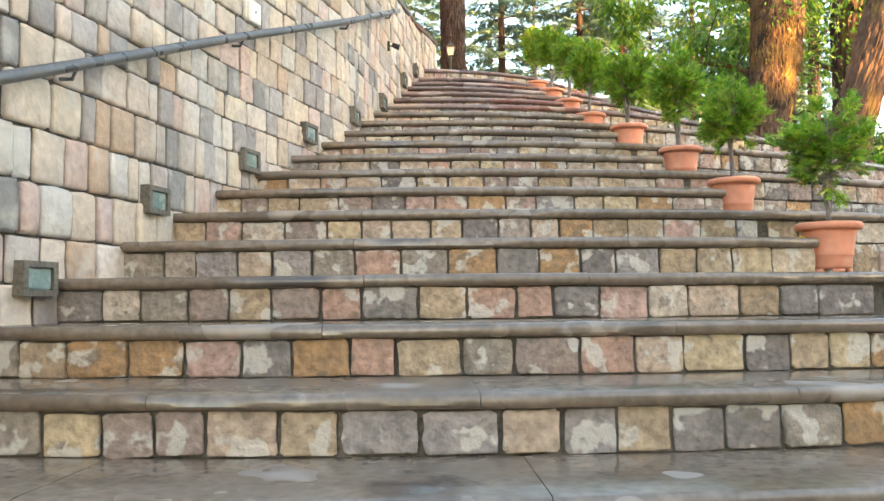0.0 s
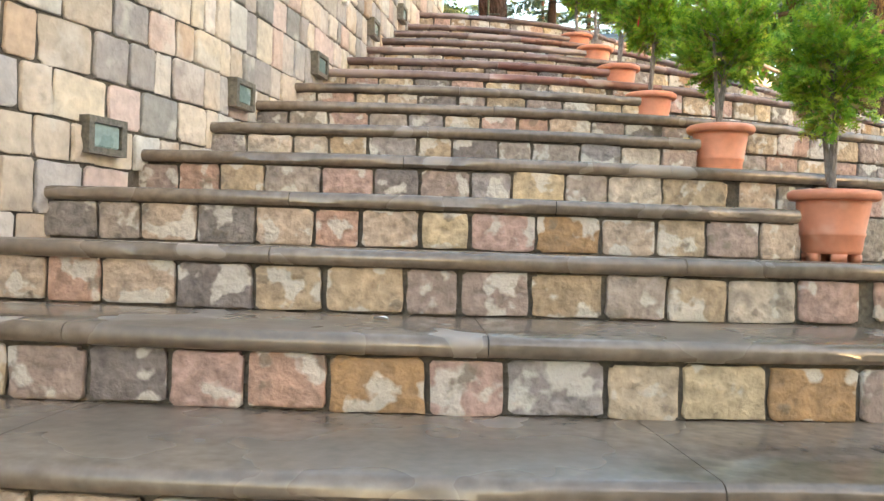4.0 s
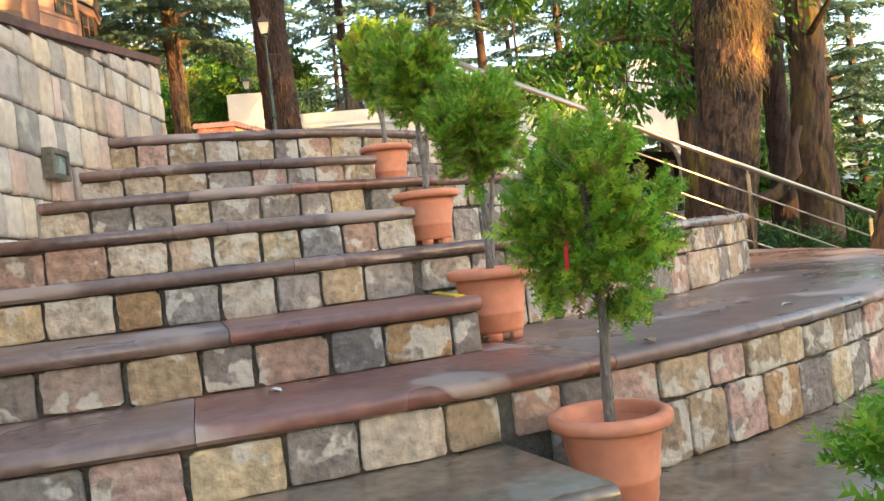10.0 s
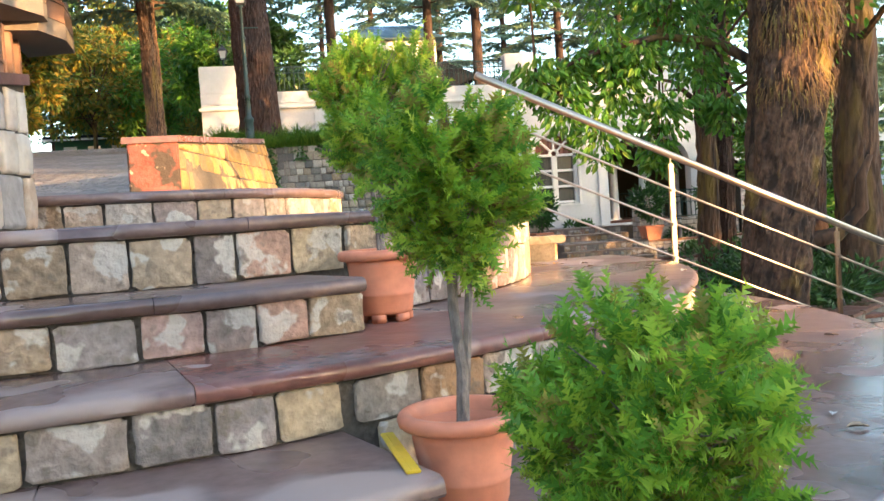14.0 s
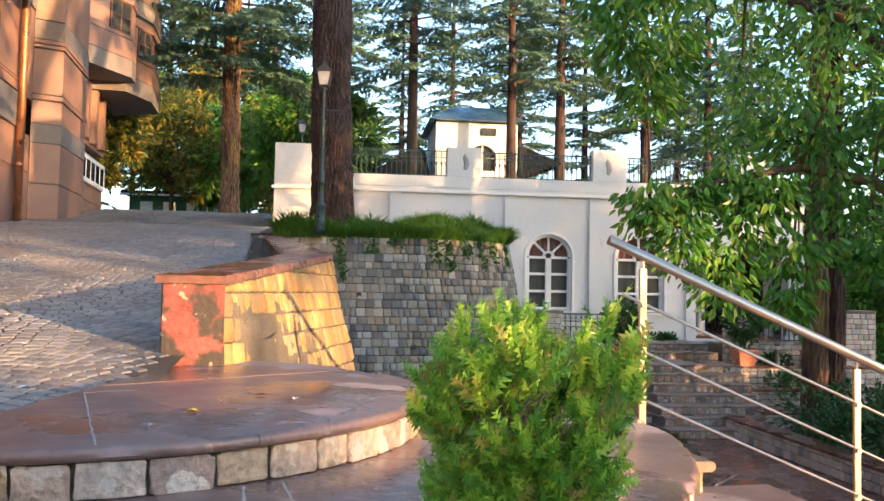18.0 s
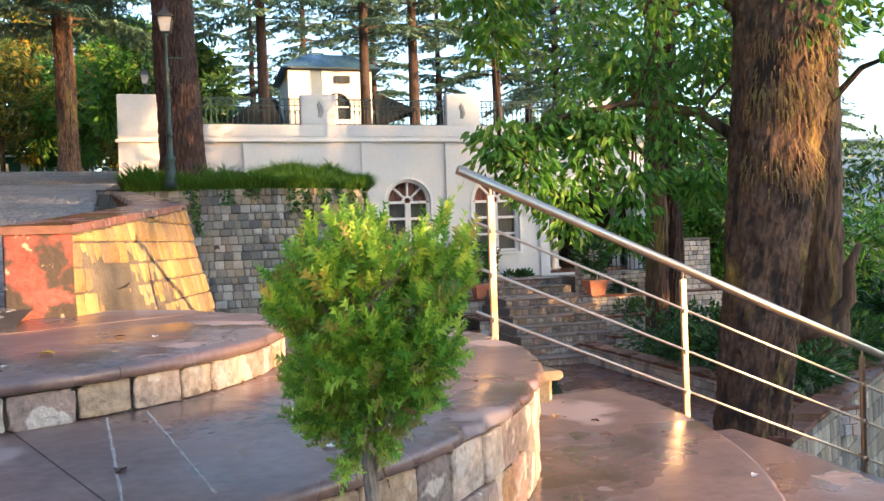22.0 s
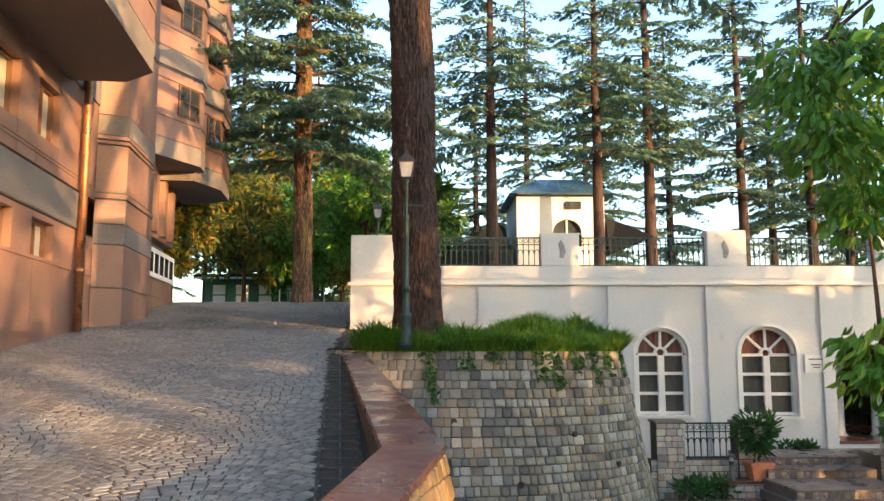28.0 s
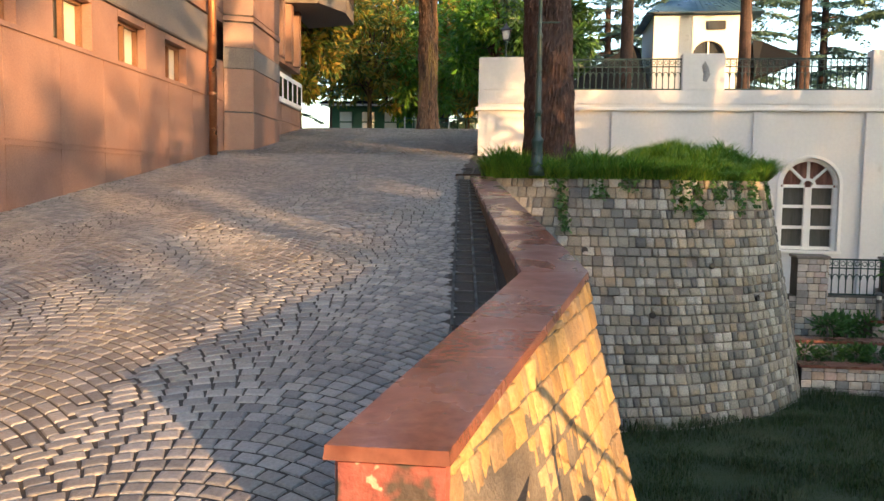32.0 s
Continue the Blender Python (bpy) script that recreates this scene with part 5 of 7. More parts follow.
def thuja_meshes(seed, taper, count, size, wide, loose=1.0, gap=-0.16):
    """A clipped thuja: stem with twigs, and a crown of sprays."""
    q = random.Random(seed)
    rx, rz, zc = 0.22, 0.28, 0.78
    st = Build()
    base = [(0, 0, 0.2), (0.008, 0.004, 0.35), (-0.006, 0.01, 0.5), (0.0, 0.0, 0.75), (0.01, 0, zc + rz * 0.6)]
    st.tube(base, [0.017, 0.015, 0.013, 0.010, 0.004], 8)
    st.tube([(0.012, 0.01, 0.3), (0.03, 0.02, 0.5), (0.05, 0.05, 0.75)], [0.012, 0.01, 0.006], 6)
    tw = Build()
    for _ in range(60):
        z = q.uniform(zc - rz * 0.95, zc + rz * 0.5)
        a = q.uniform(0, 6.28)
        l = rx * q.uniform(0.5, 0.95)
        tw.tube([(0, 0, z), (l * 0.5 * math.cos(a), l * 0.5 * math.sin(a), z + 0.04), (l * math.cos(a), l * math.sin(a), z + q.uniform(0.06, 0.14))], [0.005, 0.0035, 0.0012], 4, False)
    skin = bush_place(rx * 0.82, rz * 0.86, 0.0, seed, taper, loose, gap)
    tufts = []
    for _ in range(min(330, count // 15)):
        p, d = skin(q)
        tufts.append((p, (d + Vector((0, 0, 0.55)) + Vector((q.uniform(-0.5, 0.5), q.uniform(-0.5, 0.5), q.uniform(-0.4, 0.4)))).normalized(), q.uniform(0.7, 1.3)))

    def fan(q):
        p, d, k = tufts[q.randrange(len(tufts))]
        f = Vector((q.gauss(0, 1), q.gauss(0, 1), q.gauss(0, 1))).normalized()
        return p + d * q.uniform(-0.035, 0.03) * k + f * q.uniform(0.0, 0.012), d * 1.35 + f * 0.85
    cr = spray_cards(count, fan, size, seed, wide)
    dry = spray_cards(130, bush_place(rx * 0.62, rz * 0.75, -0.05, seed + 9, taper), 0.05, seed + 50)
    out = []
    for b, nm, mt in ((st, "stem", M_STEM), (tw, "twig_tuft", M_STEM), (cr, "crown", M_THUJA), (dry, "dry_sprays", M_DRYSPRAY)):
        me = b.mesh(nm)
        me.materials.append(mt)
        out.append(me)
    return out


def pot_meshes():
    body = Build().lathe([(0.0, 0.03), (0.098, 0.03), (0.104, 0.045), (0.108, 0.09), (0.111, 0.094), (0.114, 0.105), (0.111, 0.112), (0.126, 0.20), (0.130, 0.235), (0.123, 0.235), (0.118, 0.19), (0.0, 0.19)], 32)
    foot = bevelled(-0.026, 0.072, 0.0, 0.026, 0.1, 0.034, 0.004)
    rim = Build().lathe([(0.122, 0.225), (0.150, 0.226), (0.157, 0.232), (0.160, 0.246), (0.157, 0.256), (0.148, 0.262), (0.132, 0.262), (0.124, 0.252), (0.122, 0.225)], 32)
    soil = Build()
    soil.lathe([(0.12, 0.192), (0.09, 0.20), (0.05, 0.205), (0.0, 0.212)], 18)
    out = []
    for b, m, nm in ((body, M_TERRA, "pot_body"), (rim, M_TERRA, "pot_rim"), (soil, M_SOIL, "soil"), (foot, M_TERRA, "pot_foot")):
        me = b.mesh(nm)
        me.materials.append(m)
        me.polygons.foreach_set("use_smooth", [True] * len(me.polygons))
        out.append(me)
    return out


POT = pot_meshes()
TAPERS = [-0.15, 0.05, 0.1, 0.15, -0.1, 0.25, 0.28, 0.42]
THUJAS = [thuja_meshes(k + 1, tp, 2300 if k == 0 else 3500 if k < 4 else 6000, 0.066 if k < 4 else 0.06, 2, 1.5 if k == 0 else 1.25 if k < 4 else 1.0, 0.12 if k == 0 else -0.05 if k < 4 else -0.16) for k, tp in enumerate(TAPERS)]


def potted_thuja(m, kind, shape):
    t = thing("potted_thuja", "clipped green thuja in a terracotta pot beside the steps", "potted plant", "potted thujas up the steps", m)
    for me in POT[:3]:
        child(me.name.split(".")[0], me, t, Matrix())
    for k in range(6):
        child("pot_foot", POT[3], t, Matrix.Rotation(k * math.pi / 3, 4, "Z"))
    st, tw, cr, dry = THUJAS[kind]
    zc, rx, rz = shape
    child("stem", st, t, Matrix.Translation((0, 0, 0.2)) @ Matrix.Diagonal((1, 1, (zc + rz * 0.6 - 0.2) / 0.75, 1)) @ Matrix.Translation((0, 0, -0.2)))
    tagged(child("twig_tuft", tw, t, Matrix.Translation((0, 0, zc)) @ Matrix.Diagonal((0.8 * rx / 0.22, 0.8 * rx / 0.22, 0.85 * rz / 0.28, 1)) @ Matrix.Translation((0, 0, -0.78))), kind="stuff")
    child("crown", cr, t, Matrix.Translation((0, 0, zc)) @ Matrix.Diagonal((rx / 0.22, rx / 0.22, rz / 0.28, 1)))
    tagged(child("dry_sprays", dry, t, Matrix.Translation((0, 0, zc)) @ Matrix.Diagonal((rx / 0.22, rx / 0.22, rz / 0.28, 1))), "dried brown sprays", kind="stuff")
    return t


SHAPES = [(0.66, 0.235, 0.235), (0.66, 0.20, 0.22), (0.73, 0.205, 0.24), (0.68, 0.22, 0.25), (0.75, 0.20, 0.26), (0.77, 0.172, 0.21), (0.82, 0.21, 0.24), (0.75, 0.185, 0.285)]   # crown centre, half width, half height
POTS = [(2.03, 4.03), (1.92, 5.02), (1.87, 5.95), (1.71, 6.88), (1.60, 8.06), (1.535, 8.98), (1.48, 9.94), (1.425, 10.97)]
for i, n in enumerate(range(3, 19, 2)):
    potted_thuja(pose(*POTS[i], level(n), 0, 0, 57 * i), i, SHAPES[i])

# ---- steel railing ----
rail = thing("steel_railing", "brushed stainless steel railing with three cross bars", "railing")
RP = [(2.69, 13.73), (4.01, 13.84), (5.50, 13.965), (6.95, 14.09)]
RT = [5.21, 4.66, 4.045, 3.44]
RB = [level(18), level(15), level(12), 2.3]
slope = Vector((1.31, 0.11, -0.546))
a = Vector((*RP[0], RT[0] + 0.05)) - slope * 0.15
b_ = Vector((*RP[3], RT[3] + 0.05)) + slope * 0.15
part("handrail", Build().tube([a, b_], 0.028, 16), M_STEEL, rail, smooth=True)
for d in (0.27, 0.53, 0.79):
    part("cross_bar", Build().tube([a + Vector((0.02, 0, -d)) + slope * 0.05, b_ - Vector((0, 0, d))], 0.009, 8), M_STEEL, rail, smooth=True)
for (x, y), zt, zb in zip(RP, RT, RB):
    post = part("post", bevelled(x - 0.02, y - 0.012, zb, x + 0.02, y + 0.012, zt - 0.02, 0.004), M_STEEL, rail)
    part("post_pin", Build().tube([(x, y, zt - 0.03), (x, y, zt + 0.03)], 0.008, 8), M_STEEL, post)
    for d in (0.27, 0.53, 0.79):
        part("bar_holder", Build().tube([(x, y - 0.03, zt + 0.05 - d), (x, y + 0.012, zt + 0.05 - d)], 0.015, 8), M_STEEL, post)
    part("base_flange", Build().tube([(x, y, zb), (x, y, zb + 0.01)], 0.045, 14), M_STEEL, post)

# ---- handrail on the stair wall ----
hr = thing("wall_handrail", "dark grey pipe handrail fixed along the stone wall", "handrail")
pts = []
for k in range(20):
    y = 1.0 + 7.45 * k / 19
    pts.append((wall_x(y) + 0.08, y, 2.14 + 0.4035 * (y - 2.95)))
part("rail_pipe", Build().tube(pts, 0.026, 12), M_PIPE, hr, smooth=True)
for k in (2, 6, 10, 14, 18):
    x, y, z = pts[k]
    part("bracket", Build().tube([(x - 0.1, y, z - 0.06), (x - 0.02, y, z - 0.06), (x, y, z - 0.01)], 0.009, 6), M_PIPE, hr)

# ---- step lights let into the wall ----
def step_light(y, z):
    p, al = wall_frame(y, z)
    m = frame_matrix((p[0] + 0.03, p[1], p[2]), al)
    t = thing("step_light", "recessed step light with a pale green glass lens and tarnished frame", "step light", "step lights in the wall", m)
    b = Build()
    for x0, x1, z0, z1 in ((-0.1, 0.1, 0.045, 0.07), (-0.1, 0.1, -0.07, -0.045), (-0.1, -0.072, -0.045, 0.045), (0.072, 0.1, -0.045, 0.045)):
        b.box(x0, -0.028, z0, x1, 0.05, z1)
    o = part("frame", b, M_BOXF)
    o.parent = t
    o.matrix_parent_inverse = Matrix()
    o = part("lens", bevelled(-0.072, -0.018, -0.045, 0.072, 0.03, 0.045, 0.006), M_LENS)
    o.parent = t
    o.matrix_parent_inverse = Matrix()


for y, z in ((3.2, 1.395), (4.06, 1.81), (5.08, 2.185), (5.90, 2.525), (6.84, 2.86), (7.86, 3.23), (9.08, 3.775), (10.07, 4.17)):
    step_light(y, z)

# ---- trees ----
def trunk_tube(h, r0, r1, seed, lean=(0, 0), sides=14, knots=10):
    q = random.Random(seed)
    pts, rad = [], []
    for k in range(knots + 1):
        f = k / knots
        pts.append((lean[0] * f + q.uniform(-0.04, 0.04) * r0 * 2, lean[1] * f + q.uniform(-0.04, 0.04) * r0 * 2, h * f - 0.3 * (k == 0)))
        rad.append(r0 + (r1 - r0) * f + (0.35 * r0 if k == 0 else 0))
    return Build().tube(pts, rad, sides), pts


def bark_trunk(h, r0, r1, seed, lean=(0, 0), flare=0.35, top=None, sides=72, ring=0.11, lump=0.06, ridge=0.07):
    """A trunk with furrowed bark, root flare and slow bends; it is ringed closely up to `top`, then plainly."""
    b = Build()
    top = top or h
    zs = [-0.3]
    while zs[-1] < h:
        zs.append(zs[-1] + (ring if zs[-1] < top else 0.6))
    o = Vector((seed * 5.1, seed * 2.3, 0))
    for z in zs:
        f = max(0.0, z / h)
        cx = lean[0] * f + 0.10 * r0 * noise.noise(Vector((seed, 0, z * 0.5)))
        cy = lean[1] * f + 0.10 * r0 * noise.noise(Vector((seed, 9, z * 0.5)))
        r = r0 + (r1 - r0) * f + flare * r0 * math.exp(-max(0, z) / 0.5)
        for i in range(sides):
            a = 2 * math.pi * i / sides
            d = Vector((math.cos(a), math.sin(a), 0))
            big = noise.noise(d * 1.3 + Vector((0, 0, z * 0.45)) + o)
            wob = 0.35 * noise.noise(Vector((d.x * 2, d.y * 2, z * 1.5)) - o)
            fur = abs(noise.noise(Vector(((d.x + wob) * 8, (d.y - wob) * 8, z * 2.9)) + o))
            fine = noise.noise(Vector((d.x * 18, d.y * 18, z * 8.0)) + o)
            root = 0.5 * max(0, math.sin(a * 5 + seed)) * math.exp(-max(0, z) / 0.35)
            rr = r * (1 + lump * 2 * big + flare * 0.5 * root) + ridge * (fur - 0.25) + 0.022 * fine
            b.v.append((cx + rr * d.x, cy + rr * d.y, z))
    for k in range(len(zs) - 1):
        for i in range(sides):
            b.f.append((k * sides + i, k * sides + (i + 1) % sides, (k + 1) * sides + (i + 1) % sides, (k + 1) * sides + i))
    return b


def cedar_crown(h, start, spread, seed, layers=20, per=6, dens=1.0):
    """Tiers of level boughs, each a flat plate of side branchlets set with small hanging needle tufts, and sky between the tiers."""
    q = random.Random(seed)
    wood, nd = Build(), Build()
    vs, fs = nd.v, nd.f
    for i in range(layers):
        f = i / (layers - 1)
        z0 = start + (h - start) * f
        reach = spread * (1 - f) ** 0.8 * q.uniform(0.7, 1.15) + 0.35
        turn = q.uniform(0, 6.283)
        for n in range(per):
            a = turn + 6.283 * (n + q.uniform(-0.3, 0.3)) / per
            L = reach * q.uniform(0.45, 1.15)
            z = z0 + q.uniform(-0.3, 0.3)
            c, s = math.cos(a), math.sin(a)
            drop = L * q.uniform(0.06, 0.30)
            pts = [Vector((c * L * t, s * L * t, z + 0.30 * L * t * (1 - t) - drop * t * t)) for t in (0, 0.35, 0.7, 1.0)]
            wood.tube(pts, [0.035 + 0.009 * L, 0.028, 0.017, 0.005], 3, False)
            k = max(3, int(dens * L / 0.135))
            for m in range(k):
                t = 0.16 + 0.84 * (m + q.random()) / k
                j = 0 if t < 0.35 else 1 if t < 0.7 else 2
                lo, hi = ((0, 0.35), (0.35, 0.7), (0.7, 1.0))[j]
                o = pts[j].lerp(pts[j + 1], min(1.0, (t - lo) / (hi - lo)))
                sg = 1 if m % 2 else -1
                wd = (0.30 * L * (1.12 - t) + 0.16) * q.uniform(0.6, 1.2)
                d = Vector((-s * sg + c * 0.75, c * sg + s * 0.75, q.uniform(-0.12, 0.06))).normalized()
                steps = max(2, int(wd / 0.085))
                for e in range(steps):
                    u = (e + q.random()) / steps
                    p = o + d * wd * u + Vector((0, 0, -0.16 * wd * u * u + q.uniform(-0.02, 0.02)))
                    sz = q.uniform(0.14, 0.30)
                    x = (d + Vector((q.uniform(-0.7, 0.7), q.uniform(-0.7, 0.7), q.uniform(-0.5, 0.1)))).normalized()
                    w = x.cross(Vector((q.uniform(-0.3, 0.3), q.uniform(-0.3, 0.3), 1))).normalized()
                    dn = Vector((0, 0, -sz * q.uniform(0.35, 0.8)))
                    n0 = len(vs)
                    vs.extend([tuple(p - w * sz * 0.26), tuple(p + w * sz * 0.26), tuple(p + x * sz), tuple(p + x * sz * 0.5 + w * sz * 0.5 + dn * 0.6), tuple(p + x * sz * 0.4 - w * sz * 0.5 + dn)])
                    fs.extend([(n0, n0 + 1, n0 + 2), (n0, n0 + 1, n0 + 3), (n0, n0 + 1, n0 + 4)])
    return wood, nd


CEDARS = []
for s, (h, st, sp) in enumerate(((21, 2.0, 5.0), (24, 4, 5.6), (19, 1.5, 4.4), (24, 8.6, 4.6))):
    tr, _ = trunk_tube(h, 0.32, 0.04, 50 + s)
    wd, nd = cedar_crown(h, st, sp, 60 + s, 14 if s == 3 else 19, 6, 0.95)
    tr.add(wd.v, wd.f)
    a, b_ = tr.mesh("trunk"), nd.mesh("crown")
    a.materials.append(M_BARK)
    b_.materials.append(M_NEEDLE)
    CEDARS.append((a, b_))


def cedar(x, y, z, kind, scale=1.0, turn=0.0):
    t = thing("cedar_tree", "tall deodar cedar with drooping blue-green boughs", "tree", "cedars", pose(x, y, z, 0, 0, turn) @ Matrix.Scale(scale, 4))
    a, b_ = CEDARS[kind % 4]
    child("trunk", a, t, Matrix())
    child("crown", b_, t, Matrix())


def leafy(name, label, x, y, z, h, r, mat, seed, count=5000, leaf=0.16, trunk=0.14, crown_z=0.6, squash=0.8, lean=(0, 0)):
    t = thing(name, label, "tree", "", pose(x, y, z))
    tr, pts = trunk_tube(h * 0.75, trunk, trunk * 0.3, seed, lean)
    q = random.Random(seed)
    clumps = []
    for _ in range(26):
        a, u = q.uniform(0, 6.28), q.uniform(-0.8, 1)
        c = math.sqrt(1 - min(1, u * u)) * q.uniform(0.4, 1)
        p = Vector((lean[0] * crown_z + r * c * math.cos(a), lean[1] * crown_z + r * c * math.sin(a), h * crown_z + u * h * (1 - crown_z) * squash))
        clumps.append((p, r * q.uniform(0.25, 0.45)))
        k = q.randrange(4, 9)
        s = Vector(pts[k])
        tr.tube([s, s.lerp(p, 0.5) + Vector((0, 0, 0.1 * r)), p], [trunk * 0.35, trunk * 0.2, 0.01], 5, False)

    def place(q):
        c, rad = clumps[q.randrange(len(clumps))]
        d = Vector((q.gauss(0, 1), q.gauss(0, 1), q.gauss(0, 1))).normalized()
        return c + d * rad * q.uniform(0.3, 1.05), d + Vector((0, 0, -0.5))
    for nm, b, m in (("trunk", tr, M_BARKM), ("crown", leaf_cards(count, place, leaf, seed + 1), mat)):
        o = part(nm, b, m)
        o.parent = t
        o.matrix_parent_inverse = Matrix()
    return t


# the dark cedar in the bed, the pale one up the ramp
def big_trunk(name, label, x, y, z, h, r0, r1, mat, lean, seed, crown=None):
    t = thing(name, label, "tree", "", pose(x, y, z))
    o = part("trunk", bark_trunk(h, r0, r1, seed, lean, top=13, ridge=0.07, lump=0.06, sides=90, ring=0.07, flare=0.22), mat)
    o.parent = t
    o.matrix_parent_inverse = Matrix()
    if crown:
        wd, nd = cedar_crown(h, *crown)
        o = tagged(part("bough_mass", wd, mat), kind="stuff")
        o.parent = t
        o.matrix_parent_inverse = Matrix()
        o = part("crown", nd, M_NEEDLE)
        o.parent = t
        o.matrix_parent_inverse = Matrix()
    return t


big_trunk("cedar_tree", "massive dark red-brown cedar trunk in the planted bed", 0.70, 27.0, 6.1, 26, 0.45, 0.22, M_BARK, (-0.6, 0), 3, (9.0, 6.5, 70, 13, 5, 0.8))
big_trunk("cedar_tree", "tall straight grey-brown cedar trunk beside the ramp", -3.6, 42.0, 7.8, 24, 0.36, 0.18, M_BARKM, (-0.3, 0), 4, (5.6, 5.4, 71, 19, 6, 1.15))
old_tree = big_trunk("old_tree", "thick old tree with mossy ridged bark beside the steps", 6.72, 16.95, COURT, 9.2, 0.32, 0.72, M_BARKO, (0.95, -0.3), 5)
big_trunk("pad_tree", "leaning mossy tree trunk rising through the edge of the fan pads", 6.22, 12.75, 2.6, 15, 0.33, 0.22, M_BARKM, (5.0, 0.8), 8, (9.0, 3.0, 77, 10, 5, 1.0))
for i, (x, y, k, s) in enumerate(((-17, 62, 0, 1.1), (-13, 74, 1, 1.2), (-7.5, 76, 2, 1.2), (-4.5, 68, 0, 1.1), (0.5, 74, 1, 1.1), (3.6, 44, 3, 0.9), (7.9, 44.0, 3, 0.85), (12, 62, 0, 1.0), (10.6, 46.0, 3, 0.95), (15.0, 47, 3, 0.9), (19.5, 50, 3, 1.0), (4.5, 66, 2, 1.0), (8.5, 70, 1, 1.1), (17, 64, 0, 1.1), (22, 60, 2, 1.2),
                                   (24.5, 56, 0, 1.1), (29, 64, 1, 1.2), (14, 76, 2, 1.3), (35, 56, 0, 1.2), (-24, 72, 1, 1.3), (31, 46, 2, 1.1), (25, 40, 1, 0.95))):
    cedar(x, y, hill_z(x, y) - 0.3, k, s, 67 * i)

# ---- court stairs up to the white building ----
court = tagged(new("court_stairs"), "brown stone steps with small stone risers up to the white building", "steps", kind="structure")
SMALL = shared_blocks("riser_stone", M_STONE, 6, n=2, rough=0.1, bulge=0.15)
NST = 9
for k in range(NST):
    z = COURT + 0.17 * (k + 1)
    y0 = 24.6 + 0.42 * k + (1.0 if k > 6 else 0) + (0.3 if k > 7 else 0)
    xl, xr = 7.25 + 0.08 * k, 9.35 + 0.1 * k
    part("step_core", Build().box(xl, y0, COURT - 0.1, xr, 30.9, z - 0.04), M_CONC, court)
    part("tread_slab", bevelled(xl, y0 - 0.035, z - 0.04, xr, y0 + 0.43 if k not in (6, 7, 8) else y0 + 1.5, z, 0.012), M_TREADC, court)
    x = xl
    j = 0
    while x < xr - 0.05:
        w = min(0.13 + 0.05 * ((j * 7 + k * 3) % 4) / 4, xr - x)
        child("riser_stone", SMALL[(j + k) % 6], court, frame_matrix((x + w / 2, y0 + 0.004, z - 0.105), (1, 0, 0)) @ Matrix.Diagonal((w - 0.012, 0.02, 0.118, 1)))
        x += w
        j += 1


def stone_box(name, label, x0, y0, x1, y1, z0, z1, cap=0.05, course=0.13, seed=1, faces="fr", category="wall", capmat=None, over=0.03, facing=None):
    """A low masonry wall: core, joined facing stones, red coping."""
    w = tagged(new(name), label, category, kind="structure")
    part("core", Build().box(x0 + 0.012, y0 + 0.012, z0, x1 - 0.012, y1 - 0.012, z1 - cap), M_MORTAR, w)
    q = random.Random(seed)
    b = Build()
    sides = []
    if "f" in faces:
        sides.append(((x0, y0), (x1, y0)))
    if "r" in faces:
        sides.append(((x1, y0), (x1, y1)))
    if "l" in faces:
        sides.append(((x0, y1), (x0, y0)))
    for (ax, ay), (bx, by) in sides:
        L = math.hypot(bx - ax, by - ay)
        d = Vector((bx - ax, by - ay, 0)) / L
        z = z0
        while z < z1 - cap - 0.03:
            h = min(course * q.uniform(0.85, 1.15), z1 - cap - z)
            s = 0.0
            while s < L - 0.02:
                l = min(q.uniform(0.12, 0.24), L - s)
                m = frame_matrix((ax + d.x * (s + l / 2), ay + d.y * (s + l / 2), z + h / 2), d) @ Matrix.Diagonal((max(0.02, l - 0.012), 0.016, max(0.02, h - 0.012), 1))
                fb = bb[q.randrange(6)]
                b.add([tuple(m @ Vector(v)) for v in fb.v], fb.f)
                s += l
            z += h
    part("facing_stones", b, facing or M_WSTONE_I, w, "small squared stones", kind="stuff")
    if cap:
        part("coping", bevelled(x0 - over, y0 - over, z1 - cap, x1 + over, y1 + over, z1, 0.01), capmat or M_REDCAP, w)
    return w


# terraces left of the court stairs
stone_box("wall_planter_1", "low stone planter wall with red coping beside the stairs", 5.2, 26.9, 7.0, 27.25, COURT, 2.86, seed=2)
stone_box("wall_planter_2", "second stone planter ledge with red coping", 5.4, 27.9, 7.6, 28.3, COURT, 3.12, seed=3)
stone_box("wall_planter_3", "stone base below the iron fence", 5.6, 29.2, 7.45, 29.6, 2.8, 3.78, cap=0.0, seed=4)
stone_box("wall_bench", "low red topped plinth at the foot of the stairs", 6.6, 25.6, 7.28, 26.9, COURT, 2.62, seed=5)
stone_box("wall_plinth", "red topped plinth beside the stairs", 7.0, 26.91, 7.6, 28.6, COURT, 3.1, seed=6)
stone_box("wall_plinth_2", "red topped plinth carrying a planter", 7.0, 28.62, 8.0, 29.1, COURT, 3.42, seed=16)
stone_box("wall_pier_1", "square stone gate pier by the iron fence", 5.72, 29.15, 6.32, 29.65, 2.6, 4.60, seed=7, capmat=M_CONC)
stone_box("wall_pier_2", "square stone pier at the head of the stairs", 7.46, 29.15, 8.05, 29.65, 2.6, 4.58, seed=8, capmat=M_CONC)
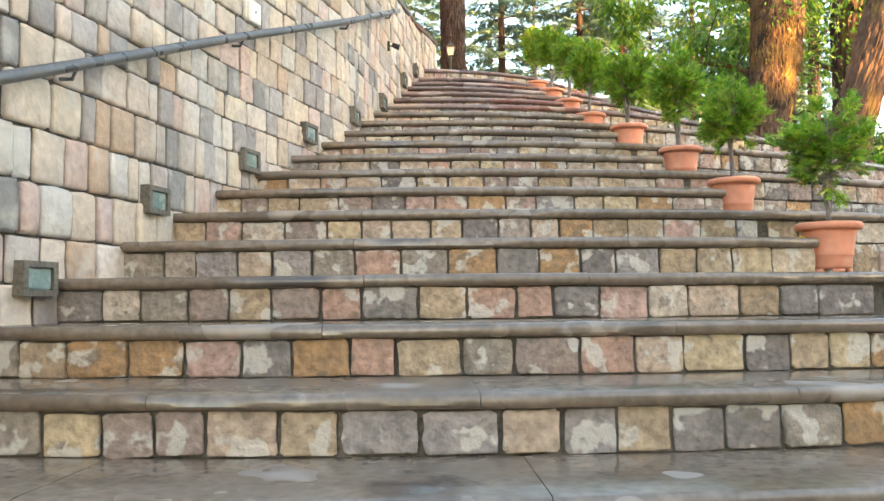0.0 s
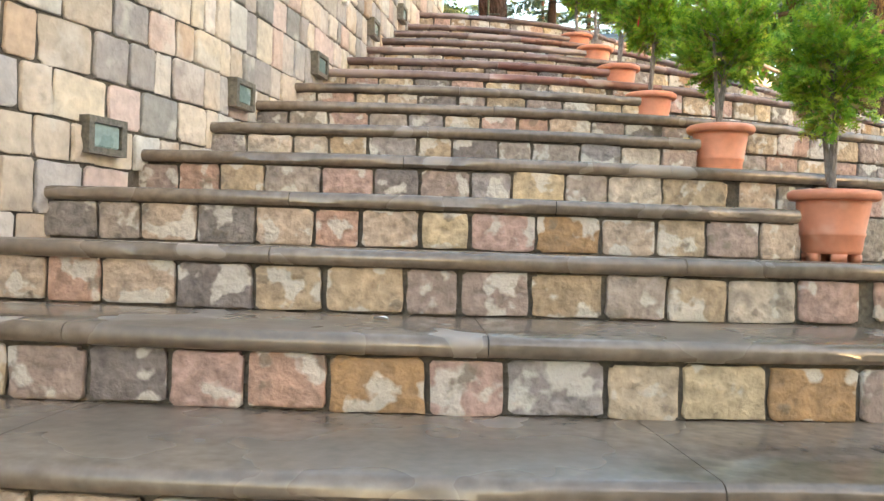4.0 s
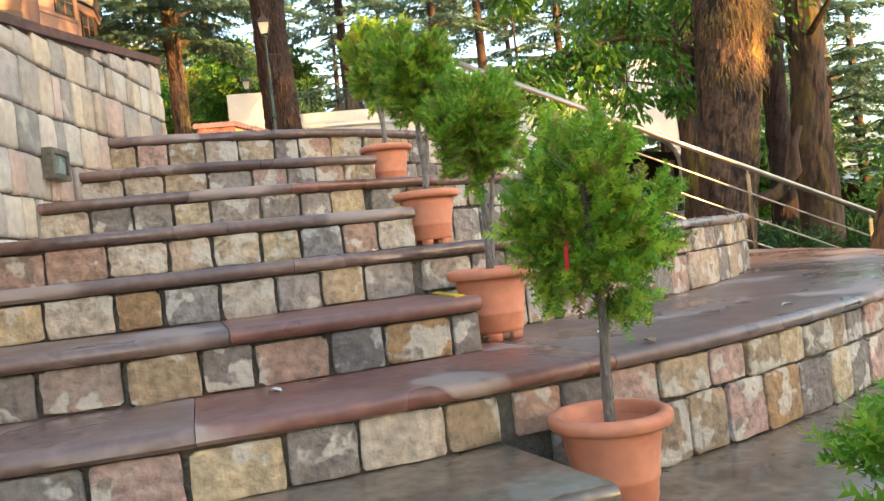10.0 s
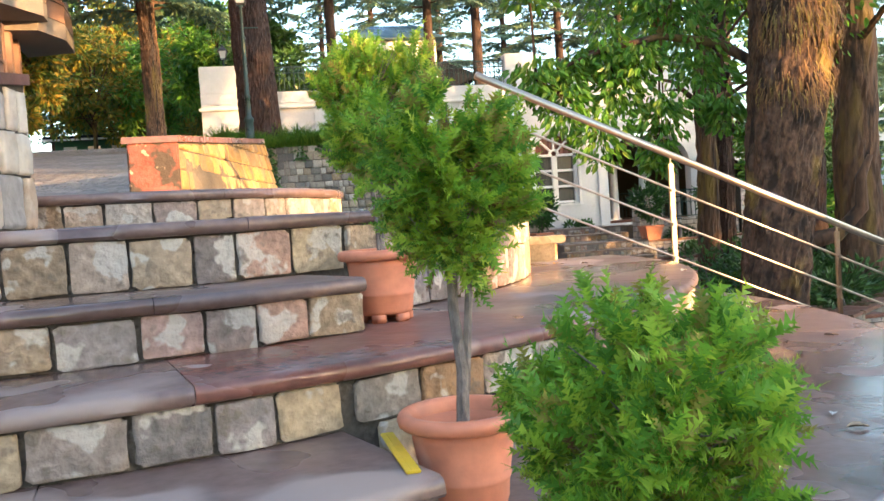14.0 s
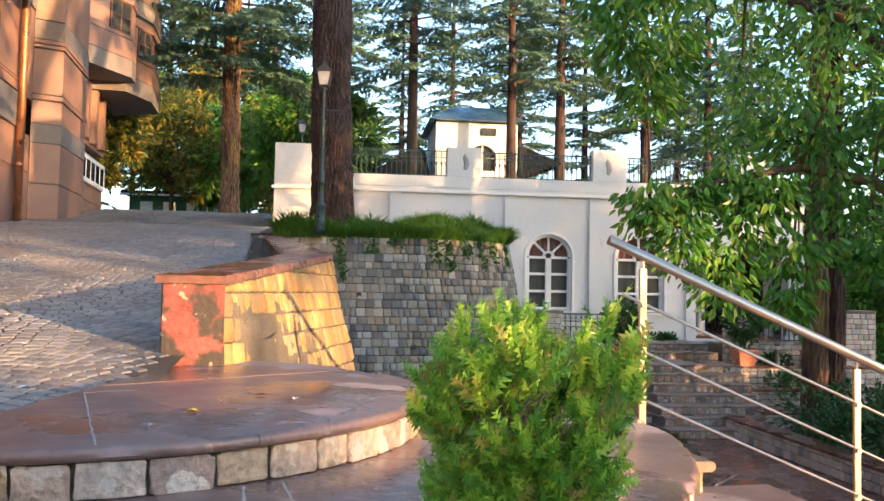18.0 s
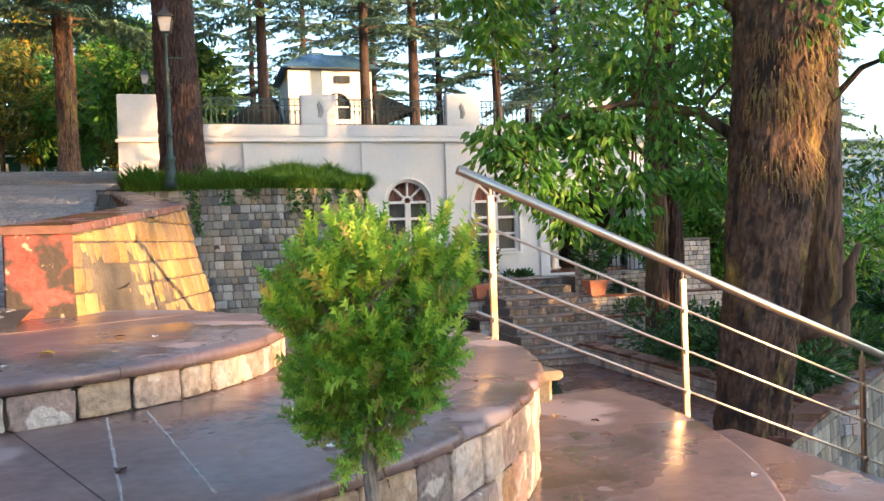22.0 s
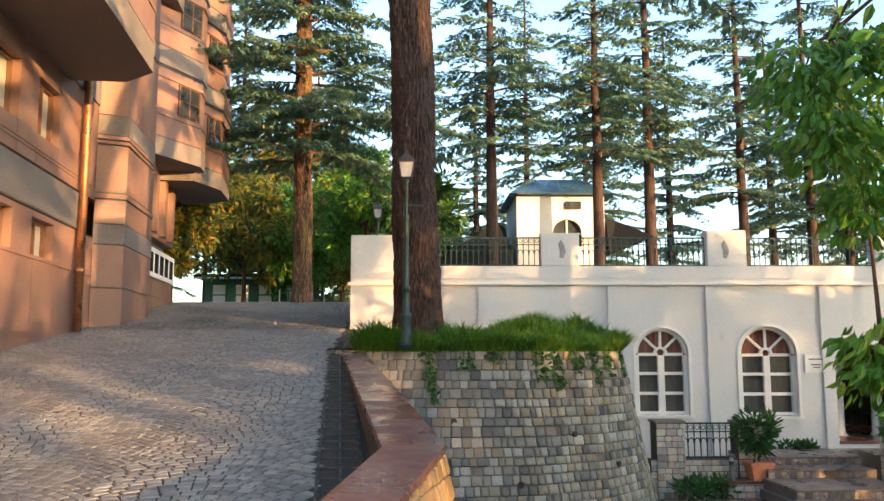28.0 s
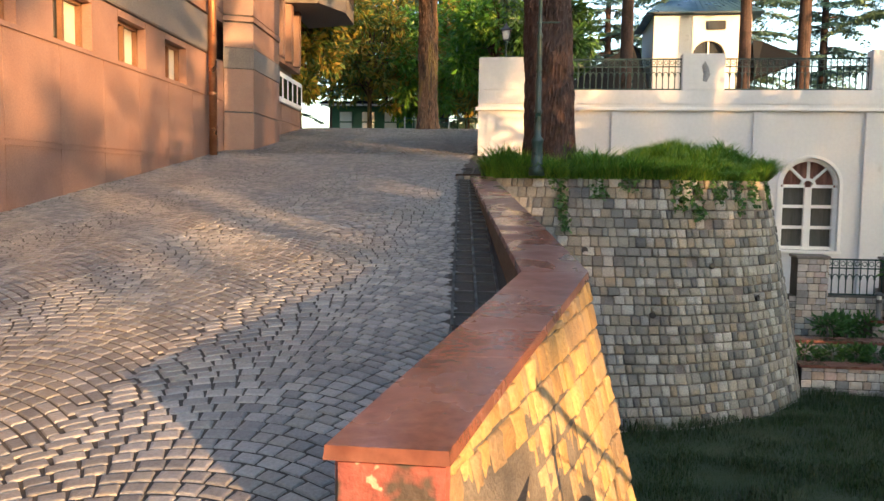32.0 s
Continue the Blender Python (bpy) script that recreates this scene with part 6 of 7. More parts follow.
# right of the stairs
stone_box("wall_pier_3", "square stone pier by the porch fence", 10.3, 28.3, 10.95, 28.8, 2.6, 4.75, seed=9, faces="fl", capmat=M_CONC)
stone_box("wall_fence_base", "stone base below the porch fence", 10.97, 28.4, 13.2, 28.75, 2.6, 3.95, cap=0.0, seed=10, faces="f")
stone_box("wall_pier_4", "square stone pier at the corner of the porch", 13.22, 28.3, 14.0, 28.8, 2.6, 4.75, seed=11, faces="fr", capmat=M_CONC)
stone_box("wall_planter_4", "stone terrace wall with red coping beside the stairs", 9.95, 27.4, 14.2, 27.8, COURT, 3.45, seed=12, faces="fl")
stone_box("wall_planter_5", "stone terrace wall with red coping beside the stairs", 9.75, 26.3, 13.0, 26.7, COURT, 3.05, seed=13, faces="fl")
stone_box("wall_planter_6", "red topped plinth at the foot of the stairs", 9.4, 25.0, 10.6, 25.8, COURT, 2.75, seed=14, faces="fl")
stone_box("wall_bed_edge", "low stone bed edge with red coping along the court", 8.55, 17.7, 8.9, 24.95, COURT, 2.68, seed=15, faces="fl")
for x0, x1, y, z0, z1 in ((6.34, 7.44, 29.42, 3.8, 4.54), (10.97, 13.2, 28.55, 3.97, 4.7)):
    fence = thing("court_fence", "dark green wrought iron fence panel between stone piers", "fence", "iron fences", pose(x0, y, z0))
    w, h = x1 - x0, z1 - z0
    for z, t in ((h - 0.035, 0.035), (0.0, 0.03), (h * 0.72, 0.025)):
        part("rail", bevelled(0, -0.018, z, w, 0.018, z + t, 0.004), M_IRONG, fence).matrix_parent_inverse = Matrix()
    n = max(3, int(w / 0.13))
    for k in range(n + 1):
        part("bar", bevelled(w * k / n - 0.011, -0.011, 0.031, w * k / n + 0.011, 0.011, h - 0.036, 0.003), M_IRONG, fence).matrix_parent_inverse = Matrix()
    for k in range(n):
        xc, hw = w * (k + 0.5) / n, w / n * 0.5
        part("hoop", Build().tube([(xc - hw * math.cos(a) * 0.9, 0, h * 0.42 + hw * 1.6 * math.sin(a)) for a in (0, 0.5, 1.05, 1.57, 2.09, 2.64, 3.14)], 0.012, 5, False), M_IRONG, fence).matrix_parent_inverse = Matrix()
        part("ring", Build().tube([(xc + 0.045 * math.cos(a), 0, h * 0.86 + 0.045 * math.sin(a)) for a in (0, 0.79, 1.57, 2.36, 3.14, 3.93, 4.71, 5.5, 6.28)], 0.009, 4, False), M_IRONG, fence).matrix_parent_inverse = Matrix()
porch_floor = Build().box(8.1, 29.7, 3.0, 14.0, 30.98, 3.80)
tagged(part("floor_porch", porch_floor, M_SLAB), "brown stone landing before the porch", "landing", kind="structure")
# red edge strip of the lawn with stones below
stone_box("wall_lawn_edge", "low stone edge with wide red coping round the lawn", 0, 0, 2.6, 0.28, 0, 0.24, seed=21).matrix_basis = pose(5.35, 19.75, COURT - 0.16, 0, 0, 46)
# grey wall with red coping right of the tree
gw = stone_box("wall_garden", "grey stone garden wall with red coping above the slope", 0, 0, 8.6, 0.34, -1.3, 2.75, seed=22, course=0.24, facing=M_BAST)
gw.matrix_basis = pose(6.86, 16.42, 0, 0, 0, 36.2)


def bollard(x, y, z):
    t = thing("garden_bollard", "short grey bollard light in the garden bed", "bollard light", "bollard lights", pose(x, y, z))
    for nm, b, m in (("body", Build().lathe([(0, 0), (0.07, 0), (0.07, 0.02), (0.05, 0.03), (0.05, 0.36), (0.055, 0.37), (0.055, 0.39), (0.0, 0.39)], 16), M_PIPE),
                     ("lens", Build().lathe([(0.045, 0.392), (0.045, 0.47), (0.0, 0.47)], 16), M_LAMPG),
                     ("cap", Build().lathe([(0.0, 0.472), (0.075, 0.472), (0.078, 0.50), (0.05, 0.53), (0.0, 0.54)], 16), M_PIPE)):
        o = part(nm, b, m, smooth=True)
        o.parent = t
        o.matrix_parent_inverse = Matrix()


for x, y, z in ((7.15, 28.75, 3.42), (10.9, 27.3, 3.45), (3.2, 19.9, COURT + 0.06), (2.35, 18.5, COURT + 0.06), (10.2, 24.0, COURT)):
    bollard(x, y, z)


def square_planter(x, y, z, seed):
    t = thing("court_planter", "terracotta planter with a leafy green shrub on the court stairs", "potted plant", "court planters", pose(x, y, z))
    body = Build()
    for (r0, z0, r1, z1) in ((0.17, 0.0, 0.23, 0.30), (0.25, 0.30, 0.25, 0.36)):
        body.add([(-r0, -r0, z0), (r0, -r0, z0), (r0, r0, z0), (-r0, r0, z0), (-r1, -r1, z1), (r1, -r1, z1), (r1, r1, z1), (-r1, r1, z1)], [(0, 3, 2, 1), (4, 5, 6, 7), (0, 1, 5, 4), (1, 2, 6, 5), (2, 3, 7, 6), (3, 0, 4, 7)])
    crown = leaf_cards(900, bush_place(0.38, 0.42, 0.95, seed=seed), 0.14, seed, aspect=0.35)
    stem = Build().tube([(0, 0, 0.3), (0.02, 0, 0.6), (0, 0.02, 1.0)], [0.025, 0.02, 0.01], 6)
    for nm, b, m in (("planter_body", body, M_TERRA), ("stem", stem, M_STEM), ("crown", crown, M_DLEAF)):
        o = part(nm, b, m)
        o.parent = t
        o.matrix_parent_inverse = Matrix()


for i, (x, y, z) in enumerate(((7.75, 28.85, 3.42), (10.25, 27.6, 3.45), (9.75, 25.3, 2.75), (12.0, 27.6, 3.45))):
    if i != 2:
        square_planter(x, y, z, 30 + i)


# ---- lamp posts ----
def lamp_post(x, y, z, h, label):
    t = thing("street_lamp", label, "street lamp", "street lamps", pose(x, y, z))
    s = h / 3.4
    post = Build().lathe([(0, 0), (0.13, 0), (0.13, 0.12), (0.10, 0.16), (0.085, 0.5), (0.10, 0.54), (0.10, 0.58), (0.06, 0.64), (0.055, 1.0), (0.07, 1.03), (0.05, 1.08), (0.04, 2.2), (0.055, 2.24), (0.03, 2.3), (0.028, 2.85), (0.06, 2.9), (0.0, 2.92)], 14)
    bar = Build().tube([(-0.05, 0, 2.45), (0.32, 0, 2.45)], 0.014, 8)
    glass = Build()
    glass.add([(-0.08, -0.08, 2.93), (0.08, -0.08, 2.93), (0.08, 0.08, 2.93), (-0.08, 0.08, 2.93), (-0.13, -0.13, 3.2), (0.13, -0.13, 3.2), (0.13, 0.13, 3.2), (-0.13, 0.13, 3.2)], [(0, 3, 2, 1), (0, 1, 5, 4), (1, 2, 6, 5), (2, 3, 7, 6), (3, 0, 4, 7)])
    cap = Build().add([(-0.17, -0.17, 3.2), (0.17, -0.17, 3.2), (0.17, 0.17, 3.2), (-0.17, 0.17, 3.2), (-0.05, -0.05, 3.34), (0.05, -0.05, 3.34), (0.05, 0.05, 3.34), (-0.05, 0.05, 3.34), (0, 0, 3.46)],
                      [(0, 3, 2, 1), (0, 1, 5, 4), (1, 2, 6, 5), (2, 3, 7, 6), (3, 0, 4, 7), (4, 5, 8), (5, 6, 8), (6, 7, 8), (7, 4, 8)])
    fr = Build()
    for sx, sy in ((-1, -1), (1, -1), (1, 1), (-1, 1)):
        fr.tube([(0.083 * sx, 0.083 * sy, 2.92), (0.134 * sx, 0.134 * sy, 3.2)], 0.011, 6)
    for u in range(4):
        a, e = ((-1, -1), (1, -1), (1, 1), (-1, 1))[u], ((1, -1), (1, 1), (-1, 1), (-1, -1))[u]
        fr.tube([(0.083 * a[0], 0.083 * a[1], 2.935), (0.083 * e[0], 0.083 * e[1], 2.935)], 0.01, 6)
    o = part("lantern_frame", fr, M_IRON)
    o.parent = t
    o.matrix_parent_inverse = Matrix.Scale(s, 4)
    for nm, b, m, sm in (("post", post, M_IRONG, True), ("ladder_bar", bar, M_IRONG, False), ("lantern_glass", glass, M_LAMPG, False), ("lantern_cap", cap, M_IRON, False)):
        o = part(nm, b, m, smooth=sm)
        o.parent = t
        o.matrix_parent_inverse = Matrix.Scale(s, 4)


lamp_post(0.50, 25.75, 6.10, 3.45, "green cast iron lamp post with a frosted lantern in the bed")
lamp_post(-0.58, 37.0, 7.3, 3.4, "green cast iron lamp post with a frosted lantern up the ramp")

# ---- grass on the bed, trailing plants, lawn ----
def grass(name, label, place, count, size, seed, mat=M_GRASS, spread=0.6, width=0.06):
    q = random.Random(seed)
    b = Build()
    for _ in range(count):
        p = Vector(place(q))
        s = size * q.uniform(0.4, 1.25) * (0.75 + 0.7 * noise.noise(p * 1.6))
        a = q.uniform(0, 6.28)
        d = Vector((math.cos(a) * spread * q.random(), math.sin(a) * spread * q.random(), 1)).normalized()
        w = Vector((math.cos(a + 1.57), math.sin(a + 1.57), 0)) * s * width
        m = p + d * s * 0.55
        e = p + d * s + Vector((math.cos(a), math.sin(a), -0.3)) * s * 0.35
        k = len(b.v)
        b.v.extend([tuple(p - w), tuple(p + w), tuple(m + w * 0.8), tuple(m - w * 0.8), tuple(e)])
        b.f.extend([(k, k + 1, k + 2, k + 3), (k + 3, k + 2, k + 4)])
    return tagged(part(name, b, mat), label, "grass", kind="stuff")


def on_bed(q):
    s = q.uniform(0.75, 6.8)
    inn = q.random() ** 1.6 * 2.6
    p = bast_pt(s, 0)
    c = Vector((2.0, 28.6, 6.08))
    d = (c - p).normalized()
    p = p + d * inn
    return p.x, p.y, 6.06 + 0.42 * max(0.0, min(1.0, inn * 1.3)) * max(0.0, 0.45 + noise.noise(p * 0.8))


grass("bed_grass", "bright green grass and low plants on the bastion bed", on_bed, 34000, 0.42, 5, width=0.022)


def bed_edge(q):
    s = q.uniform(0.9, 6.6)
    p = bast_pt(s, 0)
    return p.x, p.y - 0.05, 6.05 + 0.05 * q.random()


grass("bed_edge_grass", "leafy plants spilling over the bastion edge", bed_edge, 9000, 0.42, 6, spread=1.3, width=0.028)
vine = Build()
q = random.Random(9)
for s, ln in ((1.9, 0.9), (2.35, 0.35), (3.3, 0.55), (3.55, 0.7), (3.9, 0.4), (4.3, 0.6), (4.7, 0.45), (2.7, 0.25), (5.2, 0.5)):
    for _ in range(int(160 * ln)):
        w = q.random() * ln / 4.1
        p = bast_pt(s + q.uniform(-0.10, 0.10) * (1 - w * 2), w) + Vector((0, -0.05, 0))
        d = Vector((q.uniform(-1, 1), q.uniform(-1, -0.1), q.uniform(-1, 0.3))).normalized() * 0.09
        wv = Vector((q.uniform(-1, 1), 0, q.uniform(-1, 1))).normalized() * 0.03
        k = len(vine.v)
        vine.v.extend([tuple(p), tuple(p + d * 0.5 + wv), tuple(p + d), tuple(p + d * 0.5 - wv)])
        vine.f.append((k, k + 1, k + 2, k + 3))
tagged(part("trailing_vine", vine, M_DLEAF), "thin trailing vines on the bastion stones", "vine", kind="stuff")


def in_poly(x, y, poly):
    c = False
    for (x0, y0), (x1, y1) in zip(poly, poly[1:] + poly[:1]):
        if (y0 > y) != (y1 > y) and x < (x1 - x0) * (y - y0) / (y1 - y0) + x0:
            c = not c
    return c


def on_lawn(q):
    while True:
        x, y = q.uniform(1.4, 7.4), q.uniform(18, 27.6)
        if in_poly(x, y, lawn_poly):
            return x, y, COURT + 0.04 + 0.10 * max(0.0, 0.3 + noise.noise(Vector((x * 0.8, y * 0.8, 0))))


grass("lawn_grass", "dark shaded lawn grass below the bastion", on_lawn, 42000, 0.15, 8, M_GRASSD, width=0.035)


def shrub_mass(name, label, clumps, count, size, seed, mat=M_DLEAF, aspect=0.5):
    t = thing(name, label, "shrub")

    def place(q):
        (x, y, z), r = clumps[q.randrange(len(clumps))]
        d = Vector((q.gauss(0, 1), q.gauss(0, 1), q.gauss(0, 1))).normalized()
        return Vector((x, y, z)) + Vector((d.x * r, d.y * r, d.z * r * 0.75)) * q.uniform(0.4, 1.05), d
    o = part("foliage", leaf_cards(count, place, size, seed, aspect=aspect), mat, t)
    st = Build()
    for (x, y, z), r in clumps:
        st.tube([(x, y, max(z - 1.6, -1.3)), (x + 0.1 * r, y, z - 0.4 * r), (x, y, z)], [0.05, 0.03, 0.01], 5)
    part("stem_mass", st, M_STEM, t, kind="stuff")
    return t


q = random.Random(23)
shrub_mass("garden_shrub", "dense dark green shrubs in the bed behind the old tree", [((q.uniform(9.4, 12.6), q.uniform(20.6, 24.2), COURT + q.uniform(0.2, 0.9)), q.uniform(0.35, 0.7)) for _ in range(34)], 7000, 0.15, 3)
shrub_mass("garden_shrub", "dense dark green shrubs beside the garden wall", [((8.9 + 6.0 * f + q.uniform(-0.2, 0.5), 18.6 + 4.4 * f + q.uniform(0.0, 1.0), COURT + q.uniform(0.2, 0.75)), q.uniform(0.3, 0.55)) for f in [k / 30 for k in range(30)]], 7000, 0.13, 4)
shrub_mass("bed_plants", "low leafy plants in the stair planters", [((q.uniform(5.6, 7.0), 28.7 + q.uniform(-0.2, 0.25), 3.3), 0.28) for _ in range(6)] + [((q.uniform(5.4, 6.7), 27.55, 2.95), 0.2) for _ in range(5)] + [((q.uniform(10.6, 13), 27.1, 3.1), 0.3) for _ in range(6)] + [((q.uniform(11, 14), 28.1, 3.5), 0.25) for _ in range(6)] + [((q.uniform(8.8, 10.0), 30.7, 3.86), 0.15) for _ in range(5)], 2600, 0.12, 5)

# ---- the old tree's limbs and hanging leaves ----
old = old_tree
BACK = Matrix.Translation((-6.72, -16.95, -COURT))
q = random.Random(31)
clumps = [((4.2, 19.0, 5.85), 0.42), ((4.55, 18.8, 5.45), 0.5), ((4.9, 18.6, 5.0), 0.5), ((5.2, 18.8, 5.7), 0.55), ((5.7, 18.5, 5.3), 0.55), ((5.1, 19.0, 6.2), 0.42), ((6.2, 18.4, 5.9), 0.55), ((6.0, 18.6, 6.5), 0.6), ((5.6, 18.4, 4.7), 0.3),
          ((6.4, 18.0, 5.3), 0.35), ((5.7, 18.8, 6.9), 0.5), ((6.6, 18.3, 7.0), 0.6), ((4.7, 19.2, 6.0), 0.4), ((5.4, 18.4, 6.05), 0.4)]
clumps = [((7.62 - (7.3 - x) * 1.08, 17.75 + 0.35 * (y - 18.6), 5.32 + (z - 5.1) * 0.88), r * 0.82) for (x, y, z), r in clumps]
clumps += [((4.0, 17.9, 7.75), 0.42), ((4.3, 18.0, 7.25), 0.42), ((3.9, 18.1, 8.3), 0.42), ((4.45, 18.2, 8.5), 0.4), ((4.65, 18.2, 7.8), 0.4)]
for _ in range(105):
    x = q.uniform(3.6, 10.5)
    y = q.uniform(15.5, 21.0)
    if x > 1.65 + 0.46 * (y - 11.77):
        clumps.append(((x, y, q.uniform(7.1, 10.5) - 0.1 * (x - 6)), q.uniform(0.45, 0.8)))


def hang(q):
    i = q.randrange(19) if q.random() < 0.44 else q.randrange(19, len(clumps))
    (x, y, z), r = clumps[i]
    d = Vector((q.gauss(0, 1), q.gauss(0, 1), q.gauss(0, 1))).normalized()
    return Vector((x, y, z)) + d * r * q.uniform(0.25, 1.0), Vector((d.x, d.y, -1.1))


part("leaves", leaf_cards(11000, hang, 0.135, 33, aspect=0.5), M_LEAF, old, "broad glossy green leaves").matrix_parent_inverse = BACK
BOUGH_PATHS = [[(7.1, 17.1, 5.8), (6.6, 17.5, 6.3), (5.9, 17.7, 6.45), (5.1, 17.8, 6.3), (4.3, 17.9, 6.0)], [(7.75, 17.9, 7.4), (6.9, 18.3, 8.3), (5.8, 18.7, 8.8), (4.6, 19.0, 9.0)],
         [(7.9, 18.0, 8.2), (8.6, 18.6, 9.0), (9.4, 19.3, 9.4), (10.2, 20.0, 9.5)], [(7.8, 17.9, 7.8), (7.6, 17.0, 8.7), (7.3, 16.2, 9.2)], [(7.8, 18.0, 8.0), (7.2, 19.2, 8.9), (6.4, 20.6, 9.4)]]
lb = Build()
for i, l in enumerate(BOUGH_PATHS):
    part("limb", Build().tube(l, [0.075, 0.06, 0.045, 0.03, 0.012][:len(l)], 8), M_BARKM, old, smooth=True).matrix_parent_inverse = BACK
for i, ((x, y, z), r) in enumerate(clumps):
    p = Vector((x, y, z))
    s = min((Vector(v) for l in BOUGH_PATHS for v in l[1:]), key=lambda v: (v - p).length)
    if (s - p).length < 1.5:
        lb.tube([s, s.lerp(p, 0.5) + Vector((0, 0, 0.12)), p], [0.022, 0.015, 0.005], 5, False)
tw = part("twig_tuft", lb, M_BARKM, old)
tw.matrix_parent_inverse = BACK
tagged(tw, kind="stuff")
# shaggy fringe of dead fibre and moss hanging round the upper trunk
fr = Build()
qf = random.Random(91)
for _ in range(1700):
    a = qf.uniform(-2.9, 0.6)
    zf = qf.choice((3.95, 4.1, 3.3, 4.6)) + qf.gauss(0, 0.13)
    f = zf / 9.2
    rr = 0.32 + 0.40 * f + qf.uniform(-0.01, 0.05)
    p = Vector((0.95 * f + rr * math.cos(a), -0.3 * f + rr * math.sin(a), zf))
    d = Vector((math.cos(a), math.sin(a), 0))
    w = Vector((-d.y, d.x, 0)) * qf.uniform(0.003, 0.009)
    ln_ = qf.uniform(0.08, 0.26)
    tip = p + d * qf.uniform(0.01, 0.06) + w * qf.uniform(-2, 2) - Vector((0, 0, ln_))
    mid = p + d * 0.045 - Vector((0, 0, ln_ * 0.4))
    n0 = len(fr.v)
    fr.v.extend([tuple(p - w), tuple(p + w), tuple(mid + w), tuple(mid - w), tuple(tip)])
    fr.f.extend([(n0, n0 + 1, n0 + 2, n0 + 3), (n0 + 3, n0 + 2, n0 + 4)])
part("moss_fringe", fr, M_FRINGE, old_tree, "shaggy brown fringe of moss", kind="stuff").matrix_parent_inverse = Matrix()

stub = Build().tube([(7.0, 16.8, 3.75), (7.45, 16.6, 3.85), (7.72, 16.5, 4.15), (7.68, 16.45, 4.5), (7.78, 16.4, 4.75)], [0.12, 0.09, 0.075, 0.06, 0.03], 10)
for l, rr in ((((8.5, 18.3, 11.2), (9.0, 18.6, 13.0), (9.8, 19.0, 16.5)), (0.42, 0.36, 0.2)), (((8.35, 18.2, 11.2), (7.9, 18.6, 12.6), (7.0, 19.2, 15.5)), (0.36, 0.26, 0.12))):
    part("limb", Build().tube([Vector(v) for v in l], list(rr), 20), M_BARKM, old, smooth=True).matrix_parent_inverse = BACK
part("broken_limb", stub, M_BARKM, old, smooth=True).matrix_parent_inverse = BACK

# second trunks and the woods on the falling slope to the right
for i, (x, y, h, r0, lean) in enumerate(((10.45, 20.1, 16, 0.38, (0.5, 0.4)), (11.4, 22.7, 17, 0.29, (0.3, 0.2)), (10.4, 25.0, 15, 0.25, (0.3, 0)), (11.2, 25.6, 16, 0.22, (0.1, 0)), (14.6, 31.5, 17, 0.30, (0.4, 0)), (18.5, 23.0, 17, 0.3, (0.5, 0)))):
    t = thing("dark_tree", "dark bare lower trunk of a woodland tree", "tree", "woodland trees", pose(x, y, COURT - 0.4 if x < 13 else 1.2))
    _, pts = trunk_tube(h, r0, r0 * 0.5, 200 + i, lean)
    b = bark_trunk(h, r0, r0 * 0.5, 200 + i, lean, top=9, sides=32, ring=0.2)
    qq = random.Random(i + 5)
    for _ in range(9):
        k = qq.randrange(3, 9)
        s = Vector(pts[k])
        a = qq.uniform(0, 6.28)
        e = s + Vector((math.cos(a) * 2.2, math.sin(a) * 2.2, qq.uniform(0.2, 1.2)))
        b.tube([s, s.lerp(e, 0.5) + Vector((0, 0, 0.25)), e], [0.07, 0.045, 0.01], 5, False)
    o = part("trunk", b, M_BARK if i % 2 else M_BARKM)
    o.parent = t
    o.matrix_parent_inverse = Matrix()

    def place(q, pts=pts, h=h):
        k = q.randrange(4, 10)
        s = Vector(pts[k])
        a = q.uniform(0, 6.28)
        l = q.uniform(0.3, 1.0) * (3.0 - 0.22 * k)
        return s + Vector((math.cos(a) * l, math.sin(a) * l, q.uniform(-0.3, 0.9))), Vector((math.cos(a), math.sin(a), -0.3))
    o = part("crown", leaf_cards(1500, place, 0.22, 300 + i, aspect=0.42), M_LEAF if i % 3 else M_DLEAF)
    o.parent = t
    o.matrix_parent_inverse = Matrix()

# long bare limbs of the dark tree, reaching out over the slope
limbs = thing("bent_tree", "dark tree with long bare crooked limbs over the slope", "tree", at=pose(12.6, 20.4, 0.6))
for i, l in enumerate((((0, 0, -1.6), (0.1, 0.1, 2.6), (0.35, 0.2, 4.6), (0.3, 0.3, 7.5), (0.6, 0.3, 11.0)), ((0.2, 0.15, 3.4), (1.2, 0.2, 4.0), (2.2, 0.3, 5.0), (3.4, 0.5, 5.3), (4.8, 0.7, 6.1)), ((0.35, 0.2, 4.8), (1.3, 0.1, 5.9), (2.6, 0.2, 6.3), (4.2, 0.4, 7.6)),
                       ((0.3, 0.25, 6.2), (1.1, 0.4, 7.4), (2.3, 0.6, 7.9), (3.6, 0.6, 9.3)), ((1.2, 0.2, 4.0), (2.0, 0.0, 4.1), (3.0, -0.1, 4.6), (4.4, -0.1, 4.4)))):
    r = 0.24 if i == 0 else 0.11
    o = part("trunk" if i == 0 else "limb", Build().tube(l, [r * (1 - 0.8 * k / (len(l) - 1)) for k in range(len(l))], 10), M_BARKM, smooth=True)
    o.parent = limbs
    o.matrix_parent_inverse = Matrix()


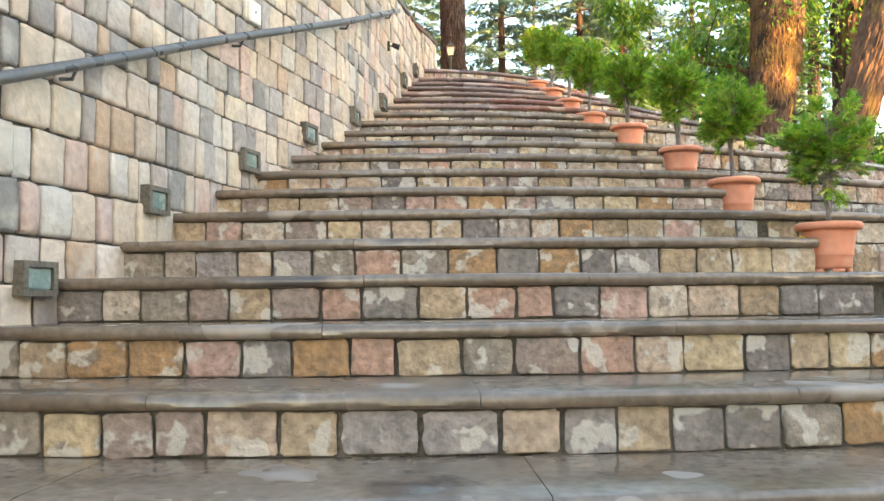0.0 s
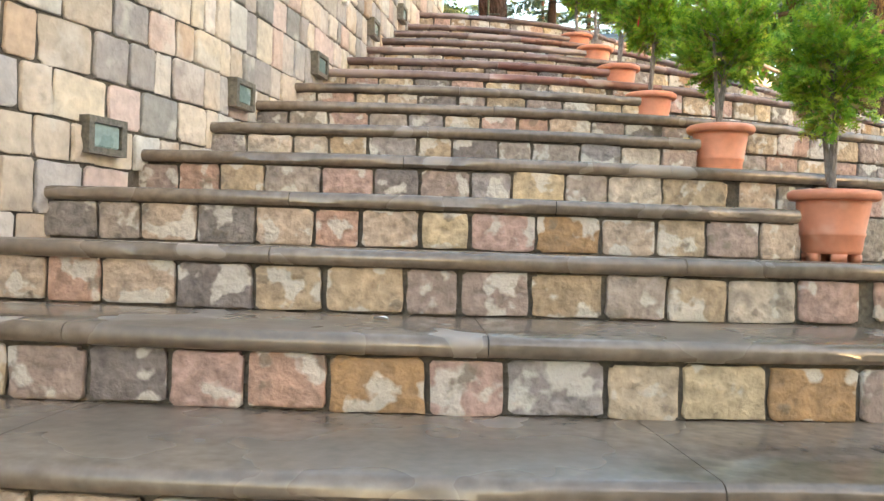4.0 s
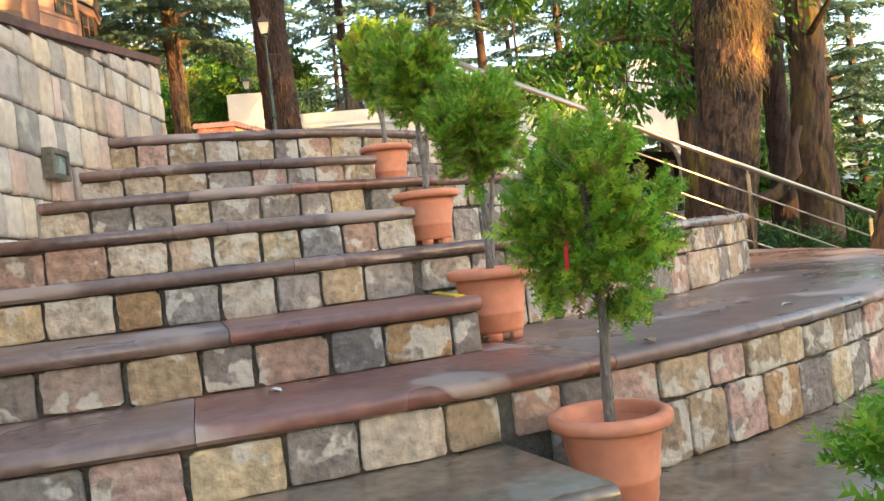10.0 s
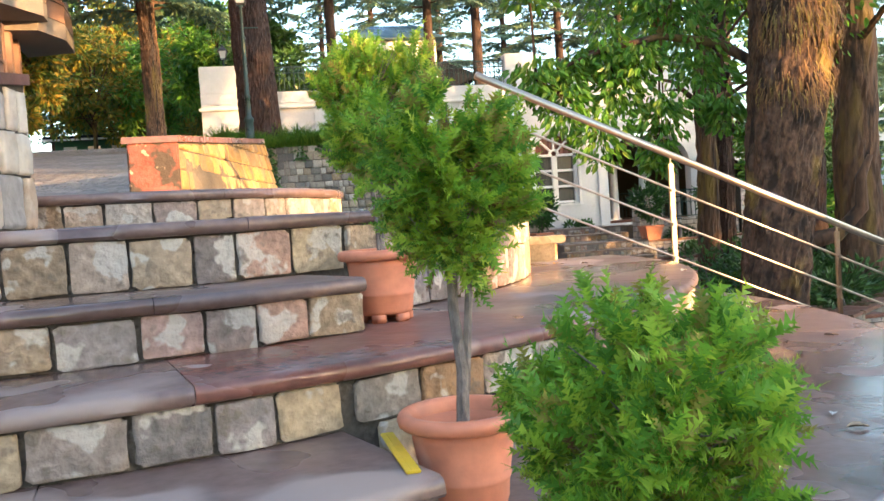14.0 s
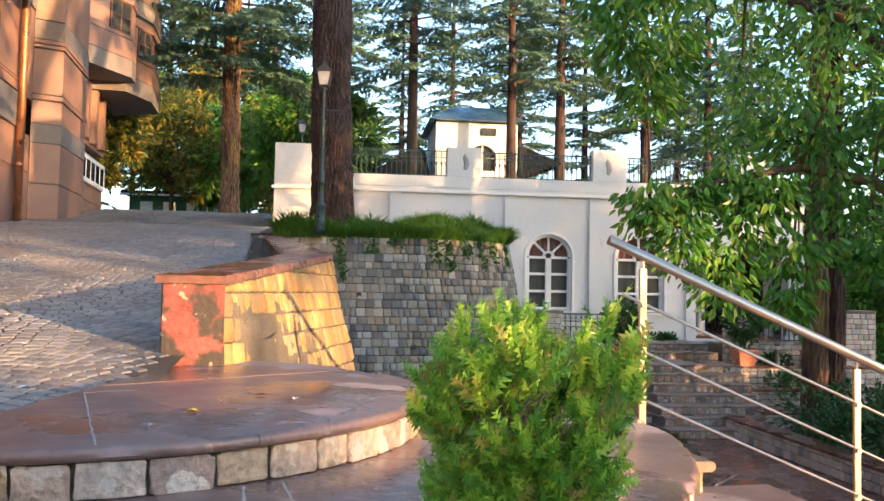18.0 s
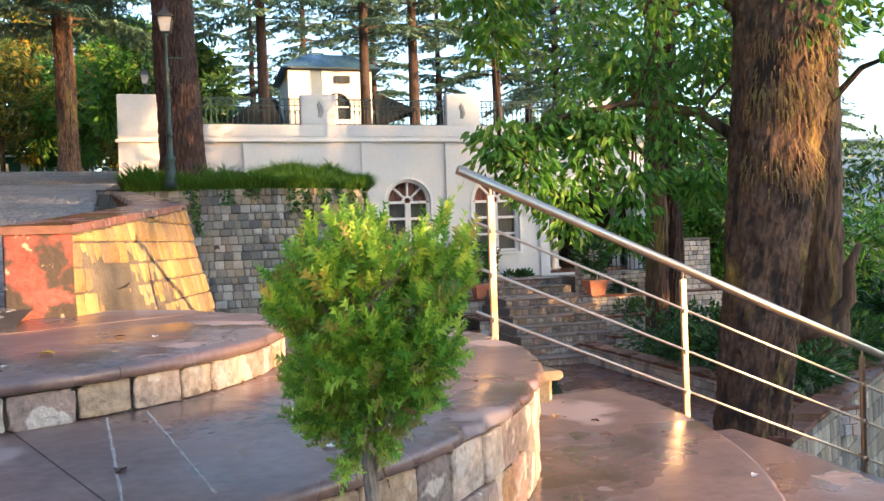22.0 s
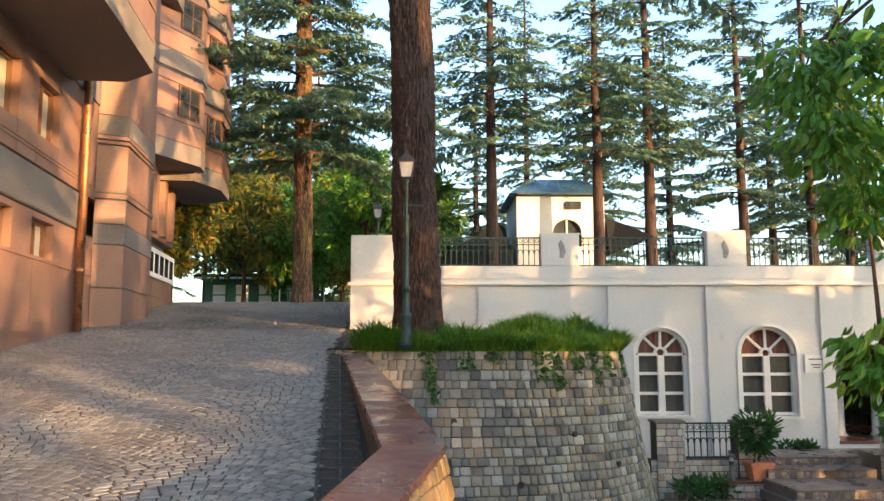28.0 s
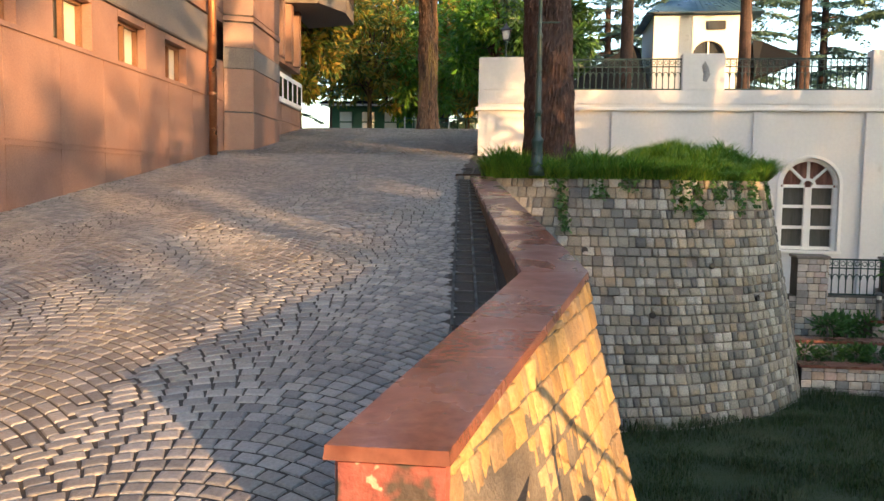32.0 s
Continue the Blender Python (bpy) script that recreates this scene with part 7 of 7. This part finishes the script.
def limb_leaves(q):
    t = q.random() ** 0.7
    b_ = q.randrange(4)
    e = ((4.8, 0.7, 6.1), (4.2, 0.4, 7.6), (3.6, 0.6, 9.3), (4.4, -0.1, 4.4))[b_]
    o = ((0.2, 0.15, 3.4), (0.35, 0.2, 4.8), (0.3, 0.25, 6.2), (1.2, 0.2, 4.0))[b_]
    p = Vector(o).lerp(Vector(e), 0.35 + 0.75 * t) + Vector((q.gauss(0, 0.45), q.gauss(0, 0.5), q.gauss(0.1, 0.4)))
    return p, Vector((q.uniform(-1, 1), q.uniform(-1, 1), -0.4))


o = part("crown", leaf_cards(7000, limb_leaves, 0.14, 611, aspect=0.30), M_NEEDLE)
o.parent = limbs
o.matrix_parent_inverse = Matrix()

# leafy trees on the falling slope to the right
for i, (x, y, z, h, r) in enumerate(((19.0, 27.0, -0.4, 6.5, 2.6), (24.5, 33.0, -0.6, 9, 3.2), (18.0, 21.5, -0.8, 6.0, 2.4), (23.0, 25.0, -1.2, 7.5, 2.8), (29, 31, -1.2, 10, 3.4), (16.2, 23.0, 0.2, 4.4, 2.0), (15.6, 30.4, 2.2, 4.8, 1.5), (17.6, 32.6, 3.0, 5.2, 1.9), (14.6, 21.2, 0.2, 3.8, 1.6))):
    leafy("slope_tree", "dark leafy tree on the slope beyond the courtyard", x, y, z, h, r, M_DLEAF if i % 2 else M_LEAF, 120 + i, count=4600, leaf=0.26, trunk=0.15, crown_z=0.5)

# trees at the head of the ramp, the yellowing ones coloured as sunlit
for i, (x, y, h, r, mat) in enumerate(((-11.5, 52, 11, 2.6, M_YLEAF), (-9.2, 58, 9, 2.4, M_YLEAF), (-6.6, 60, 8.5, 2.4, M_LEAF), (-1.6, 50, 8.0, 2.2, M_LEAF), (0.8, 47, 6.5, 1.8, M_DLEAF), (-14.5, 56, 13, 3.0, M_YLEAF), (-4.0, 62, 10, 2.6, M_YLEAF), (-2.2, 56, 9, 2.2, M_YLEAF), (-10, 67, 14, 3.6, M_YLEAF), (-6.2, 70, 15, 3.8, M_DLEAF), (-2.6, 67, 12, 3.2, M_LEAF), (-13.5, 66, 15, 3.6, M_DLEAF), (-8.5, 74, 18, 4.4, M_LEAF), (-16.5, 64, 15, 3.6, M_YLEAF), (-10.2, 47.5, 7.5, 1.6, M_YLEAF))):
    leafy("leafy_tree", "leafy tree with sunlit yellowing foliage" if mat == M_YLEAF else "dark green leafy tree at the head of the ramp", x, y, 7.9, h, r, mat, 80 + i, count=5200, leaf=0.34, trunk=0.16, crown_z=0.55)

# unseen trees on the slope below, added between low sun and stairs for shade
def wood_tree_meshes(seed, count, clump_count, clump_r, low, high=21, wide=1.5, tall=19, stem=0.3):
    q = random.Random(seed)
    tr, _ = trunk_tube(tall, stem, 0.06, seed)
    clumps = [(Vector((q.gauss(0, wide), q.gauss(0, wide), q.uniform(low, high))), q.uniform(0.6, 1.2) * clump_r) for _ in range(clump_count)]

    def place(q):
        c, r = clumps[q.randrange(len(clumps))]
        d = Vector((q.gauss(0, 1), q.gauss(0, 1), q.gauss(0, 1))).normalized()
        return c + d * r * q.uniform(0.2, 1.0), d + Vector((0, 0, -0.4))
    cr = leaf_cards(count, place, 0.62, seed + 1, aspect=0.6)
    a, b_ = tr.mesh("trunk"), cr.mesh("crown")
    a.materials.append(M_BARKM)
    b_.materials.append(M_DLEAF)
    return a, b_


WOOD_DENSE = [wood_tree_meshes(700 + k, 6500, 90, 1.3, 1.0) for k in range(2)]
WOOD_EDGE = [wood_tree_meshes(750 + k, 3600, 60, 1.1, 0.5, 9.2, 1.1, 9.0) for k in range(2)]
WOOD_LOW = [wood_tree_meshes(760 + k, 2400, 44, 0.9, 0.5, 6.0, 1.0, 6.5) for k in range(2)]
WOOD_HALF = [wood_tree_meshes(770 + k, 2800, 50, 1.0, 0.5, 11.0, 1.0, 9.5) for k in range(2)]
WOOD_KNEE = [wood_tree_meshes(765 + k, 2600, 46, 0.8, 0.5, 9.4, 0.8, 9.0) for k in range(2)]
WOOD_ROOF = [wood_tree_meshes(790 + k, 150, 13, 0.42, 11.8, 14.1, 1.5, 13.0, 0.07) for k in range(2)]
WOOD_STEP = [wood_tree_meshes(740 + k, 900, 26, 0.4, 2.0, 9.6, 0.3, 9.0) for k in range(2)]
WOOD_THIN = [wood_tree_meshes(745 + k, 110, 12, 0.4, 10.3, 12.6, 1.0, 11.5, 0.06) for k in range(2)]
WOOD_OPEN = [wood_tree_meshes(720 + k, 300, 26, 0.55, 14.2, 27, 2.3, 19, 0.2) for k in range(2)]
WOOD_MID = [wood_tree_meshes(780 + k, 1250, 54, 0.65, 1.0, 18.0, 1.7, 13.0, 0.16) for k in range(2)]
k = 0
ux, uy = math.cos(SUN_AZ), math.sin(SUN_AZ)
for d, kind, cs in ((24, WOOD_DENSE, (-12, -9, -6, -3, -0.5, 1.5)), (30, WOOD_DENSE, (-13, -10, -7, -4, -1.5, 1)), (36, WOOD_DENSE, (-11.5, -8, -5, -2, 0.5)),
                    (24, WOOD_EDGE, (4.0, 5.6, 7.1)), (29, WOOD_EDGE, (3.2, 5.2, 7.0)), (35, WOOD_EDGE, (4.2, 5.8, 7.4)), (26, WOOD_LOW, (9.6, 11.2, 12.8)), (31, WOOD_LOW, (9.8, 11.8)), (25, WOOD_KNEE, (15.4, 16.8)), (30, WOOD_KNEE, (16.0, 17.2)), (26, WOOD_HALF, (18.9, 20.6)), (31, WOOD_HALF, (18.8, 20.2)),
                    (33, WOOD_ROOF, (9.4, 10.8, 12.4, 14.6, 16.2)), (25, WOOD_STEP, (8.1,)), (30, WOOD_THIN, (6.3, 7.6)), (31, WOOD_OPEN, (5.2, 8.0, 14.0, 17.4, 20.6)), (37, WOOD_OPEN, (3.6, 6.6, 13.6, 19.0)),
                    (27, WOOD_MID, (22.4, 25.4, 28.4, 31.4)), (33, WOOD_MID, (23.8, 27.0, 30.2))):
    for c in cs:
        c += 0.25 * math.sin(k * 2.3)
        t = thing("woodland_tree", "unseen tall leafy tree added below the stairs to filter the sun", "tree", "wood down the slope", pose(ux * d - uy * c, uy * d + ux * c, -1.4, 0, 0, 71 * k))
        a, b_ = kind[k % 2]
        child("trunk", a, t, Matrix())
        child("crown", b_, t, Matrix())
        k += 1
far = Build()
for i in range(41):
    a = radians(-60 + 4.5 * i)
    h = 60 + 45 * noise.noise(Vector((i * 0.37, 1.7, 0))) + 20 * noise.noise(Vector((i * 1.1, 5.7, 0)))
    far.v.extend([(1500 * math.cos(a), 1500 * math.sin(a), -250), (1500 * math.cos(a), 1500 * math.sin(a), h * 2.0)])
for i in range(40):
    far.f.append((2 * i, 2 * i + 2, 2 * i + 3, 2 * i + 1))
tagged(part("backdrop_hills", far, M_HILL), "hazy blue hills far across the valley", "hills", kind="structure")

# ---- small things on the steps and walls ----
def yellow_strip(n, back, length):
    r = radius(n) + 0.03 - back
    a = angle_end(r) - 0.055 / r
    b_ = angle_end(r - length) - 0.055 / (r - length)
    (x0, y0), (x1, y1) = polar(r, a), polar(r - length, b_)
    t = thing("safety_strip", "yellow plastic anti-slip strip stuck near the step end", "strip", "yellow strips", frame_matrix((x0, y0, level(n) + 0.0005), (x1 - x0, y1 - y0, 0)))
    s = bevelled(0, -0.017, 0, math.hypot(x1 - x0, y1 - y0), 0.017, 0.006, 0.002)
    o = part("strip_body", s, M_YELLOW)
    o.parent = t
    o.matrix_parent_inverse = Matrix()
    o = part("ridge", Build().box(0.01, -0.004, 0.0062, math.hypot(x1 - x0, y1 - y0) - 0.01, 0.004, 0.0075), M_YELLOW)
    o.parent = t
    o.matrix_parent_inverse = Matrix()


for n, back, length in ((10, 0.04, 0.30), (14, 0.05, 0.38), (16, 0.06, 0.33), (4, 0.05, 0.26)):
    yellow_strip(n, back, length)


def litter(kind, x, y, z, turn, size):
    """A curled fallen leaf, or a crumpled bit of paper."""
    q = random.Random(int(turn * 7))
    b = Build()
    seg = 6
    for i in range(seg + 1):
        f = i / seg
        w = size * 0.30 * math.sin(math.pi * (0.08 + 0.9 * f)) * q.uniform(0.85, 1.15)
        zz = size * (0.10 + 0.16 * math.sin(f * 3.0 + q.uniform(-0.3, 0.3)) * q.uniform(0.6, 1.2))
        for u in (-1, 0, 1):
            b.v.append((size * (f - 0.5), u * w, max(0.002, zz * (0.35 if u == 0 else 1.0))))
    for i in range(seg):
        for j in range(2):
            k = 3 * i + j
            b.f.append((k, k + 1, k + 4, k + 3))
    m = {"d": M_DRYD, "y": M_DRYY, "t": M_DRYT, "w": M_PAPER, "o": M_DRYO}[kind]
    label, cat = {"d": ("curled dark brown fallen leaf on wet stone", "leaf"), "y": ("fresh yellow fallen leaf on wet stone", "leaf"), "t": ("pale tan dry leaf lying on stone", "leaf"), "o": ("orange dry leaf lying on stone", "leaf"), "w": ("small white scrap of paper on the stone", "paper scrap")}[kind]
    o = part("fallen_leaf" if kind != "w" else "paper_scrap", b, m, smooth=True)
    o.matrix_world = pose(x, y, z + 0.001, 0, 0, turn)
    tagged(o, label, cat, "fallen leaves" if kind != "w" else "paper scraps")


M_DRYD = material("brown_leaf", [(0.06, 0.035, 0.02), (0.11, 0.06, 0.035)], n1=20, n2=90, var=0.3, rough=0.8, bump=0.2)
M_DRYY = material("yellow_leaf", [(0.62, 0.46, 0.03), (0.72, 0.55, 0.06)], n1=20, n2=90, var=0.2, rough=0.6, bump=0.1)
M_DRYT = material("tan_leaf", [(0.38, 0.26, 0.16), (0.50, 0.37, 0.25)], n1=20, n2=90, var=0.3, rough=0.8, bump=0.2)
M_DRYO = material("orange_leaf", [(0.50, 0.26, 0.06), (0.58, 0.34, 0.09)], n1=20, n2=90, var=0.3, rough=0.7, bump=0.2)
M_PAPER = material("white_scrap", [(0.70, 0.69, 0.66), (0.80, 0.79, 0.76)], n1=20, n2=90, var=0.1, rough=0.8, bump=0.1)
FALLEN = (("d", 0.71, 13.16, 20), ("w", 0.87, 13.04, 20), ("t", 1.86, 14.38, 19), ("w", 1.45, 13.54, 20), ("t", 1.1, 14.19, 20), ("y", 0.5, 12.66, 20), ("o", 2.85, 13.25, 17), ("d", 2.99, 13.08, 17), ("d", 3.17, 12.71, 17),
          ("d", 0.87, 11.44, 19), ("w", 1.4, 11.46, 19), ("w", 3.12, 11.97, 17), ("y", 2.83, 10.7, 15), ("t", 2.77, 10.21, 15), ("w", 2.81, 10.38, 15), ("y", 1.87, 9.92, 15), ("d", 2.07, 10.12, 15), ("w", 1.18, 9.56, 15),
          ("w", 0.76, 8.41, 13), ("w", 1.86, 8.77, 13))
FALLEN2 = (("t", 1.87, 8.39, 13), ("w", 0.32, 5.0, 6), ("d", 3.36, 11.35, 15), ("d", 3.77, 11.72, 15), ("w", 2.62, 8.86, 13), ("w", 0.43, 12.33, 20))
for i, (k_, x, y, n) in enumerate(FALLEN + FALLEN2):
    litter(k_, x, y, level(n), 67 * i + 11, {"w": 0.045, "d": 0.05, "y": 0.055, "t": 0.065, "o": 0.06}[k_])
litter("w", -0.25, 13.01, 4.60, 40, 0.06)
q = random.Random(91)
for i in range(30):
    n = q.choice((13, 15, 17, 17, 19, 15))
    r = q.uniform(radius(n + 2) + 0.1, radius(n) - 0.1) if n < 19 else q.uniform(1.7, 2.6)
    a = q.uniform(radians(-52), radians(2))
    x, y = polar(r, a)
    if x > end_x(y) + 0.45:
        litter(q.choice("ddt"), x, y, level(n), q.uniform(0, 360), q.uniform(0.02, 0.045))
yb = thing("yellow_block", "small bright yellow plastic block lying on the landing", "block", at=pose(1.81, 13.96, level(19), 0, 0, 20))
o = part("block_body", bevelled(-0.03, -0.022, 0.0, 0.03, 0.022, 0.03, 0.005), M_YELLOW)
o.parent = yb
o.matrix_parent_inverse = Matrix()

# pale pointing between the big slabs of the landing
lines = (((0.76, 12.17), (0.92, 11.02), 19), ((0.88, 12.24), (1.10, 11.16), 19), ((-0.07, 13.22), (0.34, 11.98), 20), ((-0.07, 13.22), (0.13, 13.33), 20))
for i, (p, e, n) in enumerate(lines):
    L = math.hypot(e[0] - p[0], e[1] - p[1])
    b = Build()
    qq = random.Random(i)
    k = max(3, int(L / 0.06))
    for j in range(k + 1):
        w = 0.004 * qq.uniform(0.5, 1.4)
        off = qq.uniform(-0.002, 0.002)
        b.v.extend([(L * j / k, off - w, 0.0), (L * j / k, off + w, 0.0), (L * j / k, off, 0.0012)])
    for j in range(k):
        b.f.extend([(3 * j, 3 * j + 3, 3 * j + 5, 3 * j + 2), (3 * j + 2, 3 * j + 5, 3 * j + 4, 3 * j + 1)])
    o = part("joint_pointing", b, M_PALEJ)
    o.matrix_world = frame_matrix((p[0], p[1], level(n) + 0.0018), (e[0] - p[0], e[1] - p[1], 0))
    tagged(o, "pale mortar line between landing slabs", "joint", kind="structure")

# red ribbon scraps caught in one thuja
rx_, ry_ = POTS[4]
for i, (dx, dy, dz) in enumerate(((-0.05, -0.10, 0.88), (-0.12, -0.17, 0.66))):
    b = Build()
    qq = random.Random(i + 40)
    for j in range(7):
        f = j / 6
        zz = 0.05 * math.sin(f * 4 + i)
        b.v.extend([(0.05 * f - 0.02, 0.008 * math.sin(f * 6), 0.6 * zz), (0.05 * f - 0.02, 0.014 + 0.008 * math.sin(f * 5), 0.6 * zz + 0.014)])
    b.f.extend([(2 * j, 2 * j + 2, 2 * j + 3, 2 * j + 1) for j in range(6)])
    o = part("red_ribbon", b, M_REDFL, smooth=True)
    o.matrix_world = pose(rx_ + dx, ry_ + dy, level(11) + dz, 20, 30, 60 * i)
    tagged(o, "scrap of red ribbon caught in the potted thuja", "ribbon", "red ribbons")

# black wall spotlight with its bracket, and switch plates
def on_wall(y, z):
    p, al = wall_frame(y, z)
    return frame_matrix((p[0] + 0.03, p[1], p[2]), al)


sp = thing("wall_spotlight", "small black spotlight on a bracket on the stone wall", "spotlight", at=on_wall(8.2, 3.90) @ Matrix.Scale(0.62, 4))
for nm, b, mt in (("back_plate", bevelled(-0.035, -0.012, -0.075, 0.035, 0.06, 0.075, 0.006), M_BLACK), ("bracket", Build().tube([(0, -0.01, 0.0), (0, -0.07, -0.005)], 0.012, 8), M_BLACK),
                  ("lamp_body", Build().tube([(-0.01, -0.05, 0.02), (0.0, -0.09, 0.0), (0.015, -0.17, -0.03)], [0.034, 0.042, 0.05], 14), M_BLACK), ("lens", Build().tube([(0.0152, -0.1705, -0.0302), (0.0165, -0.175, -0.032)], [0.043, 0.04], 14), M_LAMPG)):
    o = part(nm, b, mt)
    o.parent = sp
    o.matrix_parent_inverse = Matrix()
for y, z, s, lab in ((8.36, 3.79, 0.035, "small pale square junction plate on the stone wall"), (5.13, 3.16, 0.07, "white square cover plate on the stone wall")):
    t = thing("cover_plate", lab, "cover plate", at=on_wall(y, z))
    for nm, b, mt in (("plate", bevelled(-s, -0.016, -s, s, 0.05, s, 0.006), M_TRIM), ("screw", Build().tube([(0, -0.014, 0), (0, -0.019, 0)], 0.008, 8), M_PIPE)):
        o = part(nm, b, mt)
        o.parent = t
        o.matrix_parent_inverse = Matrix()

# weep holes in the bastion
for s_, w_ in ((1.15, 0.38), (2.1, 0.30), (2.75, 0.55), (3.6, 0.36), (1.6, 0.68), (4.3, 0.5)):
    p, p1 = bast_pt(s_, w_), bast_pt(s_ + 0.05, w_)
    m = frame_matrix(p, p1 - p)
    b = Build().tube([(0, -0.045, 0), (0, 0.05, 0)], 0.05, 12)
    o = part("weep_hole", b, M_BLACK, None)
    o.matrix_world = m
    tagged(o, "dark drain hole mouth in the bastion wall", "drain hole", "weep holes")
